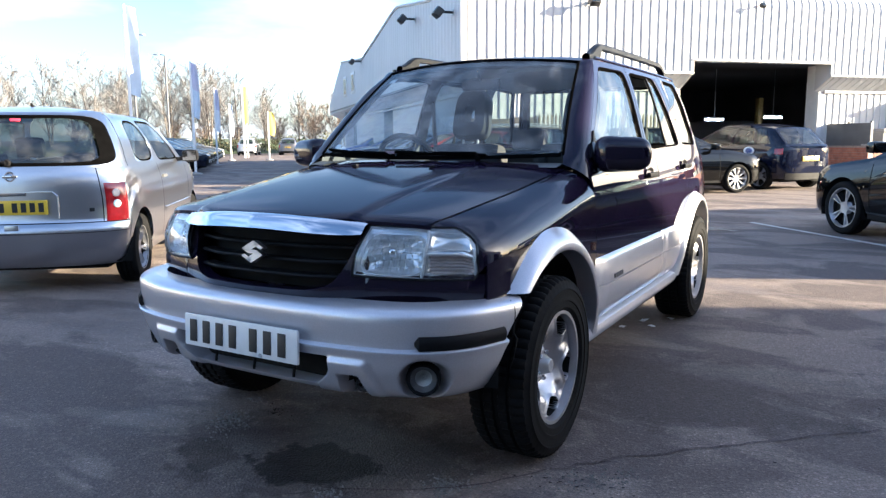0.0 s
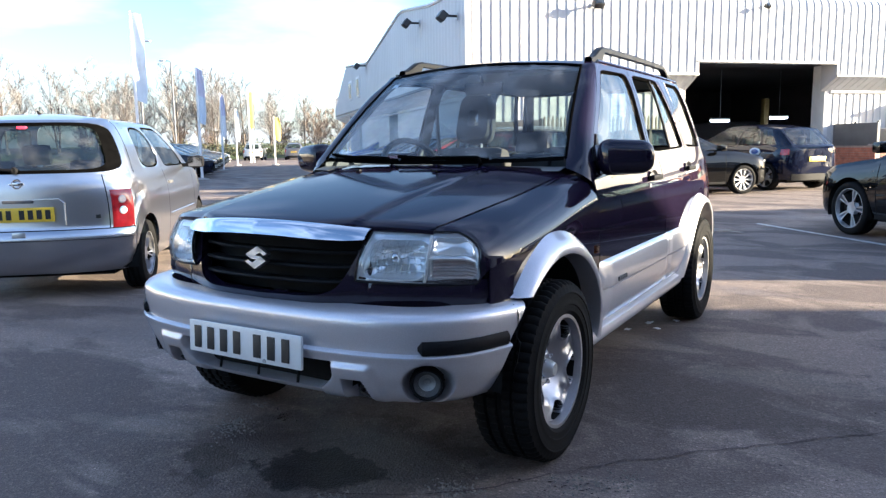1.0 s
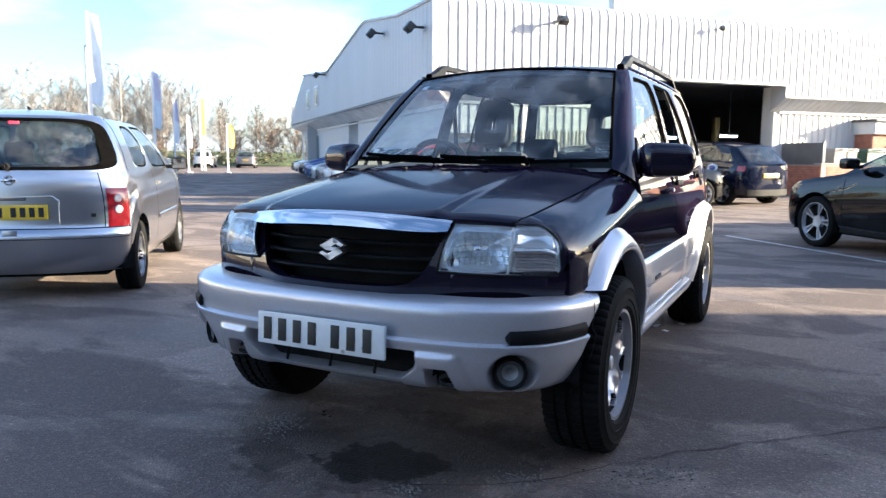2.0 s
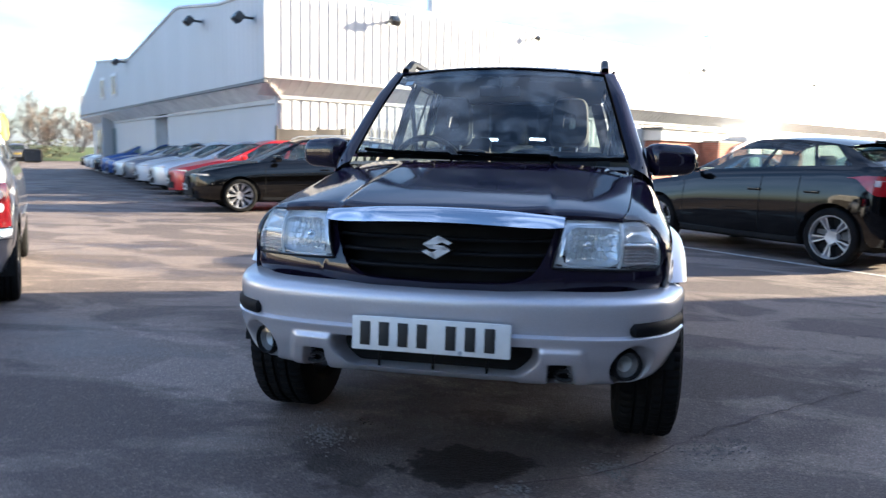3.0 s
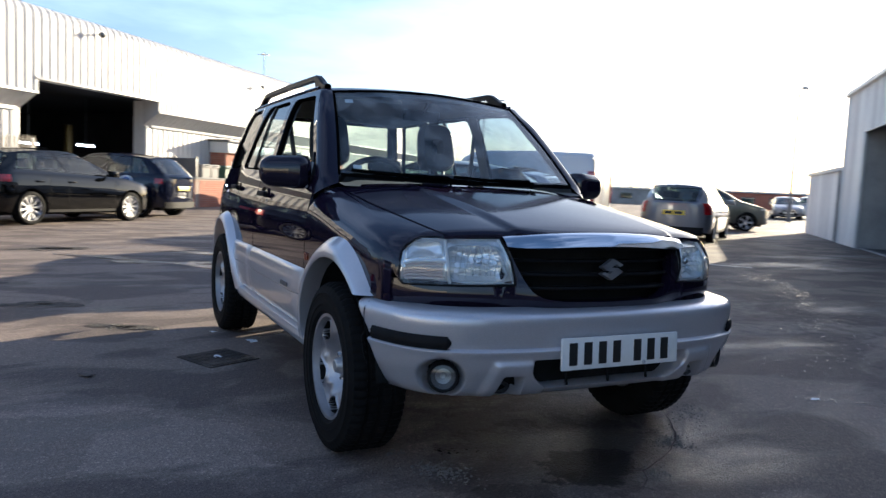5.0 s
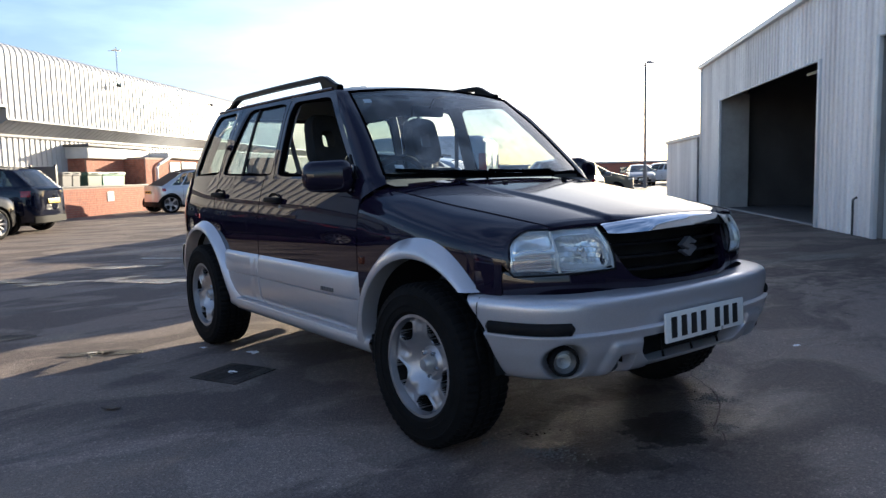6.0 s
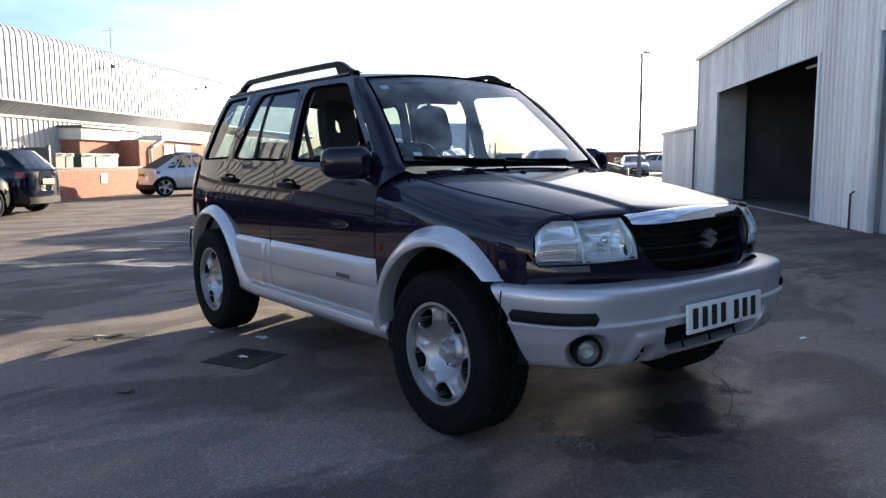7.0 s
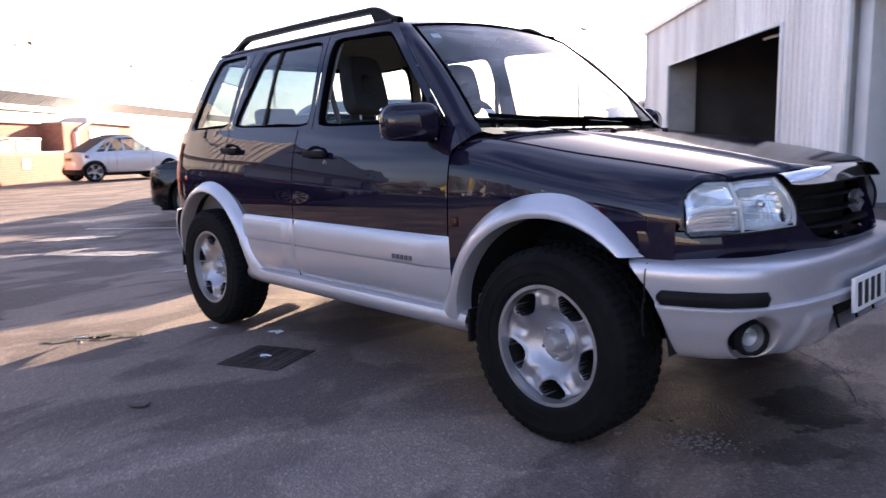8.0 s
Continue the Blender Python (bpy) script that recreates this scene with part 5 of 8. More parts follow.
    add_box(cab, -s.W * 0.8, s.W * 0.8, s.y_cowl - 0.1, s.y_cowl + 0.42, s.sill + 0.1, s.top(s.y_cowl + 0.3) - 0.04, 0.04)
    add_box(cab, -s.W * 0.8, s.W * 0.8, s.y_rb - 0.45, s.y_rb - 0.12, s.sill + 0.1, s.z_rb - 0.05, 0.03)
    part("cabin_tub", cab, TRIM_GREY, car)
    for sx in (-0.36, 0.36):
        for yy in ((s.y_cowl + 1.05), (s.y_cowl + 1.95)):
            if yy > s.y_re - 0.1 and not estate:
                continue
            st = bmesh.new()
            add_box(st, sx - 0.24, sx + 0.24, -0.07, 0.07, 0.45, 1.08, 0.05, pose(0, yy, 0, -14, 0, 0))
            add_box(st, sx - 0.13, sx + 0.13, -0.05, 0.05, 1.10, 1.28, 0.04, pose(0, yy, 0, -14, 0, 0))
            part("seat", st, SEAT_CLOTH, car)
    # lamps, grille, lower trims
    for sg in (1, -1):
        zt = s.top(s.y0 + 0.25)
        rows = []
        for x in span(s.W * 0.48, s.W * 0.93, 8):
            rows.append([(sg * x * 0.985, s.nose_y(x, 0.012) + 0.03, z) for z in span(zt - 0.19, zt - 0.05, 4)])
        part("headlight", sheet(rows), REFLECTOR, car)
        rows = []
        tz0, tz1 = lamp[2], lamp[3]
        for x in span(s.W * lamp[0], s.W * lamp[1], 8):
            rows.append([(sg * s.W * (x / s.W) * s.bulge((z - s.sill) / (s.top(s.y1 - 0.2) - s.sill)) * 1.006, s.tail_y(x, 0.012), z) for z in span(tz0, tz1, 5)])
        part("tail_lamp", sheet(rows), RED_LENS, car)
        bm = box(-0.10, 0.10, -0.06, 0.07, -0.065, 0.065, 0.035, pose(sg * (s.W + 0.10), s.y_cowl + 0.32, s.top(s.y_cowl + 0.4) + 0.06))
        add_box(bm, -0.05, 0.05, -0.02, 0.02, -0.02, 0.02, 0.0, pose(sg * (s.W - 0.03), s.y_cowl + 0.32, s.top(s.y_cowl + 0.4) + 0.02))
        part("door_mirror", bm, body_mat if style != "steel" else BLACK_PLASTIC, car)
        for yy in (s.y_cowl + 1.28, s.y_cowl + 2.05):
            if yy < s.wb - 0.15:
                part("door_handle", box(s.side(yy, 0.82) - 0.005, s.side(yy, 0.82) + 0.02, yy - 0.09, yy + 0.09, 0.80, 0.835, 0.008) if sg > 0 else box(-s.side(yy, 0.82) - 0.02, -s.side(yy, 0.82) + 0.005, yy - 0.09, yy + 0.09, 0.80, 0.835, 0.008), body_mat, car)
        # shut lines of the doors
        for yy in (s.y_cowl + 0.12, s.y_cowl + 1.36, min(s.wb - 0.42, s.y_cowl + 2.2)):
            z0, z1 = s.sill + 0.06, s.top(yy) - 0.01
            rows = [[(sg * (s.side(yy, z) + 0.0025), yy + d, z) for d in (-0.004, 0.004)] for z in span(z0, z1, 9)]
            part("shut_line", sheet(rows), DARK_VOID, car)
        rows = [[(sg * (s.side(y, s.sill + 0.03) + 0.006), y, s.sill - 0.01 + 0.075 * k) for k in (0, 1)] for y in span(ar + 0.04, s.wb - ar - 0.04, 6)]
        part("sill_trim", sheet(rows), BLACK_PLASTIC, car)
    zt = s.top(s.y0 + 0.1)
    rows = [[(x, s.nose_y(x, 0.010), z) for z in (zt - 0.28, zt - 0.2, zt - 0.13)] for x in span(-s.W * 0.42, s.W * 0.42, 9)]
    part("upper_grille", sheet(rows), BLACK_PLASTIC, car)
    rows = [[(x, s.nose_y(x, 0.012), z) for z in (s.sill + 0.06, s.sill + 0.13, s.sill + 0.2)] for x in span(-s.W * 0.62, s.W * 0.62, 11)]
    part("lower_grille", sheet(rows), BLACK_PLASTIC, car)
    rows = [[(x, s.tail_y(x, 0.012), z) for z in (s.sill + 0.0, s.sill + 0.08, s.sill + 0.15)] for x in span(-s.W * 0.8, s.W * 0.8, 11)]
    part("rear_valance", sheet(rows), BLACK_PLASTIC, car)
    if plates:
        for yy, mt, sg in ((s.y0 - 0.02, PLATE_WHITE, -1), (s.y1 + 0.02, PLATE_YELLOW, 1)):
            zc = 0.45 if sg < 0 else 0.72
            pl = part("number_plate", box(-0.26, 0.26, min(yy, yy - sg * 0.012), max(yy, yy - sg * 0.012), zc - 0.055, zc + 0.055, 0.004), mt, car)
            part("plate_bar", box(-0.20, -0.02, min(yy, yy + sg * 0.004), max(yy, yy + sg * 0.004), zc - 0.032, zc + 0.032), INK, pl)
            part("plate_bar", box(0.04, 0.20, min(yy, yy + sg * 0.004), max(yy, yy + sg * 0.004), zc - 0.032, zc + 0.032), INK, pl)
    # underside and wheel wells
    ub = bmesh.new()
    add_box(ub, -s.W * 0.72, s.W * 0.72, s.y0 + 0.25, s.y1 - 0.25, s.sill - 0.06, s.sill + 0.08)
    for c in (0, s.wb):
        for sg in (1, -1):
            rows = [[(sg * k, c - ar * math.cos(a), s.R + ar * math.sin(a)) for k in (s.W * 0.55, s.W * 0.985)] for a in span(-0.3, math.pi + 0.3, 14)]
            add_sheet(ub, rows)
            add_sheet(ub, [[(sg * s.W * 0.55, c - ar * math.cos(a) * k, s.R + ar * math.sin(a) * k) for k in (0, 1)] for a in span(-0.3, math.pi + 0.3, 14)])
    part("underside", ub, DARK_VOID, car)
    for c in (0, s.wb):
        for sg in (1, -1):
            add_wheel(car, sg * (s.W - 0.115), c, s.R, s.R, s.R * 0.765, 0.205, spokes, style, spin=17 * c)
    return car


def car_at(x, y, heading):
    """Pose of a car whose front axle is over (x, y) and whose nose points along heading (degrees from +x)."""
    return pose(x, y, 0, 0, 0, heading + 90)


HATCH = CarShape()
ESTATE = CarShape(fo=0.88, wb=2.7, ro=0.98, H=1.48, y_re=3.35, y_rb=3.62, z_rb=1.07, belt=0.97, nose=0.66)
FOCUS = CarShape(fo=0.86, wb=2.65, ro=0.62, W=0.90, H=1.47, y_re=2.62, y_rb=3.16, z_rb=1.11, belt=1.02, nose=0.68, R=0.325)
GOLF = CarShape(fo=0.84, wb=2.58, ro=0.76, W=0.88, H=1.46, y_re=2.85, y_rb=3.22, z_rb=1.02, nose=0.68)
ZOE = CarShape(fo=0.82, wb=2.6, ro=0.70, W=0.87, H=1.55, y_re=2.75, y_rb=3.2, z_rb=1.05, belt=1.0, nose=0.75, cowl=1.05, y_cowl=0.25, y_wt=1.0)
SALOON = CarShape(fo=0.86, wb=2.7, ro=1.0, W=0.86, H=1.48, y_re=3.3, y_rb=3.66, z_rb=0.98, nose=0.66)
MPV = CarShape(fo=0.80, wb=2.65, ro=0.75, W=0.88, H=1.6, nose=0.75, cowl=1.05, y_cowl=0.15, y_wt=0.95, y_re=2.9, y_rb=3.3, belt=1.02, z_rb=1.05)
BEETLE = CarShape(fo=0.8, wb=2.51, ro=0.45, W=0.86, H=1.5, nose=0.62, cowl=0.98, y_cowl=0.45, y_wt=1.05, y_re=2.0, y_rb=2.75, z_rb=0.92, p=2.2)

parked_car(car_at(2.20, 8.27, 128.3), FOCUS, GLOSS_BLACK, "glossy black five-door hatchback with silver alloys and red tail lamps", 5, "split", lamp=(0.62, 0.9, 0.82, 0.96), name="black_hatchback")
parked_car(car_at(4.16, 10.19, 128.3), HATCH, PALE_SILVER, "pale silver hatchback parked beside the black one", 5, lamp=(0.55, 0.985, 0.85, 0.95), name="pale_hatchback")
parked_car(car_at(-6.38, 10.33, 217.2), ESTATE, GLOSS_BLACK, "black estate car with bright many-spoke alloys and roof rails", 10, "plain", estate=True, name="black_estate")
parked_car(car_at(-1.33, 15.16, 45.6), GOLF, GLOSS_BLACK, "black hatchback parked before the workshop door", 10, "plain", lamp=(0.66, 0.99, 0.80, 0.93), name="black_hatchback")
parked_car(car_at(-2.09, 18.23, 144), ZOE, DARK_BLUE, "dark blue electric hatchback with a round pale flap badge", 5, lamp=(0.87, 0.98, 0.82, 0.95), name="blue_hatchback")
parked_car(car_at(7.67, 23.9, 5), BEETLE, PALE_SILVER, "pale silver cabriolet with dark soft top beside the hut", 5, lamp=(0.9, 0.97, 0.75, 0.85), roof_mat=SOFT_TOP, name="silver_cabriolet")
parked_car(car_at(13.97, 12.44, 36), SALOON, MID_SILVER, "silver estate car seen from behind", 5, name="silver_estate")
parked_car(car_at(19.8, 15.9, -40), MPV, DARK_GREEN, "grey-green people carrier in the far car park", 5, name="people_carrier")
for i, (mt, lb, sh) in enumerate(((RED_PAINT, "bright red hatchback in the front row", HATCH), (PALE_SILVER, "pale silver hatchback in the front row", GOLF), (WHITE_PAINT, "white hatchback in the front row", HATCH), (MID_SILVER, "grey silver hatchback in the front row", FOCUS), (PALE_SILVER, "pale silver hatchback in the front row", HATCH), (BLUE_PAINT, "blue hatchback in the front row", GOLF), (BLUE_PAINT, "blue hatchback in the front row", MPV), (DARK_BLUE, "dark blue hatchback in the front row", HATCH), (WHITE_PAINT, "white hatchback in the front row", GOLF), (PALE_SILVER, "pale silver hatchback in the front row", HATCH), (DARK_BLUE, "dark blue hatchback in the front row", GOLF))):
    parked_car(car_at(-8.3 - 1.87 * i, 12.8 + 2.14 * i, 217), sh, mt, lb, group="front row of parked cars")
for i, (mt, lb) in enumerate(((DARK_BLUE, "dark blue hatchback in the rear row"), (DARK_BLUE, "dark blue hatchback in the rear row"), (GLOSS_BLACK, "black hatchback in the rear row"), (DARK_BLUE, "dark blue hatchback in the rear row"), (GLOSS_BLACK, "black hatchback in the rear row"), (DARK_BLUE, "dark blue hatchback in the rear row"), (WHITE_PAINT, "white estate car at the end of the rear row"))):
    parked_car(car_at(-21.9 - 2.35 * i, 17.6 + 2.3 * i, 38), GOLF if i % 2 else HATCH, mt, lb, group="rear row of parked cars")
parked_car(car_at(-49.6, 48.6, 128), MPV, PALE_SILVER, "pale silver people carrier parked below the grass bank", group="far parked cars")
parked_car(car_at(-46.4, 50.6, 128), ZOE, MID_SILVER, "grey hatchback parked below the grass bank", group="far parked cars")
parked_car(car_at(38.5, 28.6, 222), ESTATE, MID_SILVER, "grey silver estate car in the far car park", group="far parked cars")
parked_car(car_at(42.0, 27.0, 222), ESTATE, PALE_SILVER, "silver car in the far car park", group="far parked cars")
parked_car(car_at(33.5, 31.0, 222), GOLF, PALE_SILVER, "pale car in the far car park", group="far parked cars")
parked_car(car_at(44.0, 33.0, 140), MPV, WHITE_PAINT, "white car far off by the lamp post", group="far parked cars")
parked_car(car_at(47.5, 31.0, 140), HATCH, WHITE_PAINT, "white car far off by the lamp post", group="far parked cars")


def van(m, label):
    """Panel van, nose towards -y, front axle at y = 0."""
    v = empty("van", m, label, "van", "white vans")
    W = 0.97
    prof = [(-0.88, 0.45), (-0.9, 0.7), (-0.82, 0.88), (-0.35, 1.08), (0.05, 1.2), (0.62, 1.86), (0.85, 1.98), (1.3, 2.04), (2.5, 2.06), (3.9, 2.03), (3.98, 1.95), (4.02, 0.5)]
    bm = bmesh.new()
    rows = []
    for k in (-1, -0.97, -0.88, -0.5, 0, 0.5, 0.88, 0.97, 1):
        drop = 0.0 if abs(k) < 0.9 else (0.05 if abs(k) < 0.98 else 0.14)
        rows.append([(W * k * (1 - 0.10 * max(0, (z - 1.1) / 0.95) ** 2), y + (0.10 * k * k if y < -0.3 else 0), z - (drop if z > 0.8 else 0)) for y, z in prof])
    add_sheet(bm, rows)
    for sg in (1, -1):
        cols = [-0.82, -0.6, -0.42, -0.3, -0.1, 0.1, 0.3, 0.42, 0.7, 1.2, 1.75, 2.3, 2.68, 2.8, 3.0, 3.2, 3.4, 3.52, 3.7, 3.9, 4.0]
        topf = lerp_table(prof[2:11])
        rr = []
        for y in cols:
            zl = 0.34
            for c in (0, 3.1):
                if abs(y - c) < 0.4:
                    zl = max(zl, 0.33 + math.sqrt(max(0, 0.16 - (y - c) ** 2)))
            zt = topf(y) - 0.14
            rr.append([(sg * W * (1 - 0.10 * max(0, ((zl + (zt - zl) * f) - 1.1) / 0.95) ** 2) * (0.96 + 0.04 * min(1, f * 5)), y, zl + (zt - zl) * f) for f in (0, 0.1, 0.3, 0.5, 0.7, 0.85, 1)])
        add_sheet(bm, rr)
    part("body", bm, WHITE_PAINT, v)
    part("rear_door", box(-0.9, -0.006, 4.0, 4.04, 0.55, 1.9, 0.02), WHITE_PAINT, v)
    part("rear_door", box(0.006, 0.9, 4.0, 4.04, 0.55, 1.9, 0.02), WHITE_PAINT, v)
    part("rear_bumper", box(-0.95, 0.95, 3.9, 4.12, 0.34, 0.56, 0.04), BLACK_PLASTIC, v)
    part("front_bumper", box(-0.93, 0.93, -0.98, -0.75, 0.3, 0.6, 0.06), BLACK_PLASTIC, v)
    for sg in (1, -1):
        part("tail_lamp", box(min(sg * 0.86, sg * 0.985), max(sg * 0.86, sg * 0.985), 3.88, 4.06, 0.85, 1.6, 0.015), RED_LENS, v)
        part("side_rub_strip", box(min(sg * 0.955, sg * 0.985), max(sg * 0.955, sg * 0.985), 0.55, 2.6, 0.92, 1.0, 0.008), BLACK_PLASTIC, v)
        part("side_window", sheet([[(sg * (W * (1 - 0.10 * max(0, (z - 1.1) / 0.95) ** 2) + 0.004), y, z) for y, z in ((0.2, 1.14), (1.12, 1.14))], [(sg * (W * 0.94 + 0.004), y, z) for y, z in ((0.62, 1.66), (1.12, 1.7))]]), DARK_GLASS, v)
        bm = box(-0.09, 0.09, -0.06, 0.06, -0.16, 0.16, 0.03, pose(sg * 1.1, 0.25, 1.25))
        add_box(bm, -0.08, 0.08, -0.02, 0.02, -0.03, 0.03, 0, pose(sg * 0.99, 0.25, 1.2))
        part("door_mirror", bm, BLACK_PLASTIC, v)
        part("headlight", box(min(sg * 0.5, sg * 0.86), max(sg * 0.5, sg * 0.86), -0.88, -0.74, 0.68, 0.88, 0.04), REFLECTOR, v)
        for c in (0, 3.1):
            add_wheel(v, sg * 0.85, c, 0.33, 0.33, 0.21, 0.21, 5, "plain")
    part("windscreen", sheet([[(-0.8, 0.07, 1.21), (0.8, 0.07, 1.21)], [(-0.7, 0.60, 1.84), (0.7, 0.60, 1.84)]]), DARK_GLASS, v)
    part("underside", box(-0.8, 0.8, -0.6, 3.9, 0.25, 0.4), DARK_VOID, v)
    part("number_plate", box(-0.26, 0.26, 4.04, 4.055, 0.62, 0.73, 0.003), PLATE_YELLOW, v)


van(pose(7.35, 14.75, 0, 0, 0, 218.3), "white panel van in the far car park")
van(BLD @ pose(17.2, 10.2, 0), "white panel van parked inside the dark workshop")
van(pose(15.0, 24.0, 0, 0, 0, 218.3), "white panel van further off")


# ---- small rounded three-door hatchback, nose towards -y, front axle at y = 0 ----
def small_hatchback(m):
    car = empty("silver_hatchback", m, "small silver rounded hatchback with a dented rear wing", "car", "parked cars")
    SV, WB, R = MICRA_SILVER, 2.43, 0.29
    sx = smooth_table([(0.20, 0.74), (0.28, 0.795), (0.42, 0.822), (0.58, 0.832), (0.74, 0.828), (0.86, 0.810), (0.95, 0.785), (1.02, 0.755), (1.15, 0.715), (1.30, 0.645), (1.385, 0.585), (1.42, 0.54), (1.46, 0.49)])
    yt = smooth_table([(0.20, 2.88), (0.26, 2.955), (0.44, 3.000), (0.480, 3.008), (0.495, 3.026), (0.515, 3.018), (0.55, 3.004), (0.562, 2.985), (0.60, 2.975), (0.80, 2.972), (0.92, 2.962), (1.0, 2.935), (1.2, 2.860), (1.36, 2.775), (1.46, 2.68)])
    plan = smooth_table([(-0.66, 0.52), (-0.55, 0.74), (-0.4, 0.88), (-0.2, 0.955), (0.1, 0.99), (0.5, 1.0), (2.1, 1.0), (2.45, 0.995), (2.75, 0.985)])
    hood = smooth_table([(-0.66, 0.66), (-0.55, 0.76), (-0.3, 0.87), (0.1, 0.96), (0.35, 1.0), (1.0, 0.985), (2.2, 0.99), (2.6, 0.99)])
    N, RC = 2.7, 0.36

    def wrap(k, z):
        """Tail surface: k from -1 (right) to 1 (left)."""
        return Vector((sx(z) * 0.988 * k, yt(z) - RC + RC * max(0.0, 1 - abs(k) ** N) ** (1 / N), z))

    def flank(y, z):
        return Vector((sx(z) * plan(y), y, z))

    def low(y):
        z = 0.21
        for c in (0, WB):
            if abs(y - c) < 0.345:
                z = max(z, R + math.sqrt(0.345 ** 2 - (y - c) ** 2))
        return z
    ks = [1.0, 0.995, 0.985, 0.97, 0.95, 0.92, 0.88, 0.83, 0.77, 0.70, 0.6, 0.48, 0.34, 0.18, 0.0]
    bm = bmesh.new()
    zf = [0, 0.08, 0.2, 0.3, 0.345, 0.36, 0.375, 0.40, 0.43, 0.45, 0.47, 0.5, 0.56, 0.62, 0.68, 0.74, 0.8, 0.86, 0.92, 0.97, 1.0]
    ys = sorted(set([round(v, 3) for v in span(-0.66, 2.60, 66)] + [round(c - 0.345 * math.cos(math.pi * k / 16), 3) for c in (0, WB) for k in range(17)]))
    ys = [y for y in ys if y < 2.57]
    for sg in (1, -1):
        rows = []
        cols = [("s", y) for y in ys] + [("w", k) for k in ks]
        for kind, q in cols:
            y0 = q if kind == "s" else wrap(q, 0.55).y
            lo, hi = low(y0), (hood(q) if kind == "s" else 0.99)
            row = []
            for f in zf:
                z = lo + (hi - lo) * f
                p = flank(q, z) if kind == "s" else wrap(q, z)
                if sg < 0:
                    g = math.exp(-((p.y - 2.62) / 0.15) ** 2 - ((z - 0.80) / 0.085) ** 2)
                    p.x -= 0.030 * g * (1 + 0.7 * math.sin(38 * p.y + 22 * z) * math.sin(30 * z - 14 * p.y))
                row.append((sg * p.x, p.y, z))
            rows.append(row)
        add_sheet(bm, rows)
    rows = [[(flank(y, hood(y)).x * k, y, hood(y) + 0.05 * (1 - k * k) * sstep(-0.66, -0.3, y)) for k in span(-1, 1, 11)] for y in span(-0.66, 0.42, 12)]
    add_sheet(bm, rows)
    bmesh.ops.remove_doubles(bm, verts=bm.verts[:], dist=0.001)
    part("body", bm, SV, car)

    # greenhouse: flanks as a map of u (front pillar to tail corner) and height
    def green(u, z):
        ya, yb = 0.30 + (z - 0.99) * 1.55, yt(z) - RC
        y = ya + (yb - ya) * u
        x = sx(z) * plan(y)
        return Vector((x - 0.10 * max(0.0, 0.16 - u) * 3 * (z - 0.99), y, z))

    def framed(surf, u0, u1, z0, z1, cu, cz, hu, hz, n, lean, names, mats, border=0.07):
        loop = []
        for a, b in (((-1, -1), (1, -1)), ((1, -1), (1, 1)), ((1, 1), (-1, 1)), ((-1, 1), (-1, -1))):
            loop += [(a[0] + (b[0] - a[0]) * i / 14, a[1] + (b[1] - a[1]) * i / 14) for i in range(14)]
        ring_o = [((u0 + u1) / 2 + (u1 - u0) / 2 * p, (z0 + z1) / 2 + (z1 - z0) / 2 * q) for p, q in loop]
        nn = [(abs(p) ** n + abs(q) ** n) ** (1 / n) for p, q in loop]
        ring_i = [(cu + hu * p / r + lean * q / r, cz + hz * q / r) for (p, q), r in zip(loop, nn)]
        mid = (cu, cz)
        at = lambda a, b, f: (a[0] + (b[0] - a[0]) * f, a[1] + (b[1] - a[1]) * f)
        for sg in ((1, -1) if surf is green else (1,)):
            def place(q, inn=0.0):
                v = surf(*q)
                if surf is green:
                    return (sg * (v.x - inn), v.y, v.z)
                return (v.x, v.y - inn, v.z)
            rows = [[place(at(a, b, f), d) for a, b in zip(ring_o, ring_i)] for f, d in ((0, 0), (0.5, 0), (0.92, 0), (1.0, 0.006))]
            part(names[0], sheet(rows, closed_u=True), mats[0], car)
            rows = [[place(at(b, mid, f), d) for b in ring_i] for f, d in ((-0.01, 0.002), (border, 0.004))]
            part(names[1], sheet(rows, closed_u=True), SEAL, car)
            rows = [[place(at(b, mid, f), 0.008) for b in ring_i] for f in (0, 0.3, 0.6, 0.85, 0.995)]
            part(names[2], sheet(rows, closed_u=True), mats[1], car)
    framed(green, 0.0, 0.505, 0.985, 1.42, 0.285, 1.195, 0.200, 0.188, 9, 0.0, ("door_frame", "window_seal", "side_window"), (SV, PARKED_GLASS))
    framed(green, 0.505, 0.90, 0.985, 1.42, 0.690, 1.195, 0.160, 0.178, 3.2, -0.030, ("quarter_frame", "window_seal", "quarter_window"), (SV, PARKED_GLASS))
    framed(wrap, -0.985, 0.985, 0.985, 1.42, 0.0, 1.200, 0.968, 0.198, 8, 0.0, ("gate_frame", "window_border", "rear_window"), (SV, HATCH_GLASS), 0.13)
    pb = bmesh.new()
    for sg in (1, -1):
        zz = span(0.985, 1.42, 12)
        add_sheet(pb, [[(sg * green(u, z).x, green(u, z).y, z) for z in zz] for u in (0.90, 0.93, 0.965, 1.0)])
        add_sheet(pb, [[(sg * wrap(k, z).x, wrap(k, z).y, z) for z in zz] for k in (1.0, 0.998, 0.994, 0.985)])
    rows = []
    for u in span(0, 1, 14):
        e = green(u, 1.418)
        rows.append([(e.x * k, e.y - 0.06 * (1 - k * k) * (1 - u) ** 2, e.z + 0.062 * (1 - abs(k) ** 2.4)) for k in span(-1, 1, 15)])
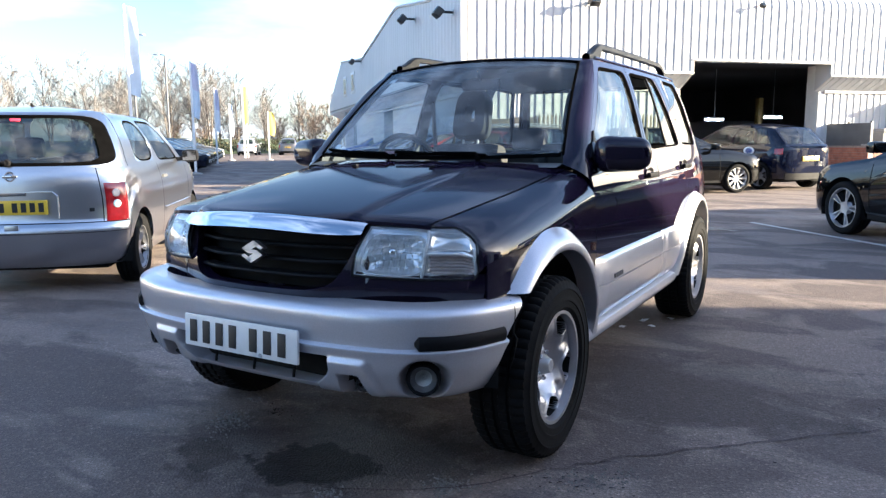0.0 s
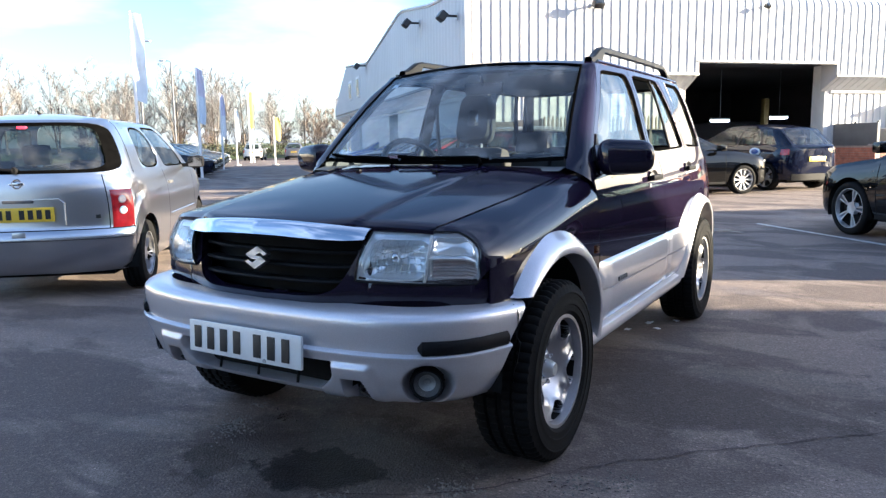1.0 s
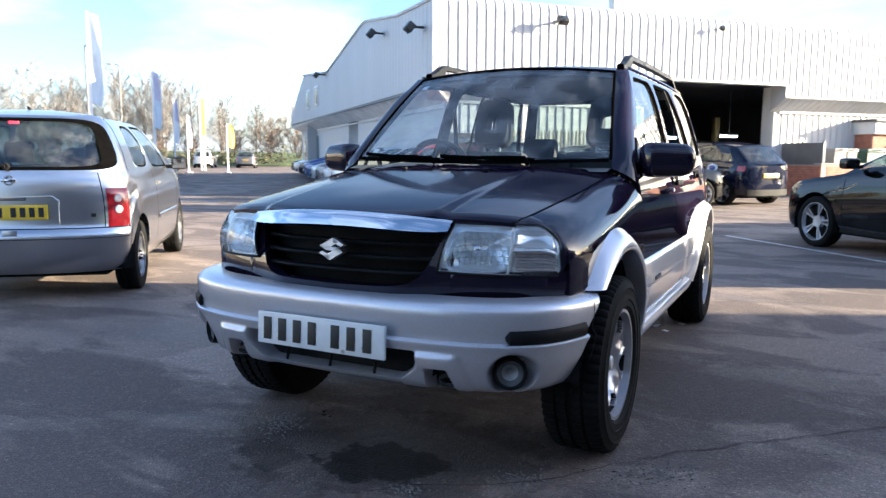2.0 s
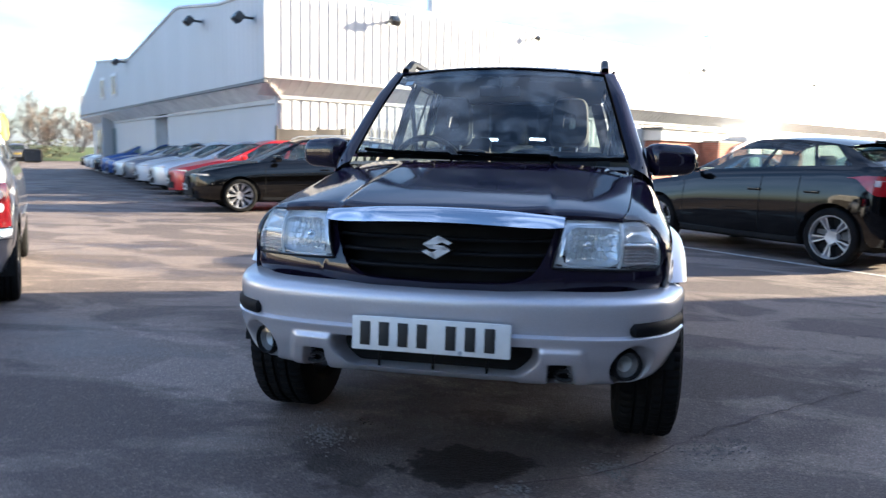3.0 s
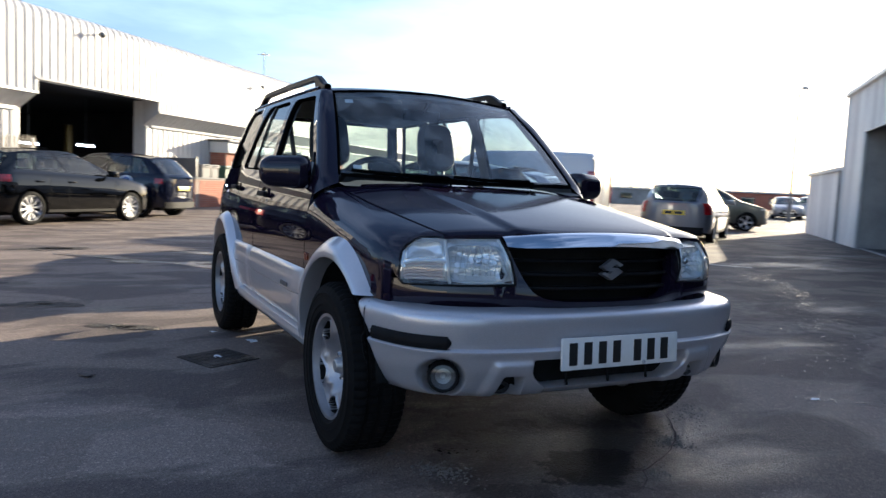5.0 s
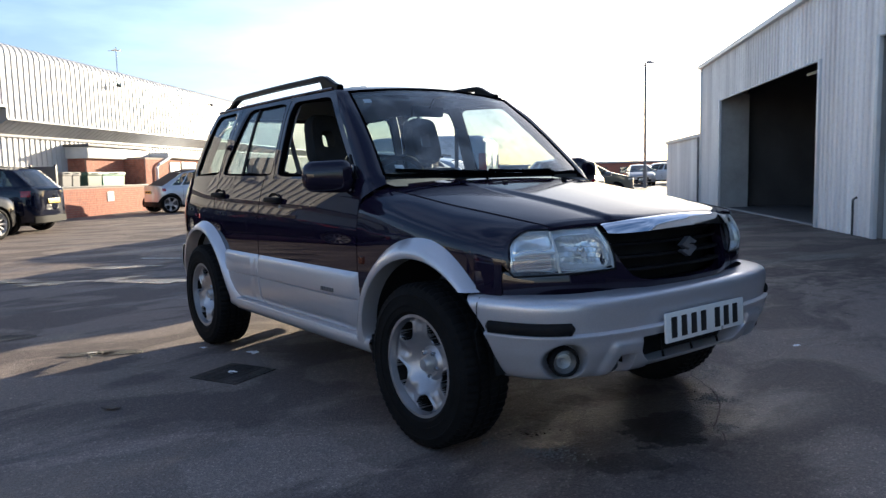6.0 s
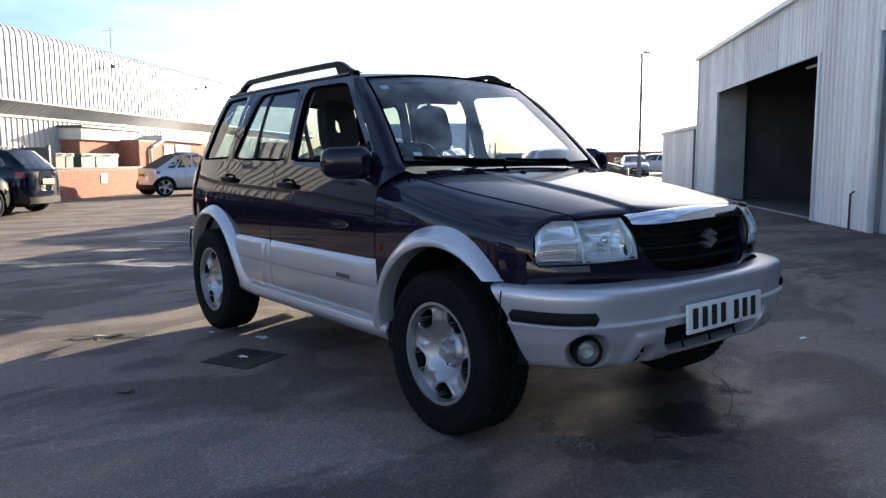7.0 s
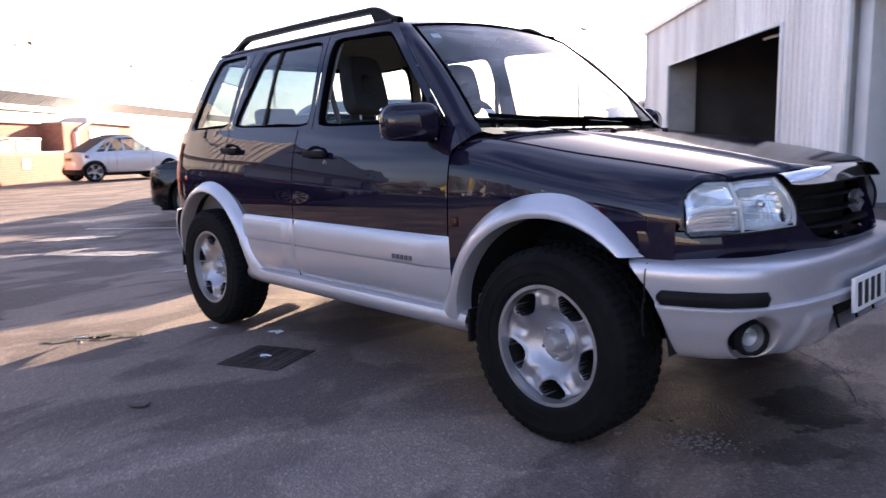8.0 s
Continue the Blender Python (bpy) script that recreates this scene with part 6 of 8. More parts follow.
    for f in (0.33, 0.66, 1.0):
        row = []
        for k in span(-1, 1, 15):
            a, b = Vector(rows[13][0]), wrap(k, 1.42)
            top = Vector((green(1, 1.418).x * k, green(1, 1.418).y, 1.418 + 0.062 * (1 - abs(k) ** 2.4)))
            q = top.lerp(b, f)
            q.z += 0.012 * math.sin(f * math.pi)
            row.append(tuple(q))
        rows.append(row)
    add_sheet(pb, rows)
    part("roof", pb, SV, car)
    part("windscreen", sheet([[(green(0, z).x * k, green(0, z).y - 0.16 * (1 - k * k), z) for k in span(-1, 1, 9)] for z in span(1.0, 1.45, 5)]), SCREEN_GLASS, car)
    # lamps with two round lenses
    for sg in (1, -1):
        def lamp_at(s, z, out):
            k = 0.80 + 0.165 * s + 0.02 * (z - 0.7)
            p = wrap(k, z)
            nrm = Vector((0.45 + 0.5 * s, 0.85 - 0.35 * s, 0)).normalized()
            p += nrm * out
            return (sg * p.x, p.y, z)
        lamp = part("tail_lamp", sheet([[lamp_at(s, 0.565 + 0.30 * v, 0.010 if 0 < s < 1 and 0 < v < 1 else 0.0) for v in span(0, 1, 12)] for s in span(0, 1, 10)]), RED_LENS, car, "tall red tail lamp")
        for z, mt in ((0.785, CLEAR_RED), (0.70, PAPER)):
            x, y, zz = lamp_at(0.5, z, 0.010)
            part("round_lens", lathe([(0.008, 0.001), (0.007, 0.026), (0.0, 0.033)], 20), mt, lamp, m=pose(x, y, z, 0, 0, 90 - sg * 42))
        # door shut lines, handle, mirror
        for u in (0.335, 1.63):
            part("shut_line", sheet([[(sg * (flank(u + 0.03 * math.sin(z * 4), z).x + 0.002), u + 0.03 * math.sin(z * 4) + d, z) for d in (-0.004, 0.004)] for z in span(0.30, 0.985, 12)]), DARK_VOID, car)
        part("door_handle", box(-0.008, 0.016, -0.085, 0.085, -0.016, 0.016, 0.008, pose(sg * (flank(1.46, 0.86).x + 0.006), 1.46, 0.86)), DARK_TRIM, car)
        mb = box(-0.085, 0.085, -0.07, 0.06, -0.065, 0.065, 0.04, pose(sg * 0.905, 0.56, 1.035))
        add_box(mb, -0.06, 0.06, -0.02, 0.03, -0.02, 0.02, 0.0, pose(sg * 0.80, 0.58, 1.0))
        mi = part("door_mirror", mb, BLACK_PLASTIC, car)
        part("mirror_glass", box(-0.07, 0.07, 0.060, 0.064, -0.05, 0.05, 0.0, pose(sg * 0.905, 0.56, 1.035)), CHROME, mi)
        part("side_rub_strip", sheet([[(sg * (flank(y, z).x + o), y, z) for z, o in ((0.53, 0.001), (0.535, 0.008), (0.565, 0.008), (0.57, 0.001))] for y in span(0.42, 1.60, 10)]), SV, car)
        part("headlight", sheet([[(sg * flank(y, z).x * 1.004 + sg * 0.004, y, z) for z in span(hood(y) - 0.16, hood(y) - 0.02, 4)] for y in span(-0.56, -0.25, 7)]), REFLECTOR, car)
    # gate gap, bumper line, plate bay, badge, wiper, brake lamp
    for z, h in ((0.563, 0.004), (0.488, 0.002)):
        part("tail_gap", sheet([[(wrap(k, z).x * 1.002, wrap(k, z).y + 0.004, z + d) for d in (-h, h)] for k in ks[3:] + [-k for k in ks[-2:2:-1]]]), DARK_VOID, car)
    for sg in (1, -1):
        part("gate_gap", sheet([[(sg * (wrap(0.775, z).x + d), wrap(0.775, z).y + 0.003, z) for d in (-0.004, 0.004)] for z in span(0.57, 0.985, 10)]), DARK_VOID, car)
    bay = bmesh.new()
    for pts in ([(-0.33, 0.60), (-0.33, 0.775), (-0.29, 0.805), (0.29, 0.805), (0.33, 0.775), (0.33, 0.60)],):
        add_tube(bay, [(x, wrap(x / 0.82, z).y + 0.001, z) for x, z in pts], 0.008, 6)
    part("plate_bay", bay, SV, car)
    part("gate_handle", box(-0.11, 0.11, -0.02, 0.012, -0.012, 0.012, 0.006, pose(0, wrap(0, 0.79).y + 0.004, 0.79)), DARK_TRIM, car)
    pl = part("number_plate", box(-0.26, 0.26, -0.006, 0.006, -0.0555, 0.0555, 0.004), PLATE_YELLOW, car, "yellow number plate with black characters as bars", m=pose(0, wrap(0, 0.69).y + 0.012, 0.69))
    for x in (-0.215, -0.152, -0.089, -0.026, 0.068, 0.131, 0.194):
        part("plate_bar", box(x - 0.019, x + 0.019, 0.006, 0.0085, -0.036, 0.036), INK, pl)
    part("gate_badge", lathe([(0.004, 0.026), (0.010, 0.030), (0.010, 0.036), (0.0, 0.040)], 24), CHROME, car, m=pose(0, wrap(0, 0.925).y, 0.925, 0, 0, 90))
    part("badge_bar", box(-0.05, 0.05, -0.003, 0.010, -0.011, 0.011, 0.003, pose(0, wrap(0, 0.925).y, 0.925)), CHROME, car)
    part("gate_mark", box(-0.018, 0.018, -0.002, 0.004, -0.014, 0.014, 0.002, pose(-0.56, wrap(0.68, 0.66).y + 0.001, 0.66, 0, 0, 14)), INK, car)
    wp = part("rear_wiper", tube([(0.02, wrap(0, 1.03).y + 0.035, 1.03), (0.2, wrap(0.2, 1.045).y + 0.028, 1.045), (0.42, wrap(0.5, 1.035).y + 0.018, 1.035)], [0.014, 0.010, 0.006], 8), BLACK_PLASTIC, car)
    part("wiper_boss", lathe([(0.03, 0.001), (0.03, 0.022), (0.0, 0.028)], 16), BLACK_PLASTIC, wp, m=pose(0.02, wrap(0, 1.03).y + 0.008, 1.03, 0, 0, 90))
    part("high_brake_lamp", box(-0.035, 0.035, -0.02, 0.006, -0.010, 0.010, 0.004, pose(0, wrap(0, 1.36).y - 0.004, 1.36)), TAIL_GLOW, car, "lit red high brake lamp")
    part("roof_aerial", tube([(0, 2.35, 1.465), (0, 2.42, 1.50)], [0.018, 0.008], 8), BLACK_PLASTIC, car)
    part("tow_cap", box(-0.05, 0.05, -0.004, 0.004, -0.03, 0.03, 0.003, pose(0, wrap(0, 0.53).y + 0.002, 0.528)), SV, car)
    # cabin
    cab = bmesh.new()
    add_box(cab, -0.7, 0.7, 0.35, 2.75, 0.28, 0.36)
    add_box(cab, -0.68, 0.68, 0.30, 0.75, 0.4, 0.98, 0.04)
    add_box(cab, -0.70, 0.70, 2.5, 2.72, 0.4, 0.94, 0.03)
    part("cabin_tub", cab, TRIM_GREY, car)
    for x, y in ((-0.34, 1.35), (0.34, 1.35), (-0.34, 2.2), (0.34, 2.2)):
        st = box(x - 0.24, x + 0.24, -0.08, 0.08, 0.4, 1.04 if y < 2 else 0.98, 0.06, pose(0, y, 0, -12, 0, 0))
        add_box(st, x - 0.125, x + 0.125, -0.05, 0.05, 1.07 if y < 2 else 0.99, 1.26 if y < 2 else 1.12, 0.045, pose(0, y, 0, -12, 0, 0))
        part("seat", st, SEAT_CLOTH, car)
    ub = bmesh.new()
    add_box(ub, -0.6, 0.6, -0.4, 2.75, 0.17, 0.30)
    for c in (0, WB):
        for sg in (1, -1):
            add_sheet(ub, [[(sg * k, c - 0.343 * math.cos(a), R + 0.343 * math.sin(a)) for k in (0.45, 0.80)] for a in span(-0.2, math.pi + 0.2, 14)])
            add_sheet(ub, [[(sg * 0.45, c - 0.343 * math.cos(a) * k, R + 0.343 * math.sin(a) * k) for k in (0, 1)] for a in span(-0.2, math.pi + 0.2, 14)])
    part("underside", ub, DARK_VOID, car)
    for c in (0, WB):
        for sg in (1, -1):
            add_wheel(car, sg * 0.725, c, R, R, R * 0.66, 0.18, 7, "split", spin=17 * c)


small_hatchback(car_at(-5.75, 2.92, 129.6))


# ---- the off-roader in the middle of the yard: front axle over the origin, nose towards -y ----
H_R, H_WB = 0.338, 2.48
side_of = smooth_table([(0.26, 0.72), (0.36, 0.765), (0.45, 0.785), (0.55, 0.797), (0.70, 0.803), (0.82, 0.802), (0.92, 0.794), (1.0, 0.779), (1.06, 0.762), (1.12, 0.742), (1.2, 0.718), (1.32, 0.684), (1.45, 0.642), (1.57, 0.590), (1.62, 0.57)])
plan_of = smooth_table([(-0.64, 0.80), (-0.54, 0.865), (-0.46, 0.925), (-0.38, 0.965), (-0.28, 0.985), (-0.1, 0.996), (0.3, 1.0), (2.0, 1.0), (2.5, 0.992), (2.85, 0.968), (3.0, 0.94), (3.08, 0.90)])
belt_of = smooth_table([(0.40, 1.085), (0.6, 1.10), (1.5, 1.108), (2.4, 1.125), (3.1, 1.125)])
hood_mid = smooth_table([(-0.68, 0.915), (-0.62, 0.938), (-0.5, 0.966), (-0.3, 1.002), (0.0, 1.046), (0.2, 1.071), (0.45, 1.097)])
hood_edge_x = smooth_table([(-0.6, 0.585), (-0.4, 0.622), (0.0, 0.655), (0.5, 0.685)])
ARCH = 0.452


def hx(y, z, out=0.0):
    return side_of(z) * plan_of(y) + out


def hood_z(x, y):
    """Bonnet skin: a gently bowed middle panel between two creases, falling away to the wings."""
    ax = abs(x)
    fold = 0.012 * sstep(0.345, 0.375, ax) * (1 - 0.75 * sstep(-0.1, 0.34, y))
    return hood_mid(y) - 0.020 * (ax / 0.65) ** 2 - 0.026 * (max(0.0, ax - 0.36) / 0.29) ** 2 * (1 - 0.35 * sstep(0.0, 0.46, y)) - fold


def shoulder(y, f):
    """Rounded top of the front wing: f = 0 on the flank, 1 at the bonnet gap."""
    xe, ze = hood_edge_x(y), hood_z(hood_edge_x(y), y) - 0.004
    a, am = f * radians(68), radians(68)
    x0 = hx(y, ze - 0.14)
    return x0 - (x0 - xe) * (1 - math.cos(a)) / (1 - math.cos(am)), ze - 0.14 + 0.14 * math.sin(a) / math.sin(am)


def arch_low(y, base=0.36, r=ARCH):
    z = base
    for c in (0, H_WB):
        if abs(y - c) < r:
            z = max(z, H_R + math.sqrt(r * r - (y - c) ** 2))
    return z


def dense(a, b, step=0.04, r=ARCH):
    ys = set(span(a, b, max(3, int((b - a) / step) + 1)))
    for c in (0, H_WB):
        for k in range(25):
            v = c - r * math.cos(math.pi * k / 24)
            if a < v < b:
                ys.add(v)
    ys = sorted(ys)
    return [v for i, v in enumerate(ys) if i == 0 or v - ys[i - 1] > 0.003]


def build_offroader():
    car = empty("off_road_car", pose(0, 0, 0), "blue-black five-door off-roader with silver bumpers, flares and door cladding", "car")
    P = lambda name, bm, mt, label="", parent=None, **k: part(name, bm, mt, parent or car, label, **k)
    NB, SV = NAVY_BLACK, SILVER_LOW

    def screen(u, v):
        xb, xt = 0.655, 0.540
        x = u * (xb + (xt - xb) * v)
        y = (0.335 + 0.14 * u * u) * (1 - v) + (0.915 + 0.045 * u * u) * v - 0.012 * math.sin(v * 3.14)
        z = (1.098 + 0.014 * u * u) * (1 - v) + (1.578 - 0.031 * u * u) * v + 0.012 * math.sin(v * 3.14)
        return x, y, z

    roof_half = lerp_table([(0.93, 0.538), (0.96, 0.541), (1.0, 0.568), (1.06, 0.590), (2.60, 0.592), (2.73, 0.572)])
    edge_z = smooth_table([(0.93, 1.548), (0.96, 1.551), (1.06, 1.567), (1.2, 1.573), (1.8, 1.579), (2.4, 1.571), (2.74, 1.551)])

    # --- body sides ---
    for sg in (1, -1):
        def panel(name, a, b, top=None, base=0.36, parent=None):
            rows = []
            for y in dense(a, b):
                lo, hi = arch_low(y, base), (top(y) if top else belt_of(y))
                rows.append([(sg * hx(y, lo + (hi - lo) * f), y, lo + (hi - lo) * f) for f in span(0, 1, 13)])
            return P(name, thick(sheet(rows), 0.012), NB, parent=parent)
        fr = []
        for y in dense(-0.43, 0.492):
            lo = max(arch_low(y, 0.40), 0.66 if y < -0.30 else 0)
            zs = shoulder(y, 0)[1]
            row = [(sg * hx(y, lo + (zs - lo) * f), y, lo + (zs - lo) * f) for f in span(0, 1, 10)]
            row += [(sg * x, y, z) for x, z in (shoulder(y, k / 9) for k in range(1, 10))]
            fr.append(row)
        P("front_fender", thick(sheet(fr), 0.010), NB)
        fd = panel("front_door", 0.500, 1.596)
        rd = panel("rear_door", 1.604, 2.312)
        panel("quarter_panel", 2.320, 3.065)
        # added dark sheet that puts shade behind the shut lines
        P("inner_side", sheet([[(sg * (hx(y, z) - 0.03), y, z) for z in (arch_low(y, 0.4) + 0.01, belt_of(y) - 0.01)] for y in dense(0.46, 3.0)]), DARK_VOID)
        # window frames and panes
        defs = (("front", [(0.535, 1.098), (1.475, 1.106), (1.50, 1.562), (0.995, 1.555)], [(0.60, 1.112), (1.448, 1.117), (1.464, 1.533), (1.02, 1.524)], fd),
                ("rear", [(1.483, 1.106), (2.315, 1.125), (2.205, 1.566), (1.508, 1.562)], [(1.518, 1.120), (2.288, 1.137), (2.085, 1.538), (1.542, 1.537)], rd),
                ("quarter", [(2.322, 1.125), (2.95, 1.12), (2.68, 1.555), (2.212, 1.566)], [(2.350, 1.140), (2.855, 1.137), (2.640, 1.536), (2.295, 1.542)], None))
        for nm, outer, inner, holder in defs:
            def loop(c, rnd):
                pts = []
                for k in range(4):
                    a, b = Vector(c[k]), Vector(c[(k + 1) % 4])
                    pv, nx = Vector(c[k - 1]), Vector(c[(k + 2) % 4])
                    for i in range(12):
                        f = i / 12
                        q = a.lerp(b, f)
                        if rnd:
                            if f < 0.16:
                                q += ((pv - a).normalized() + (b - a).normalized()) * 0.014 * (1 - f / 0.16) ** 2
                            if f > 0.84:
                                q += ((nx - b).normalized() + (a - b).normalized()) * 0.014 * ((f - 0.84) / 0.16) ** 2
                        pts.append(q)
                return pts
            lo, li = loop(outer, False), loop(inner, True)
            rows = []
            for f, inn in ((0, 0.0), (0.5, 0.0), (0.93, 0.0), (1.0, 0.004)):
                rows.append([(sg * (hx(a.lerp(b, f).x, a.lerp(b, f).y) - inn), a.lerp(b, f).x, a.lerp(b, f).y) for a, b in zip(lo, li)])
            P("window_frame", sheet(rows, closed_u=True), NB, parent=holder)
            seal = [[(sg * (hx(p.x, p.y) - d), p.x, p.y) for p in (c + (Vector(((inner[0][0] + inner[2][0]) / 2, 1.32)) - c).normalized() * w for c in li)] for d, w in ((0.004, -0.001), (0.002, 0.006), (0.012, 0.016), (0.030, 0.017))]
            P("window_seal", sheet(seal, closed_u=True), SEAL, parent=holder)
            opened = (nm == "front" and sg < 0)
            if not opened:
                rows = []
                for v in span(0, 1, 7):
                    a, b = Vector(inner[0]).lerp(Vector(inner[3]), v), Vector(inner[1]).lerp(Vector(inner[2]), v)
                    rows.append([(sg * (hx(a.lerp(b, u).x, a.lerp(b, u).y) - 0.014), a.lerp(b, u).x, a.lerp(b, u).y) for u in span(0, 1, 9)])
                if nm == "rear" and sg > 0:
                    rows = [[q for q in r[5:]] for r in rows]
                P("window_pane", sheet(rows), CAR_GLASS if nm == "front" else DARK_GLASS if nm == "quarter" else CAR_GLASS, "green-tinted glass", parent=holder)
            if nm == "rear":
                rows = [[(sg * (hx(1.95 + d, z) - 0.004), 1.955 - 0.02 * (z - 1.13) / 0.4 + d, z) for d in (-0.012, 0.012)] for z in span(1.135, 1.53, 6)]
                P("window_divider", thick(sheet(rows), 0.01), BLACK_PLASTIC, parent=holder)
        # B pillar black strip is the gap between frames; drip channel over the doors
        P("drip_rail", tube([(sg * (hx(y, 1.572) + 0.002), y, 1.568 + 0.004 * math.sin((y - 1) * 2)) for y in span(1.04, 2.66, 20)], 0.008, 6), NB)
        # front pillar: from the wing, up beside the screen, into the roof edge
        ap = []

        def strip(a, b, lift):
            row = []
            for k in range(9):
                t = k / 8
                q = Vector(a).lerp(Vector(b), t)
                g = lift * math.sin(t * math.pi) ** 0.8
                row.append((sg * (q.x + 0.80 * g), q.y - 0.55 * g, q.z + 0.30 * g))
            ap.append(row)
        strip((0.672, 0.430, 1.072), (hx(0.494, 1.00), 0.494, 1.00), 0.016)
        strip((0.664, 0.452, 1.093), (hx(0.512, 1.05), 0.512, 1.05), 0.020)
        for f in span(0, 1, 16):
            yb, zb = 0.528 + 0.462 * f, 1.095 + 0.458 * f
            strip(screen(1, f), (hx(yb, zb), yb, zb), 0.020 * (1 - sstep(0.7, 1.0, f)) + 0.003)
        for y in (0.975, 1.0, 1.03, 1.06):
            zb = 1.553 + 0.009 * sstep(0.97, 1.06, y)
            strip((roof_half(y), y, edge_z(y)), (hx(max(y, 0.99), zb), max(y, 0.992), zb), 0.003)
        P("front_pillar", sheet(ap), NB)
        # corner of the bonnet by the pillar foot
        P("mirror_foot", thick(sheet([[(sg * (hx(y, z) + 0.006), y, z) for y, z in ((0.545, 1.10), (0.66, 1.105))], [(sg * (hx(y, z) + 0.006), y, z) for y, z in ((0.63, 1.17), (0.665, 1.17))], [(sg * (hx(y, z) + 0.006), y, z) for y, z in ((0.67, 1.215), (0.675, 1.215))]]), 0.01), BLACK_PLASTIC)
        P("mirror_sail", thick(sheet([[(sg * (hx(y, z) + 0.016), y, z) for y, z in ((0.575, 1.045), (0.598, 1.045))], [(sg * (hx(y, z) + 0.016), y, z) for y, z in ((0.585, 1.10), (0.612, 1.10))], [(sg * (hx(y, z) + 0.014), y, z) for y, z in ((0.610, 1.165), (0.620, 1.165))]]), 0.008), STEEL, "pale sail strip before the mirror")
        # flares: silver arches
        for c, a0, a1, ro, nm in ((0.0, -47, 88, 0.520, "front_flare"), (H_WB, -88, 101, 0.498, "rear_flare")):
            rows = []
            for k in range(46):
                row = []
                for t, lift in ((0.0, 0.0), (0.14, 0.014), (0.3, 0.030), (0.5, 0.044), (0.7, 0.052), (0.88, 0.053), (0.97, 0.048), (1.0, 0.038), (1.0, 0.0)):
                    rr = (ro - (0.040 if c == 0.0 else 0.0)) * (1 - t) + 0.436 * t
                    start = -math.degrees(math.acos((0.674 - H_R) / rr)) if c == 0.0 else a0
                    a = radians(start + (a1 - start) * k / 45)
                    grow_low = 0.10 * sstep(70, 100, abs(math.degrees(a)))
                    slim = 0.040 * sstep(-5, -46, math.degrees(a)) if c == 0.0 else 0.0
                    r = (ro + grow_low - slim) * (1 - t) + 0.436 * t
                    y, z = c + r * math.sin(a), H_R + r * math.cos(a)
                    row.append((sg * (hx(y, max(z, 0.36)) + lift - (0.0 if t < 1 else 0.03)), y, z))
                rows.append(row)
            P(nm, sheet(rows), SV, "silver painted wheel-arch flare")
        # lower door cladding in silver
        def clad(name, a, b, holder, scoop):
            rows = []
            prof = [(0.672, 0.001), (0.664, 0.014), (0.648, 0.022), (0.60, 0.027), (0.558, 0.029), (0.549, 0.027), (0.545, 0.015), (0.541, 0.024), (0.50, 0.026), (0.44, 0.024), (0.40, 0.018), (0.385, 0.008), (0.378, 0.0)]
            for y in span(a, b, 44):
                e = min(1.0, (y - a) / 0.012, (b - y) / 0.012)
                row = []
                for z, o in prof:
                    s0 = 0.0
                    if scoop:
                        edge = a + 0.105 - 0.20 * ((z - 0.52) / 0.15) ** 2 * (0.25 if z > 0.52 else 0.35)
                        s0 = 0.010 * sstep(edge + 0.018, edge - 0.018, y)
                    else:
                        edge = a + 0.06 + 0.16 * max(0, (0.60 - z) / 0.2) ** 2 * 0.3
                        s0 = 0.008 * sstep(edge + 0.015, edge - 0.015, y)
                    row.append((sg * (hx(y, z) + max(0.0, o * max(0, e) - s0)), y, z))
                rows.append(row)
            return P(name, sheet(rows), SV, "silver ribbed lower door cladding", parent=holder)
        fc = clad("door_cladding", 0.492, 1.594, fd, True)
        clad("door_cladding", 1.606, 2.09, rd, False)
        # sill step
        sill = []
        for y in span(0.40, 2.10, 24):
            k = 1 - 0.02 * sstep(1.95, 2.1, y)
            sill.append([(sg * x * k, y, z) for x, z in ((0.70, 0.385), (0.782, 0.386), (0.806, 0.376), (0.814, 0.356), (0.810, 0.332), (0.79, 0.308), (0.74, 0.292), (0.66, 0.288))])
        P("sill", sheet(sill), SV, "silver sill moulding")
        P("sill_end", box(min(sg * 0.66, sg * 0.80), max(sg * 0.66, sg * 0.80), 0.385, 0.402, 0.27, 0.40, 0.008), BLACK_PLASTIC)
        # badge on the cladding, plain bars
        for k in range(5):
            y0 = 0.685 + k * 0.026
            P("badge_bar", box(min(sg * 0.826, sg * 0.834), max(sg * 0.826, sg * 0.834), y0, y0 + 0.016, 0.560, 0.580, 0.003), DARK_TRIM, parent=fc)
        # handles
        for y, z, holder in ((1.40, 0.985, fd), (2.235, 1.005, rd)):
            x = hx(y, z)
            dish = [[(sg * (x - 0.024 * math.cos(r * 1.57) + 0.003), y + 0.088 * r * math.cos(a), z - 0.008 + 0.052 * r * math.sin(a)) for a in span(0, 6.283, 25)] for r in (0.0, 0.5, 0.85, 1.0)]
            hd = P("door_handle", box(-0.012, 0.014, -0.092, 0.085, -0.014, 0.016, 0.010, pose(sg * (x + 0.02), y - 0.005, z + 0.004)), BLACK_PLASTIC, "black door handle", parent=holder)
            P("handle_dish", sheet(dish), BLACK_PLASTIC, parent=hd)
            P("lock", lathe([(0, 0.001), (0.004, 0.012), (-0.004, 0.014)], 14), STEEL, parent=hd, m=pose(sg * (x + 0.004), y - 0.075, z - 0.035) if sg > 0 else pose(-(x + 0.004), y - 0.075, z - 0.035, 0, 0, 180))
        # side repeater
        P("side_repeater", box(min(sg * 0.795, sg * 0.812), max(sg * 0.795, sg * 0.812), 0.44, 0.475, 0.715, 0.75, 0.006), AMBER_LENS, "small amber repeater lamp")
        # door mirror
        mb = bmesh.new()
        made = bmesh.ops.create_cube(mb, size=1.0)["verts"]
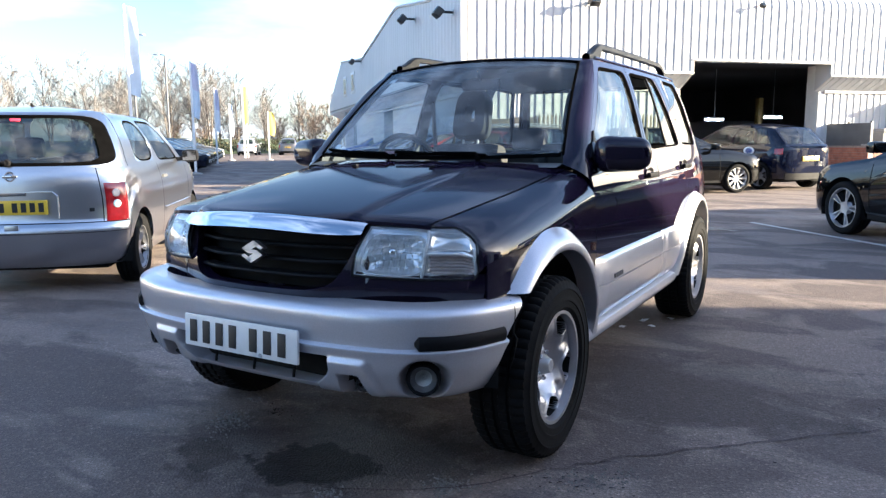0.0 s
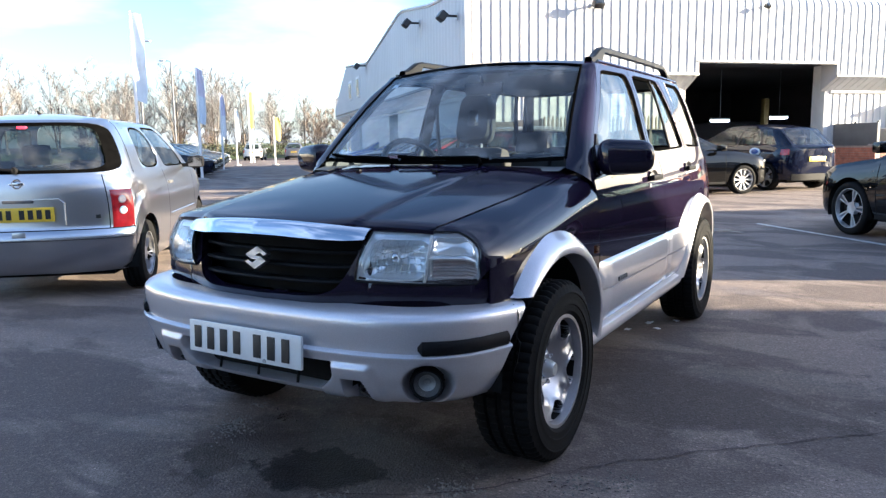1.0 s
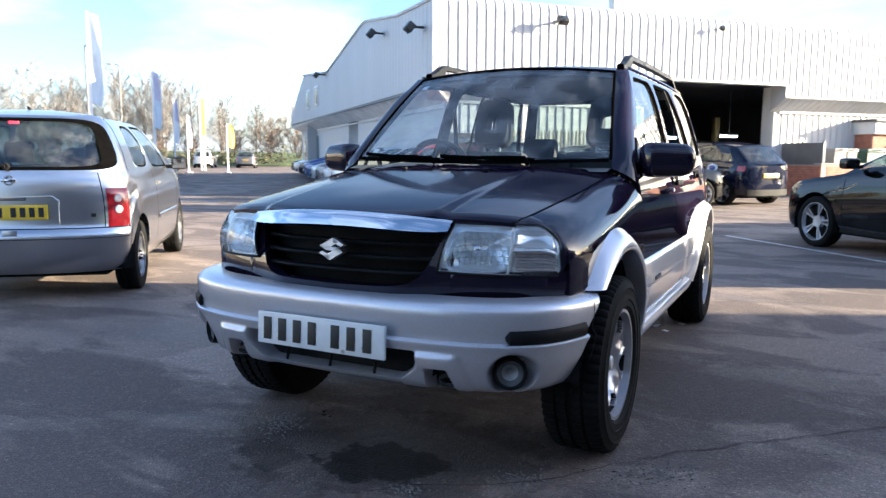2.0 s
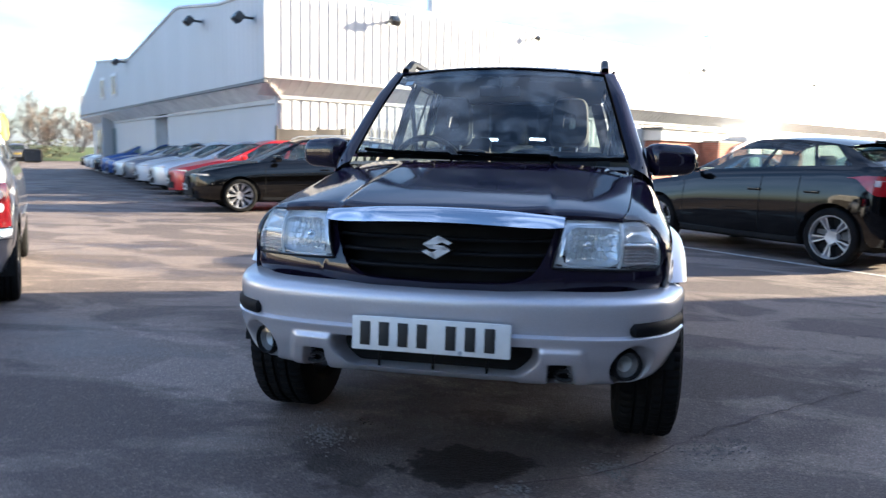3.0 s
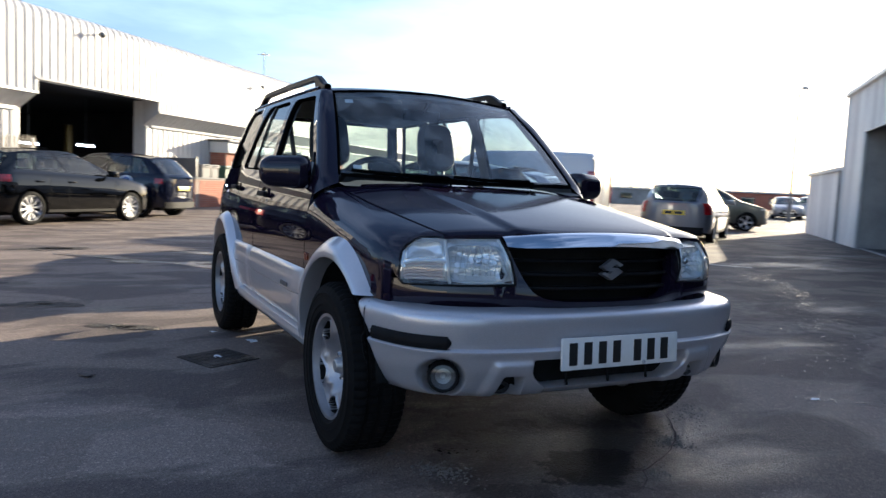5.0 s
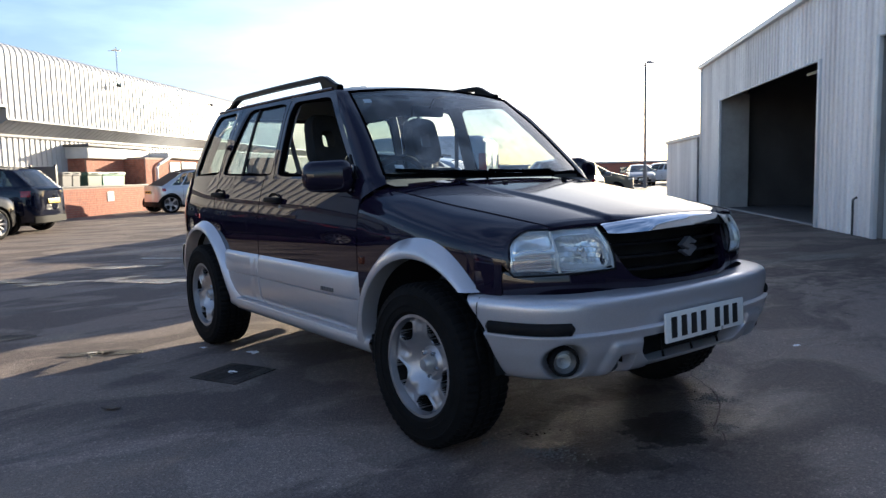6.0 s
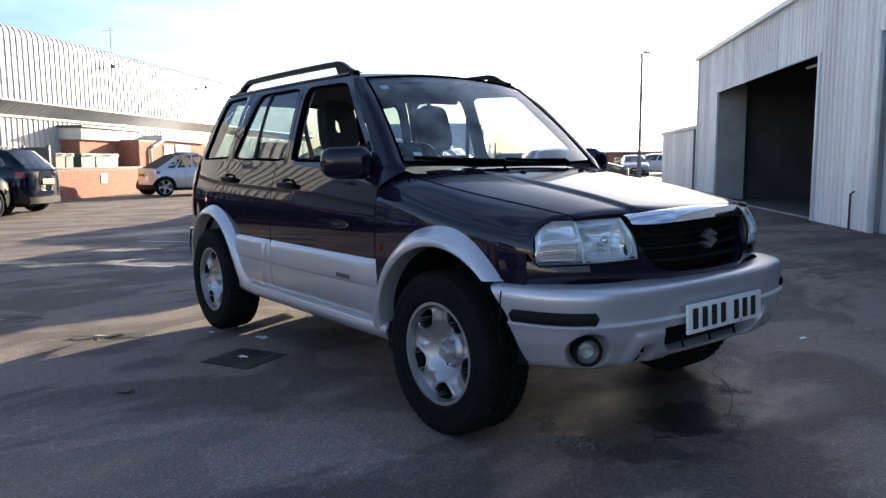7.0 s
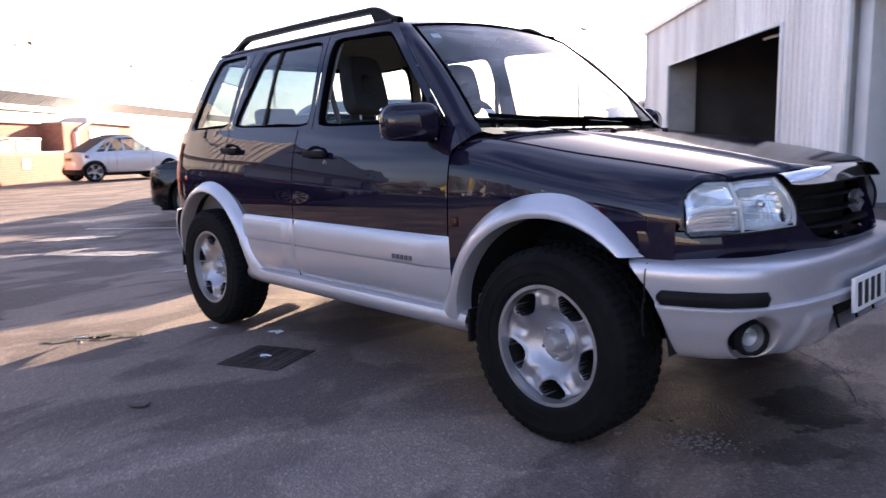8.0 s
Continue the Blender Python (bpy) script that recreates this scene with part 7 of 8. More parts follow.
        for v in made:
            v.co = (v.co.x * 0.236, v.co.y * 0.140 - 0.02 * v.co.x, v.co.z * 0.160 * (1.0 - 0.14 * (v.co.x + 0.5)))
        bmesh.ops.bevel(mb, geom=mb.edges[:], offset=0.060, segments=6, profile=0.55, affect="EDGES")
        mi = P("door_mirror", mb, NB, "blue-black door mirror", m=pose(sg * 0.862, 0.635, 1.112, 0, 0, sg * 26) @ Matrix.Diagonal((sg, 1, 1, 1)))
        P("mirror_glass", box(-0.098, 0.098, 0.060, 0.068, -0.058, 0.058, 0.002), CHROME, parent=mi)
        P("mirror_arm", tube([(sg * 0.73, 0.61, 1.09), (sg * 0.80, 0.615, 1.075), (sg * 0.85, 0.62, 1.085)], [0.035, 0.03, 0.03], 10), BLACK_PLASTIC)
        # roof rail
        rows = []
        for i in range(41):
            f = i / 40
            y = 1.035 + (2.56 - 1.035) * f
            top = 1.592 + 0.062 * sstep(0.0, 0.12, f) * (1 + 0.12 * math.sin(f * 3.14)) * sstep(1.0, 0.86, f)
            under = 1.566 if f < 0.115 or f > 0.93 else max(1.566, top - 0.028)
            x = 0.553 - 0.006 * math.cos(f * 3.14)
            w = 0.019
            rows.append([(sg * (x + dx), y, z) for dx, z in ((-w, under), (-w, top - 0.008), (-w + 0.008, top), (w - 0.008, top), (w, top - 0.008), (w, under))])
        P("roof_rail", sheet(rows, closed_u=True), RAIL_BLACK, "black roof rail")
        # tail lamp and rear bumper corner
        P("tail_lamp", sheet([[(sg * (hx(y, z) + 0.006), y, z) for z in span(0.74, 1.06, 5)] for y in span(2.93, 3.062, 4)]), RED_LENS, "red tail lamp")
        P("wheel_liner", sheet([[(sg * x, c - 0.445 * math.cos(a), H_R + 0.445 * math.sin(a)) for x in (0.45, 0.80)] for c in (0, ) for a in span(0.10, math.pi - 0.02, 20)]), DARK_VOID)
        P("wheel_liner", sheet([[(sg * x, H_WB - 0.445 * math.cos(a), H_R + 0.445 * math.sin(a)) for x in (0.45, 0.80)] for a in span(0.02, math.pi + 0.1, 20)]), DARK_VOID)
        # inner door trims
        P("door_trim", sheet([[(sg * (hx(y, z) - 0.07), y, z) for z in span(0.42, 1.095, 5)] for y in span(0.5, 2.9, 20)]), TRIM_GREY)

    # --- bonnet ---
    front_y = smooth_table([(0, -0.668), (0.2, -0.655), (0.405, -0.585), (0.52, -0.548), (0.60, -0.515), (0.70, -0.46)])
    rear_y = lambda x: 0.345 + 0.125 * (abs(x) / 0.66) ** 2
    rows = []
    us = span(-1, 1, 91)
    for k, v in enumerate([-0.012, 0.0, 0.008, 0.02] + span(0.05, 1, 26)):
        row = []
        for u in us:
            yy = front_y(abs(u) * 0.6)
            y = yy + (rear_y(u * 0.66) - yy) * max(0, v)
            x = u * (hood_edge_x(y) - 0.004)
            z = hood_z(x, y)
            if v < 0:
                z -= 0.022
            elif v < 0.01:
                z -= 0.010 if v == 0 else 0.004
            row.append((x, y, z))
        rows.append(row)
    P("bonnet", thick(sheet(rows), 0.012), NB, "blue-black creased bonnet")
    P("cowl", sheet([[(x, rear_y(x) - 0.02 + d, hood_z(x, rear_y(x)) - 0.012 + h) for x in span(-0.66, 0.66, 21)] for d, h in ((-0.02, -0.02), (0.02, -0.004), (0.07, 0.0), (0.14, 0.006))]), SEAL)
    P("washer_jet", box(-0.012, 0.012, -0.010, 0.010, 0, 0.010, 0.004, pose(0.2, 0.15, hood_z(0.2, 0.15))), BLACK_PLASTIC)
    P("washer_jet", box(-0.012, 0.012, -0.010, 0.010, 0, 0.010, 0.004, pose(-0.2, 0.15, hood_z(0.2, 0.15))), BLACK_PLASTIC)

    # --- screens and roof ---
    P("windscreen", sheet([[screen(u, v) for u in span(-0.985, 0.985, 25)] for v in span(0.015, 0.985, 15)]), SCREEN_GLASS, "clear windscreen")
    rim = bmesh.new()
    for path in ([screen(u, 0.99) for u in span(-1, 1, 21)], [screen(1, v) for v in span(0, 1, 12)], [screen(-1, v) for v in span(0, 1, 12)]):
        add_tube(rim, path, 0.006, 6)
    P("windscreen_seal", rim, SEAL)
    P("screen_band", sheet([[tuple(Vector(screen(u, v)) + Vector((0, 0.004, -0.004))) for u in span(-0.98, 0.98, 21)] for v in (0.93, 0.985)]), DARK_GLASS)
    P("screen_sticker", sheet([[tuple(Vector(screen(u, v)) + Vector((0, 0.003, -0.003))) for u in (-0.905, -0.83)] for v in (0.835, 0.885)]), PAPER, "small pale paper sticker")
    P("screen_sticker", sheet([[tuple(Vector(screen(u, v)) + Vector((0, 0.003, -0.003))) for u in (-0.90, -0.84)] for v in (0.07, 0.11)]), PAPER, "small pale tax disc")
    rows = []
    for y in [0.962, 0.975, 0.99, 1.01, 1.035] + span(1.06, 2.62, 24) + [2.66, 2.70, 2.73]:
        row = []
        for k in span(-1, 1, 31):
            x = k * roof_half(y)
            yy = y - 0.045 * (1 - k * k) * (1 - sstep(0.96, 1.25, y))
            z = edge_z(y) + 0.032 * (1 - abs(k) ** (2.0 + 0.9 * sstep(0.96, 1.3, y)))
            row.append((x, yy, z))
        rows.append(row)
    P("roof", thick(sheet(rows), 0.012), NB, "blue-black roof panel")
    P("headlining", sheet([[(k * 0.56, y, edge_z(y) - 0.035 + 0.02 * (1 - k * k)) for k in span(-1, 1, 7)] for y in span(0.97, 2.65, 10)]), HEADLINING)
    # tail: gate, rear window, spare wheel
    def tail(u, v):
        x = u * (0.70 * (1 - v) + 0.555 * v)
        y = (3.02 - 0.05 * u * u) * (1 - v) + (2.73 - 0.03 * u * u) * v
        return x, y, 1.11 * (1 - v) + 1.565 * v
    P("rear_window", sheet([[tail(u, v) for u in span(-0.86, 0.86, 9)] for v in span(0.08, 0.9, 5)]), DARK_GLASS)
    P("tailgate_frame", sheet([[tail(u, v) for u in (-1, -0.95, -0.86, 0, 0.86, 0.95, 1)] for v in (0, 0.08, 0.5, 0.9, 1)], mask=lambda i, j: i in (0, 3) or j in (0, 1, 4, 5)), NB)
    P("tailgate", sheet([[(u * 0.70, 3.04 - 0.04 * u * u, z) for u in span(-1, 1, 9)] for z in span(0.5, 1.12, 6)]), NB)
    rb = []
    for u in span(-1, 1, 31):
        a = u * 1.45
        x, y = 0.82 * math.copysign(abs(math.sin(a)) ** 0.7, a), 2.80 + 0.36 * max(0, math.cos(a)) ** 0.5
        rb.append([(x * k, y * 1.0 - (1 - k), z) for k, z in ((0.93, 0.66), (0.99, 0.65), (1.0, 0.60), (1.0, 0.50), (0.98, 0.42), (0.92, 0.38))])
    P("rear_bumper", sheet(rb), SV, "silver rear bumper")
    sp = new("spare_wheel")
    sp.parent = car
    sp.matrix_basis = pose(0, 3.24, 0.86, 0, 0, 90)
    add_wheel(sp, 0.001, 0, 0, 0.335, 0.213, 0.235, 5, "hero")

    # --- nose panel, grille, chrome strip ---
    nose_y = smooth_table([(0, -0.705), (0.2, -0.695), (0.37, -0.640), (0.5, -0.60), (0.62, -0.545), (0.70, -0.49), (0.76, -0.41), (0.79, -0.33)])

    open_tab = smooth_table([(0, 0.690), (0.20, 0.694), (0.27, 0.703), (0.312, 0.724), (0.340, 0.765), (0.362, 0.82), (0.386, 0.893)])

    def opening(a):
        return open_tab(a)
    rows = []
    xs_ = sorted(set([round(v, 4) for v in span(-0.79, 0.79, 120)]))
    for x in xs_:
        a = abs(x)
        zt = opening(a) if a < 0.385 else 0.892 if a < 0.415 else 0.752
        lo = 0.645
        row = []
        for f in span(0, 1, 10):
            z = lo + (zt - lo) * f
            row.append((x, nose_y(a) + 0.05 * sstep(0.70, 0.9, z) + 0.018 * sstep(0.70, 0.655, z), z))
        row.append((x, nose_y(a) + 0.05 * sstep(0.70, 0.9, zt) + 0.05, zt + 0.002))
        rows.append(row)
    P("nose_panel", sheet(rows), NB, "blue-black grille surround")
    P("grille_back", sheet([[(x, nose_y(abs(x)) + 0.115, z) for z in (0.68, 0.91)] for x in span(-0.42, 0.42, 13)]), DARK_VOID)
    for k, z in enumerate((0.735, 0.782, 0.829, 0.872)):
        half = float(np.interp(z, [0.70, 0.735, 0.795, 0.845, 0.89], [0.27, 0.322, 0.354, 0.371, 0.392]))
        rows = []
        for x in span(-half, half, 31):
            y = nose_y(abs(x)) + 0.030 + 0.05 * sstep(0.70, 0.9, z)
            rows.append([(x, y + dy, z + dz) for dy, dz in ((0.05, -0.010), (0.0, -0.006), (-0.003, 0.0), (0.0, 0.005), (0.05, 0.004))])
        P("grille_bar", sheet(rows), BLACK_PLASTIC)
    rows = []
    for x in span(-0.408, 0.408, 49):
        a = abs(x)
        y = front_y(a) - 0.036
        th = 0.047 * (1 - (a / 0.408) ** 8 * 0.3)
        zt = 0.934 - 0.022 * (a / 0.408) ** 2
        rows.append([(x, y + dy, zt - th * f) for f, dy in ((-0.05, 0.045), (0.0, 0.026), (0.25, 0.014), (0.6, 0.002), (0.92, -0.006), (1.0, -0.001), (1.0, 0.05))])
    P("chrome_strip", sheet(rows), CHROME, "chrome strip along the bonnet edge")
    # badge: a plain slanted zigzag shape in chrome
    em = bmesh.new()
    for pts in ([(-0.052, 0.010), (0.004, 0.044), (0.030, 0.028), (-0.026, -0.006)], [(0.052, -0.010), (-0.004, -0.044), (-0.030, -0.028), (0.026, 0.006)], [(-0.052, 0.010), (-0.026, -0.006), (0.052, -0.010), (0.026, 0.006)], [(0.004, 0.044), (0.054, 0.018), (0.040, 0.010), (0.004, 0.026)], [(-0.004, -0.044), (-0.054, -0.018), (-0.040, -0.010), (-0.004, -0.026)]):
        f0 = [em.verts.new((px, -0.012, pz)) for px, pz in pts]
        f1 = [em.verts.new((px, 0.010, pz)) for px, pz in pts]
        em.faces.new(f0)
        for i in range(4):
            em.faces.new((f0[i], f0[(i + 1) % 4], f1[(i + 1) % 4], f1[i]))
    P("front_badge", em, ALLOY, "chrome zigzag badge", smooth=False, m=pose(0, -0.685, 0.806, -6, 0, 0) @ Matrix.Diagonal((0.92, 1, 0.88, 1)))

    # --- headlights ---
    for sg in (1, -1):
        lamp_y = smooth_table([(0.36, -0.640), (0.45, -0.620), (0.55, -0.583), (0.63, -0.538), (0.70, -0.487), (0.745, -0.435)])

        def lens_at(u, v, back=0.0):
            x0, x1 = 0.374 + 0.036 * v, 0.742 - 0.022 * v - 0.02 * (2 * v - 1) ** 4
            x = x0 + (x1 - x0) * u
            zt = 0.906 - 0.008 * u - 0.03 * sstep(0.88, 1.0, u)
            zb = 0.748 - 0.012 * u
            z = zb + (zt - zb) * v
            y = lamp_y(x) + 0.052 * v * v - 0.012 * math.sin(v * 3.14) + back
            return sg * (x - 0.25 * back), y, z
        hl = P("headlight", sheet([[lens_at(u, v) for v in span(0, 1, 9)] for u in span(0, 1, 25)]), LENS, "clear multi-reflector headlight")

        def cell(u, v, cu, cv, hu, hv, n=5):
            return (abs((u - cu) / hu) ** n + abs((v - cv) / hv) ** n) ** (1 / n)

        def dish(u, v):
            # a faceted main bowl and two smaller side bowls sunk into a pale surround
            e, up, low = cell(u, v, 0.335, 0.46, 0.262, 0.385), cell(u, v, 0.795, 0.735, 0.150, 0.150), cell(u, v, 0.800, 0.295, 0.160, 0.215)
            if e < 1:
                facet = 0.007 * ((u * 15 + v * 2.5) % 1.0 - 0.5) + 0.005 * ((v * 8 - u * 1.5) % 1.0 - 0.5)
                return 0.022 + 0.055 * (1 - e * e) + facet * min(1.0, 4 * (1 - e))
            if up < 1:
                return 0.018 + 0.026 * (1 - up * up)
            if low < 1:
                return 0.020 + 0.010 * (1 - low ** 4) + 0.0035 * math.sin(v * 2 * math.pi * 15)
            if u < 0.02 or u > 0.98 or v < 0.03 or v > 0.97:
                return 0.005
            near = min(e, 1.0 + (up - 1) * 0.6, 1.0 + (low - 1) * 0.6)
            return 0.009 + 0.004 * sstep(1.03, 1.12, near)
        us2, vs2 = span(0.004, 0.996, 81), span(0.01, 0.99, 62)
        P("reflector", sheet([[lens_at(u, v, dish(u, v)) for v in vs2] for u in us2], mi=lambda i, j: 1 if cell(us2[i], vs2[j], 0.800, 0.295, 0.160, 0.215) < 1 else 0), [REFLECTOR, CLEAR_RED], parent=hl)
        bx, by, bz = lens_at(0.30, 0.48, 0.045)
        bulb = bmesh.new()
        bmesh.ops.create_uvsphere(bulb, u_segments=14, v_segments=8, radius=0.016)
        P("bulb", bulb, CHROME, parent=hl, m=pose(bx, by, bz))
        # wing tip that closes round the outer end of the lamp
        inner = [lens_at(1, v) for v in span(0, 1, 7)] + [lens_at(u, 1) for u in span(0.93, 0.52, 6)]
        outer = [(sg * x, -0.428, z) for x, z in (shoulder(-0.428, f) for f in span(0, 1, 9))]
        for y in (-0.435, -0.46, -0.485, -0.51):
            outer.append((sg * (hood_edge_x(y) - 0.002), y, hood_z(hood_edge_x(y), y) - 0.003))
        tip = []
        for a, b in zip(inner, outer):
            a, b = Vector(a), Vector(b)
            tip.append([tuple(a.lerp(b, f) + Vector((sg * 0.004, -0.003, 0.003)) * math.sin(f * math.pi)) for f in (0, 0.25, 0.5, 0.75, 1)])
        P("wing_tip", sheet(tip), NB)
        rimb = bmesh.new()
        loop_uv = [(u, 0) for u in span(0, 1, 14)] + [(1, v) for v in span(0.1, 1, 6)] + [(u, 1) for u in span(0.93, 0, 14)] + [(0, v) for v in span(0.9, 0, 6)]
        add_tube(rimb, [lens_at(u, v, 0.003) for u, v in loop_uv], 0.0045, 6, caps=False)
        P("bezel", rimb, BLACK_PLASTIC, parent=hl)
        ribs = bmesh.new()
        for k in range(9):
            u = 0.10 + 0.045 * k
            add_tube(ribs, [lens_at(u, v, 0.003) for v in span(0.2, 0.82, 5)], 0.0022, 4, caps=False)
        for k in range(7):
            v = 0.06 + 0.055 * k
            add_tube(ribs, [lens_at(u, v, 0.003) for u in span(0.66, 0.95, 6)], 0.0022, 4, caps=False)
        P("lens_flute", ribs, LENS, parent=hl)
        div = bmesh.new()
        add_tube(div, [lens_at(0.61, v, 0.006) for v in span(0.04, 0.96, 8)], 0.005, 6, caps=False)
        add_tube(div, [lens_at(u, 0.505, 0.006) for u in span(0.61, 0.97, 8)], 0.0045, 6, caps=False)
        P("lamp_divider", div, FLASHING, parent=hl)

    # --- front bumper: moulded shell with pockets ---
    plan = [(0.0, -0.757), (0.15, -0.755), (0.30, -0.748), (0.42, -0.735), (0.52, -0.716), (0.61, -0.686), (0.68, -0.645), (0.735, -0.593), (0.775, -0.53), (0.803, -0.46), (0.823, -0.40), (0.838, -0.34), (0.845, -0.28)]
    dl = [0.0]
    for (xa, ya), (xb, yb) in zip(plan, plan[1:]):
        dl.append(dl[-1] + math.hypot(xb - xa, yb - ya))
    px_, py_ = smooth_table(list(zip(dl, [a for a, b in plan]))), smooth_table(list(zip(dl, [b for a, b in plan])))

    def end_s(z):
        ye = -math.sqrt(max(0.01, 0.452 ** 2 - (z - H_R) ** 2))
        return float(np.interp(ye, [b for a, b in plan], dl))

    def bump_pt(s, d):
        a = abs(s)
        x, y = px_(a), py_(a)
        tx, ty = px_(a + 0.004) - px_(max(0, a - 0.004)), py_(a + 0.004) - py_(max(0, a - 0.004))
        n = math.hypot(tx, ty) or 1
        nx, ny = ty / n, -tx / n
        return math.copysign(1, s) * (x - nx * d), y - ny * d
    shell = smooth_table([(0.360, 0.115), (0.366, 0.085), (0.378, 0.062), (0.40, 0.044), (0.43, 0.030), (0.47, 0.013), (0.52, 0.001), (0.535, -0.004), (0.540, 0.0), (0.5445, 0.013), (0.56, 0.012), (0.60, 0.006), (0.63, 0.004), (0.648, 0.008), (0.660, 0.020), (0.667, 0.04), (0.670, 0.075), (0.671, 0.11)])

    def pocket(x, z):
        """Depth of the moulded pockets, and whether the floor of one is dark."""
        a = abs(x)
        d, dark = 0.0, 0
        r = math.hypot(a - 0.657, z - 0.437)
        d += 0.060 * sstep(0.078, 0.056, r)
        dark |= r < 0.060
        hw = 0.272 + 0.066 * math.sin(1.57 * min(1.0, max(0.0, (z - 0.400) / 0.07)))
        g = sstep(hw + 0.012, hw - 0.012, a) * sstep(0.394, 0.408, z) * sstep(0.505, 0.492, z)
        d += 0.085 * g
        dark |= g > 0.93
        # raised shoulder beside the grille
        out = 0.485 + 0.35 * max(0.0, 0.487 - z)
        sh = sstep(out + 0.022, out - 0.018, a) * sstep(hw - 0.004, hw + 0.020, a) * sstep(0.510, 0.485, z)
        d -= 0.014 * sh * (1 if z > 0.37 else 0.3)
        inn = sstep(0.375, 0.392, a) * sstep(out - 0.045, out - 0.062, a) * sstep(0.452, 0.44, z) * sstep(0.360, 0.374, z)
        d += 0.075 * inn
        dark |= inn > 0.6
        return d, 1 if dark else 0
    zs_ = [0.360, 0.363, 0.367, 0.372, 0.378] + span(0.384, 0.510, 29) + [0.518, 0.526, 0.533, 0.5365, 0.540, 0.5425, 0.5445, 0.552, 0.565, 0.58, 0.60, 0.62, 0.635, 0.645, 0.652, 0.658, 0.663, 0.667, 0.669, 0.6705, 0.671]
    NC = 381
    info = {}
    rows = []
    for i, z in enumerate(zs_):
        se = end_s(z)
        row = []
        for j in range(NC):
            s = se * (2 * j / (NC - 1) - 1)
            x0 = math.copysign(px_(abs(s)), s)
            d, k = pocket(x0, z)
            info[i, j] = k
            x, y = bump_pt(s, shell(z) + d)
            row.append((x, y, z))
        rows.append(row)
    bp = P("front_bumper", sheet(rows, mi=lambda i, j: 1 if info[i, j] and info[i + 1, j + 1] else 0), [SV, BLACK_PLASTIC], "silver moulded front bumper")
    for sg in (1, -1):
        ss = float(np.interp(-0.375, [b for a, b in plan], dl))
        P("bumper_seam", sheet([[(*bump_pt(sg * (ss + 0.10 * (0.66 - z) * 0.4 + d), shell(z) - 0.0015), z) for d in (-0.0025, 0.0025)] for z in span(0.43, 0.662, 14)]), DARK_VOID, parent=bp)
        # rubber strip
        st = []
        s0, s1 = float(np.interp(0.632, [a for a, b in plan], dl)), end_s(0.56) - 0.012
        for k in range(25):
            f = k / 24
            s = sg * (s0 + (s1 - s0) * f)
            cap = min(1.0, 0.25 + f / 0.05, 0.3 + (1 - f) / 0.03)
            st.append([(*bump_pt(s, shell(0.56) + o), 0.563 + h * cap) for o, h in ((0.006, -0.024), (-0.010 * cap, -0.021), (-0.016 * cap, -0.008), (-0.016 * cap, 0.010), (-0.008 * cap, 0.022), (0.006, 0.024))])
        P("bumper_strip_or_glare", sheet(st), BLACK_PLASTIC, "black rubbing strip", parent=bp)
        # fog lamp
        fx, fy = bump_pt(sg * float(np.interp(0.657, [a for a, b in plan], dl)), 0.052)
        turn = 28 * sg
        fog = P("fog_lamp", lathe([(0.006, 0.001), (0.005, 0.030), (0.0, 0.044)], 28), LENS, "round fog lamp", parent=bp, m=pose(fx, fy - 0.004, 0.437, 0, 0, -90 + turn))
        P("fog_reflector", lathe([(-0.026, 0.001), (-0.024, 0.009), (-0.030, 0.011), (-0.018, 0.027)], 28), STEEL, parent=fog)
        P("fog_shell", lathe([(-0.019, 0.026), (-0.012, 0.033), (-0.004, 0.042)], 28), DARK_TRIM, parent=fog)
        P("fog_ring", lathe([(-0.004, 0.042), (0.010, 0.046), (0.010, 0.050), (-0.012, 0.056)], 28), BLACK_PLASTIC, parent=fog)
        P("tow_eye", tube([(sg * 0.43 + 0.03 * math.cos(a), -0.66, 0.398 + 0.016 * math.sin(a)) for a in span(0, 6.283, 13)], 0.007, 6), BLACK_METAL, parent=bp)
    for x in (-0.19, -0.005, 0.175):
        P("grille_post", tube([(x, -0.690, 0.500), (x + 0.002, -0.700, 0.45), (x + 0.004, -0.712, 0.40)], 0.005, 6), BLACK_PLASTIC, parent=bp)
    P("lower_mesh", sheet([[(x, -0.655, z) for z in (0.385, 0.51)] for x in (-0.36, 0.36)]), DARK_VOID, parent=bp)
    # plate with plain bars for its characters
    pl = P("number_plate", box(-0.26, 0.26, -0.006, 0.006, -0.0555, 0.0555, 0.004), PLATE_WHITE, "white number plate with black characters as bars", m=pose(0, -0.772, 0.526, -3, 0, 0))
    for k, x in enumerate((-0.215, -0.152, -0.089, -0.026, 0.068, 0.131, 0.194)):
        P("plate_bar", box(x - 0.017, x + 0.017, -0.0085, -0.006, -0.039, 0.039, 0.001), INK, parent=pl)
    P("plate_screw", lathe([(0, 0.001), (0.003, 0.006), (-0.001, 0.008)], 10), STEEL, parent=pl, m=pose(0.10, -0.006, -0.046, 0, 0, -90))

    # --- wipers ---
    for x0, x1 in ((-0.16, -0.60), (0.30, -0.12)):
        def on_screen(x, v, lift):
            xx, yy, zz = screen(x / (0.655 - 0.115 * v), v)
            return xx, yy - lift, zz + lift * 0.8
        P("wiper_arm", tube([(x0 + 0.02, 0.335, 1.090), on_screen(x0, 0.004, 0.018), on_screen((x0 + x1) / 2, 0.020, 0.014)], [0.012, 0.010, 0.007], 6), SEAL)
        P("wiper_blade", tube([on_screen(x0 + (x1 - x0) * f, 0.006 + 0.030 * f, 0.009) for f in span(-0.1, 1, 9)], 0.008, 6), SEAL)
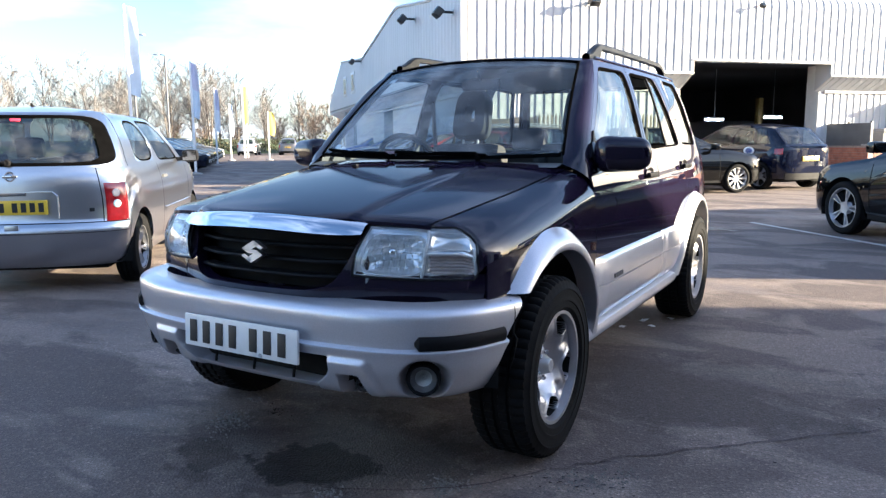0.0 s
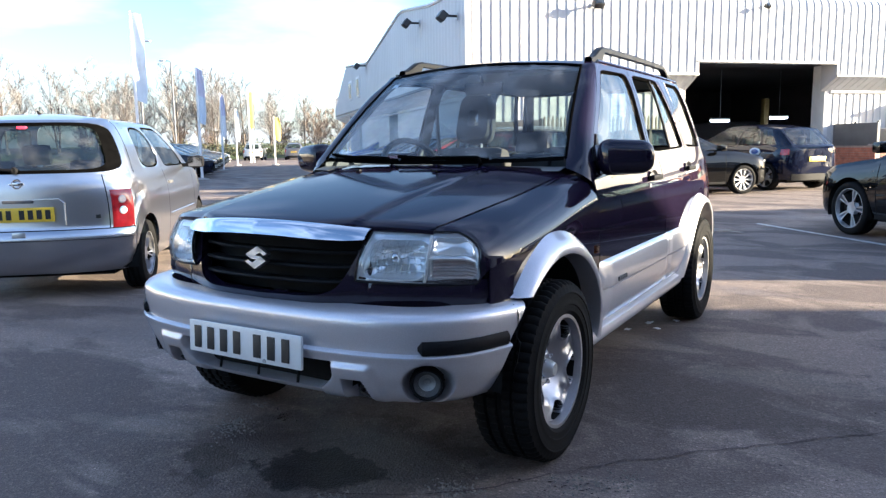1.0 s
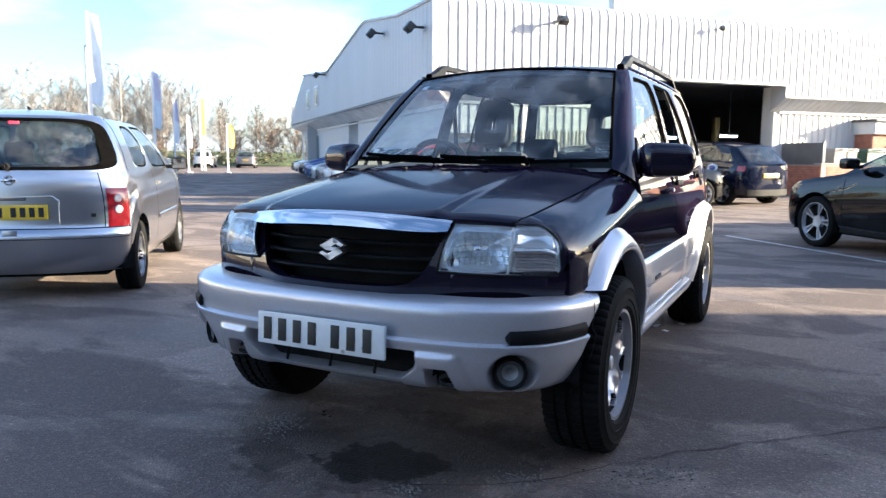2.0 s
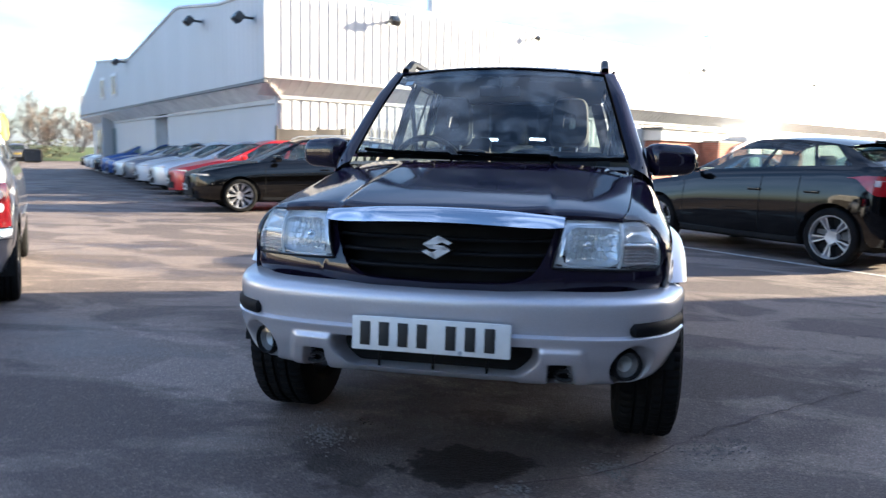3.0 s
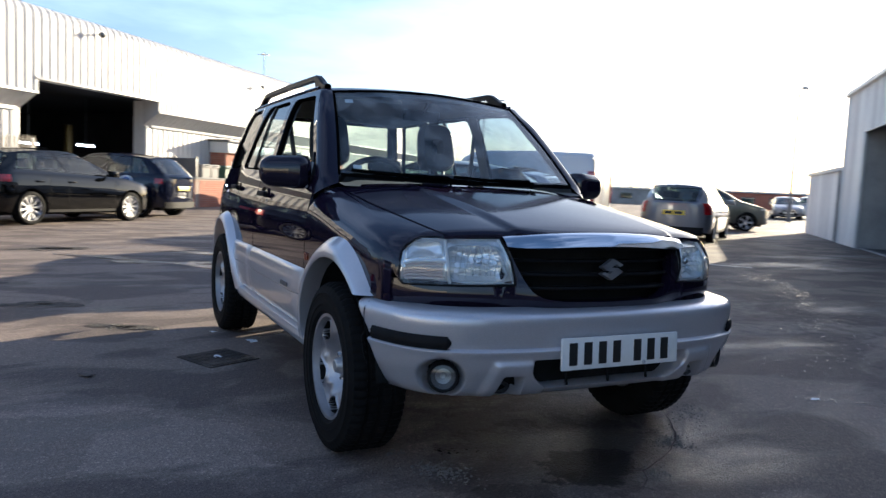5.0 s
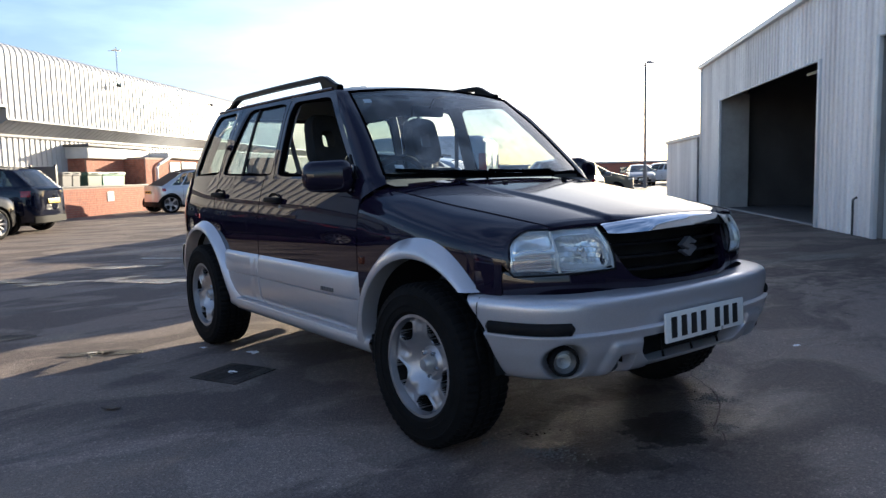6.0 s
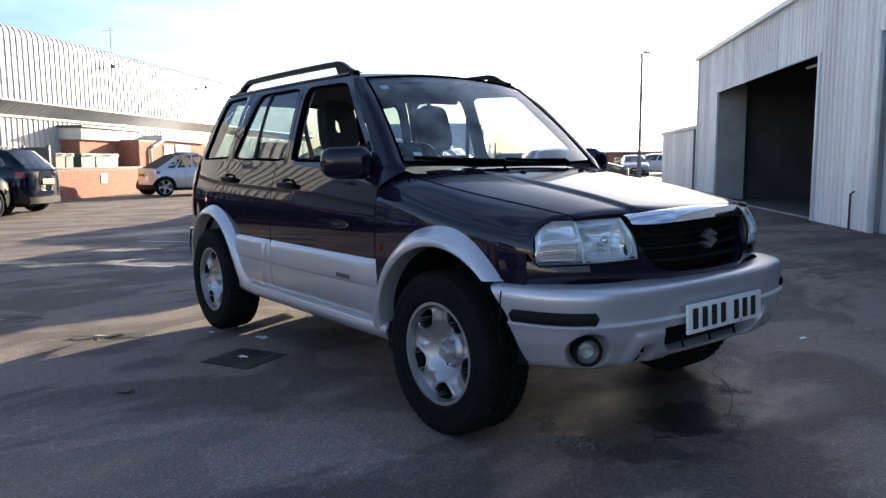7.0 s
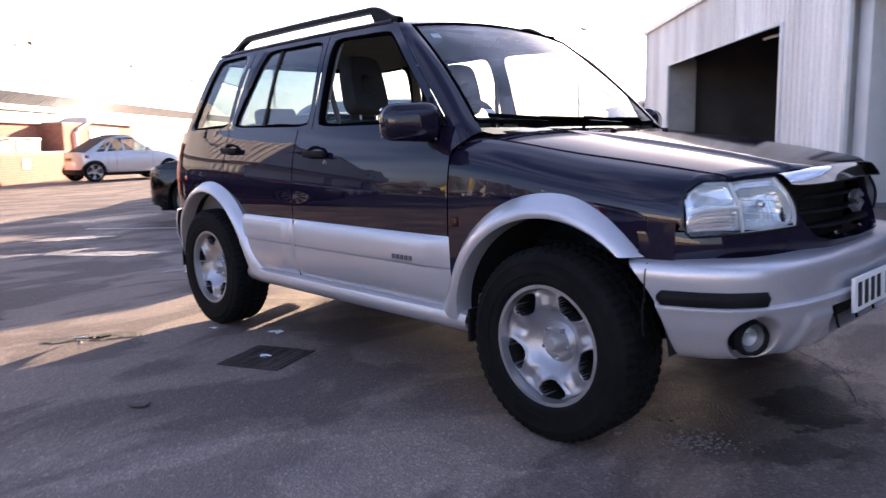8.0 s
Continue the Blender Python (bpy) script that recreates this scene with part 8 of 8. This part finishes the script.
    P("screen_foot", sheet([[tuple(Vector(screen(u, v)) + Vector((0, 0.004, -0.004))) for u in span(-0.985, 0.985, 25)] for v in (-0.01, 0.02, 0.042)]), SEAL, "black band along the foot of the windscreen")

    # --- cabin ---
    P("cabin_floor", box(-0.7, 0.7, 0.35, 2.95, 0.38, 0.44), TRIM_GREY)
    dash = []
    for x in span(-0.66, 0.66, 25):
        hump = 0.035 * sstep(0.18, 0.06, abs(x + 0.34) - 0.08)
        dash.append([(x, y, z + h * hump) for y, z, h in ((0.38, 1.06, 0), (0.46, 1.075, 0), (0.60, 1.072, 0.5), (0.70, 1.055, 1), (0.745, 1.02, 1), (0.75, 0.93, 0), (0.72, 0.80, 0), (0.62, 0.70, 0))])
    P("dashboard", sheet(dash), TRIM_GREY)
    sw = P("steering_wheel", tube([(0.185 * math.cos(a), 0.0, 0.185 * math.sin(a)) for a in span(0, 6.283, 33)], 0.016, 8), BLACK_PLASTIC, m=pose(-0.36, 0.84, 1.035, 26, 0, 0))
    P("wheel_hub", box(-0.07, 0.07, -0.03, 0.02, -0.05, 0.05, 0.02), BLACK_PLASTIC, parent=sw)
    for a in (200, -20, 90 + 180):
        P("wheel_spoke", tube([(0, 0, 0), (0.175 * math.cos(radians(a)), 0, 0.175 * math.sin(radians(a)))], 0.014, 6), BLACK_PLASTIC, parent=sw)

    def seat(x, y, w, holed=True):
        sb = bmesh.new()
        add_box(sb, x - w, x + w, y - 0.30, y + 0.22, 0.62, 0.78, 0.05)
        m = pose(x, y + 0.22, 0.74, -14, 0, 0)
        add_box(sb, -w, w, -0.09, 0.06, 0.0, 0.42, 0.06, m)
        add_box(sb, -w - 0.01, -w + 0.07, -0.12, 0.04, 0.08, 0.37, 0.03, m)
        add_box(sb, w - 0.07, w + 0.01, -0.12, 0.04, 0.08, 0.37, 0.03, m)
        st = P("seat", sb, SEAT_CLOTH, "dark cloth seat")
        hb = bmesh.new()
        ring = []
        for k in range(25):
            a = 2 * math.pi * k / 24
            cx, cz = math.copysign(abs(math.cos(a)) ** 0.45, math.cos(a)), math.copysign(abs(math.sin(a)) ** 0.45, math.sin(a))
            cx *= 1 - 0.08 * cz
            inner = 0.33 if holed else 0.02
            ring.append([(0.116 * cx * q, dy, 0.152 * cz * q) for q, dy in ((inner, -0.045), (0.9, -0.055), (1.0, -0.03), (1.0, 0.03), (0.9, 0.05), (inner, 0.045), (inner, -0.045))])
        add_sheet(hb, ring)
        P("headrest", hb, SEAT_CLOTH, parent=st, m=m @ pose(0, -0.015, 0.600))
        for dx in (-0.05, 0.05):
            P("headrest_post", tube([(dx, -0.015, 0.40), (dx, -0.015, 0.48)], 0.007, 6), STEEL, parent=st, m=m)
    seat(-0.36, 1.22, 0.24)
    seat(0.36, 1.22, 0.24)
    rbm = bmesh.new()
    add_box(rbm, -0.62, 0.62, 1.85, 2.3, 0.62, 0.78, 0.05)
    add_box(rbm, -0.62, 0.62, -0.08, 0.06, 0, 0.37, 0.05, pose(0, 2.32, 0.74, -16, 0, 0))
    rs = P("rear_seat", rbm, SEAT_CLOTH, "dark cloth rear bench")
    for x in (-0.36, 0.36):
        P("headrest", box(x - 0.13, x + 0.13, -0.05, 0.04, 0.37, 0.53, 0.035, pose(0, 2.32, 0.74, -16, 0, 0)), SEAT_CLOTH, parent=rs)
    P("inner_mirror", box(-0.11, 0.11, -0.015, 0.015, -0.03, 0.03, 0.012, pose(-0.01, 1.0, 1.465, 10, 0, 0)), BLACK_PLASTIC)
    P("mirror_stem", tube([(0, 0.94, 1.53), (-0.005, 0.98, 1.48)], 0.009, 6), BLACK_PLASTIC)
    for x in (-0.34, 0.34):
        P("sun_visor", box(x - 0.19, x + 0.19, -0.07, 0.07, -0.01, 0.01, 0.008, pose(0, 1.03, 1.535, 12, 0, 0)), HEADLINING)
    for sg in (1, -1):
        P("seat_belt", tube([(sg * 0.62, 1.52, 1.42), (sg * 0.60, 1.50, 1.25), (sg * 0.56, 1.46, 1.02)], 0.014, 5), TRIM_GREY)
        P("pillar_trim", sheet([[(sg * (hx(y, z) - 0.035), y, z) for z in span(1.10, 1.55, 5)] for y in (1.425, 1.54)]), TRIM_GREY)
        P("pillar_trim", sheet([[(sg * (hx(2.25 + d, z) - 0.035), 2.30 + d - 0.1 * (z - 1.1) / 0.45, z) for z in span(1.10, 1.55, 5)] for d in (-0.02, 0.06)]), TRIM_GREY)

    # --- underside and wheels ---
    und = bmesh.new()
    add_box(und, -0.56, 0.56, -0.22, 2.9, 0.31, 0.42, 0.03)
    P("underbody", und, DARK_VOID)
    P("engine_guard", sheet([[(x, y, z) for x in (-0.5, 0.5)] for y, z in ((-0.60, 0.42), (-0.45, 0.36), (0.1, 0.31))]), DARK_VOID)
    P("front_axle", tube([(-0.62, 0, H_R - 0.03), (0.62, 0, H_R - 0.03)], 0.05, 10), DARK_VOID)
    P("rear_axle", tube([(-0.62, H_WB, H_R - 0.02), (0.62, H_WB, H_R - 0.02)], 0.055, 10), DARK_VOID)
    P("exhaust", tube([(0.25, 2.2, 0.30), (0.3, 2.9, 0.33), (0.32, 3.15, 0.33)], 0.028, 10), STEEL)
    for c, spin in ((0, 22), (H_WB, 58)):
        for sg in (1, -1):
            w = add_wheel(car, sg * 0.733, c, H_R, H_R, 0.213, 0.225, 5, "hero", spin=spin)
            P("hub_cap", lathe([(0.072, 0.001), (0.072, 0.022), (0.068, 0.027), (0.058, 0.030), (0.050, 0.034), (0.030, 0.040)], 28), STEEL, parent=w)
            for k in range(5):
                a = radians(72 * k + 36)
                P("wheel_nut", lathe([(0.048, 0.001), (0.048, 0.006), (0.044, 0.0095), (0.020, 0.0105)], 6), CHROME, parent=w, m=pose(0, 0.052 * math.cos(a), 0.052 * math.sin(a)))
    return car


build_offroader()


# ---- marks on the tarmac ----
def blot(name, cx, cy, rx, ry, turn, material, label, category, seed, z=0.004, rough=0.25, dip=0.0, kind=""):
    """A flat ragged patch lying on the ground."""
    rng = random.Random(seed)
    ph = [rng.uniform(0, 6.283) for k in range(6)]
    bm = bmesh.new()
    n = 64
    mid = bm.verts.new((0, 0, z - dip))
    rings = []
    for f in (0.55, 1.0):
        ring = []
        for i in range(n):
            a = 2 * math.pi * i / n
            r = 1 + rough * (0.5 * math.sin(2 * a + ph[0]) + 0.4 * math.sin(3 * a + ph[1]) + 0.3 * math.sin(5 * a + ph[2]) + 0.25 * math.sin(9 * a + ph[3]) + 0.18 * math.sin(16 * a + ph[4]))
            ring.append(bm.verts.new((rx * r * f * math.cos(a), ry * r * f * math.sin(a), z)))
        rings.append(ring)
    for i in range(n):
        bm.faces.new((mid, rings[0][i], rings[0][(i + 1) % n]))
        bm.faces.new((rings[0][i], rings[1][i], rings[1][(i + 1) % n], rings[0][(i + 1) % n]))
    ob = bm_object(name, bm, material, smooth=False, m=pose(cx, cy, 0, 0, 0, turn))
    tagged(ob, label, category, kind=kind or "structure")


blot("pothole", -2.05, 8.2, 0.50, 0.20, 5, BROKEN, "shallow worn pothole in the tarmac", "pothole", 20, rough=0.3)
blot("puddle", -2.03, 8.22, 0.22, 0.12, 0, PUDDLE, "rain water standing in a pothole", "puddle", 21, z=0.008, rough=0.3)
for i, (x, y, rx, ry, tn) in enumerate(((-0.46, 6.48, 0.26, 0.12, 0), (-1.12, 6.65, 0.36, 0.13, -30), (-0.30, 6.05, 0.62, 0.12, -46), (0.0, 5.75, 0.3, 0.09, -40), (-0.1, 7.6, 0.5, 0.13, -25), (-1.5, 7.2, 0.5, 0.12, -30), (0.05, 4.3, 0.35, 0.13, -30))):
    blot("damp_patch", x, y, rx, ry, tn, DAMP, "thin damp film drying on the tarmac", "damp patch", 22 + i, z=0.004 + 0.0006 * i, rough=0.55)
# potholes: a broken floor of dark stone with a ragged rim and water in the deepest part
for i, (x, y, rx, ry, tn, wet) in enumerate(((-4.1, 8.08, 0.22, 0.09, 8, 0), (-3.57, 6.98, 0.26, 0.10, 8, 0), (-3.07, 5.94, 0.24, 0.12, 5, 0.35), (-2.6, 4.93, 0.22, 0.09, 0, 0), (-2.0, 3.71, 0.20, 0.10, -3, 0.30), (-1.52, 2.72, 0.11, 0.055, -28, 0.3), (-1.36, 2.62, 0.11, 0.045, -38, 0))):
    blot("pothole", x, y, rx * 1.3, ry * 1.3, tn, BROKEN, "worn pothole of broken dark stone in the tarmac", "pothole", 40 + i, rough=0.42)
    if wet:
        blot("puddle", x + 0.02, y, rx * wet, ry * wet, tn, PUDDLE, "rain water standing in a pothole", "puddle", 60 + i, z=0.008, rough=0.3)


def wet_glints():
    """Glossy beads added for the glints along wet wheel tracks and coarse tarmac."""
    rng = random.Random(77)
    bm = bmesh.new()
    tracks = ((2.1, 0.75, -50, 0.40, 0.07, 26), (2.1, -0.3, -38, 0.35, 0.06, 22), (5.2, 2.3, 30, 0.7, 0.18, 40), (6.9, 4.4, 45, 1.6, 0.30, 70), (6.0, 3.1, 48, 1.2, 0.22, 50), (4.3, 1.5, 18, 0.9, 0.2, 40), (1.0, -0.2, 20, 0.2, 0.10, 18), (-0.39, -0.21, -20, 0.08, 0.04, 26), (3.2, 0.6, 10, 1.2, 0.7, 60))
    for cx, cy, turn, lx, ly, n in tracks:
        ca, sa = math.cos(radians(turn)), math.sin(radians(turn))
        for k in range(2 * n):
            u, v = rng.gauss(0, 0.5) * lx, rng.gauss(0, 0.5) * ly
            x, y = cx + ca * u - sa * v, cy + sa * u + ca * v
            r = rng.uniform(0.0015, 0.004) * (1 + 0.25 * math.hypot(x, y))
            st = rng.uniform(1.0, 2.6)
            ring = [bm.verts.new((x + r * q * (st * math.cos(a) * ca - math.sin(a) * sa), y + r * q * (st * math.cos(a) * sa + math.sin(a) * ca), 0.004)) for a, q in ((2 * math.pi * i / 6, rng.uniform(0.6, 1.2)) for i in range(6))]
            top = bm.verts.new((x, y, 0.0055))
            for i in range(6):
                bm.faces.new((ring[i], ring[(i + 1) % 6], top))
    tagged(bm_object("glint_beads", bm, PUDDLE, smooth=True), "tiny glossy beads added for the glints of wet coarse tarmac", "water", kind="stuff")


wet_glints()


def drain_cover(x, y, turn):
    ob = empty("drain_cover", pose(x, y, 0, 0, 0, turn), "square dark iron drain cover set in the tarmac", "drain cover", kind="structure")
    part("rim", box(-0.17, 0.17, -0.17, 0.17, -0.02, 0.006, 0.003), BROKEN, ob)
    for k in range(5):
        part("slot_bar", box(-0.14, 0.14, -0.148 + k * 0.06, -0.094 + k * 0.06, 0.006, 0.009, 0.002), BROKEN, ob)


drain_cover(-0.985, 1.61, 25)


def litter(x, y, s, seed, material, label):
    rng = random.Random(seed)
    bm = bmesh.new()
    rows = [[(s * (i - 1.5) * 0.5 + rng.uniform(-0.1, 0.1) * s, s * (j - 1) * 0.5 + rng.uniform(-0.1, 0.1) * s, 0.006 + rng.uniform(0, 0.25) * s) for i in range(4)] for j in range(3)]
    bm = thick(sheet(rows), 0.002)
    tagged(bm_object("litter", bm, material, smooth=False, m=pose(x, y, 0, 0, 0, rng.uniform(0, 360))), label, "litter", "scraps on the ground")


for i, (x, y, s) in enumerate(((-0.71, 1.99, 0.045), (-0.99, 1.62, 0.035), (0.58, 2.17, 0.04), (0.66, 2.05, 0.03), (0.5, 1.95, 0.03), (0.72, 2.3, 0.03), (-0.9, 2.35, 0.03), (1.9, -0.2, 0.03))):
    litter(x, y, s, 90 + i, PAPER, "small crumpled scrap of pale paper on the tarmac")
litter(-1.69, 1.40, 0.05, 99, BARK, "dry brown twig scrap on the tarmac")


def tar_seam(pts, w=0.035):
    bm = bmesh.new()
    rng = random.Random(8)
    rows = []
    for i in range(len(pts) - 1):
        a, b = Vector((*pts[i], 0)), Vector((*pts[i + 1], 0))
        d = (b - a).normalized()
        s = Vector((-d.y, d.x, 0))
        n = max(2, int((b - a).length / 0.06))
        for k in range(n):
            p = a.lerp(b, k / n) + s * rng.uniform(-0.015, 0.015)
            ww = w * rng.uniform(0.3, 1.0) / 2
            rows.append([tuple(p - s * ww + Vector((0, 0, 0.0045))), tuple(p + s * ww + Vector((0, 0, 0.0045)))])
    add_sheet(bm, rows)
    tagged(bm_object("tar_seam", bm, SEAM_TAR, smooth=False), "thin dark sealed crack across the tarmac", "crack", kind="structure")


tar_seam([(0.1, -0.8), (0.26, -0.67), (0.64, -0.43), (1.06, 0.08), (1.5, 0.5), (1.95, 0.9), (2.8, 1.5)], 0.010)


def wedge_lamps():
    """Red lamps that sweep forward along the flanks of the black hatchback, and its roof spoiler."""
    car, s = bpy.data.objects["black_hatchback"], FOCUS
    for sg in (1, -1):
        rows = []
        for k, y in enumerate(span(2.80, 3.235, 22)):
            f = k / 21
            zt = 0.995 + 0.03 * sstep(0.0, 0.5, f) - 0.02 * f
            zb = 0.985 - 0.185 * sstep(0.15, 0.75, f)
            rows.append([(sg * (s.side(y, zb + (zt - zb) * v) + 0.010), y, zb + (zt - zb) * v) for v in span(0, 1, 5)])
        lamp = part("wedge_lamp", sheet(rows), RED_LENS, car, "red wedge-shaped tail lamp")
        rows = [[(sg * (s.side(y, z) + 0.016), y, z) for z in (0.90, 0.93, 0.965)] for y in span(3.08, 3.215, 7)]
        part("clear_lens", sheet(rows), CLEAR_RED, lamp)
    rows = [[(x, s.y_re + dy, s.H + dz) for dy, dz in ((-0.10, -0.035), (0.10, -0.05), (0.24, -0.075), (0.24, -0.10), (0.02, -0.12))] for x in span(-0.54, 0.54, 13)]
    part("roof_spoiler", sheet(rows), GLOSS_BLACK, car)
    # Pale strip paints the low glare on the rear bumper.
    rows = [[(x, s.tail_y(abs(x), 0.014), z) for z in (0.40, 0.43, 0.46)] for x in span(-s.W * 0.7, s.W * 0.7, 13)]
    part("bumper_strip_or_glare", sheet(rows), PALE_SILVER, car)


wedge_lamps()

# round pale flap mark on the blue electric car
_zoe = bpy.data.objects["blue_hatchback"]
part("charge_flap_mark", lathe([(0.004, 0.001), (0.004, 0.10), (0.0, 0.11)], 24), PAPER, _zoe, "round pale blue mark", m=pose(0.868, 2.30, 0.90) @ Matrix.Diagonal((1, 1.5, 0.85, 1)))
part("charge_flap_mark", lathe([(0.007, 0.001), (0.007, 0.06), (0.004, 0.07)], 24), BLUE_PAINT, _zoe, m=pose(0.868, 2.30, 0.90) @ Matrix.Diagonal((1, 1.5, 0.85, 1)))
_est = bpy.data.objects["black_estate"]
for sg in (1, -1):
    part("roof_rail", tube([(sg * 0.56, 1.35, 1.43), (sg * 0.57, 1.5, 1.49), (sg * 0.575, 2.4, 1.505), (sg * 0.56, 3.1, 1.46), (sg * 0.555, 3.2, 1.42)], 0.014, 8), STEEL, _est, "bright roof rail")


def chips_and_glints():
    """Small scatters of stone chips: pothole debris, and chips added for wet glints."""
    stone = surface("stone_and_glint_chip", (0.13, 0.12, 0.11), 0.5, vary=0.3, scale=60, fine=300, bump=0.1)
    rng = random.Random(61)
    bm = bmesh.new()
    for cx, cy, long, wide, turn, n in ((-0.49, -0.385, 0.13, 0.07, -56, 120), (0.62, -0.43, 0.10, 0.06, 30, 60), (0.29, -0.68, 0.07, 0.05, 10, 36), (1.03, -0.14, 0.20, 0.08, 40, 60), (-0.58, -0.15, 0.05, 0.04, 0, 14), (-1.45, 2.67, 0.22, 0.07, -32, 90), (-2.0, 3.72, 0.26, 0.12, 0, 70), (0.60, -0.46, 0.09, 0.03, -50, 40)):
        ca, sa = math.cos(radians(turn)), math.sin(radians(turn))
        for k in range(2 * n):
            u, v = rng.gauss(0, 0.5) * long, rng.gauss(0, 0.5) * wide
            x, y, r, a0 = cx + u * ca - v * sa, cy + u * sa + v * ca, rng.uniform(0.002, 0.0055), rng.uniform(0, 6.283)
            foot = [bm.verts.new((x + r * 1.3 * rng.uniform(0.7, 1.2) * math.cos(a0 + i * 1.257), y + r * rng.uniform(0.7, 1.2) * math.sin(a0 + i * 1.257), 0.0)) for i in range(5)]
            crown = [bm.verts.new((v0.co.x * 0.45 + x * 0.55, v0.co.y * 0.45 + y * 0.55, r * rng.uniform(0.7, 1.2))) for v0 in foot]
            for i in range(5):
                bm.faces.new((foot[i], foot[(i + 1) % 5], crown[(i + 1) % 5], crown[i]))
            bm.faces.new(crown)
    tagged(bm_object("chips_and_glints", bm, stone, smooth=False), "stone chips scattered on the tarmac, most added for wet glints", "gravel", kind="stuff")


chips_and_glints()
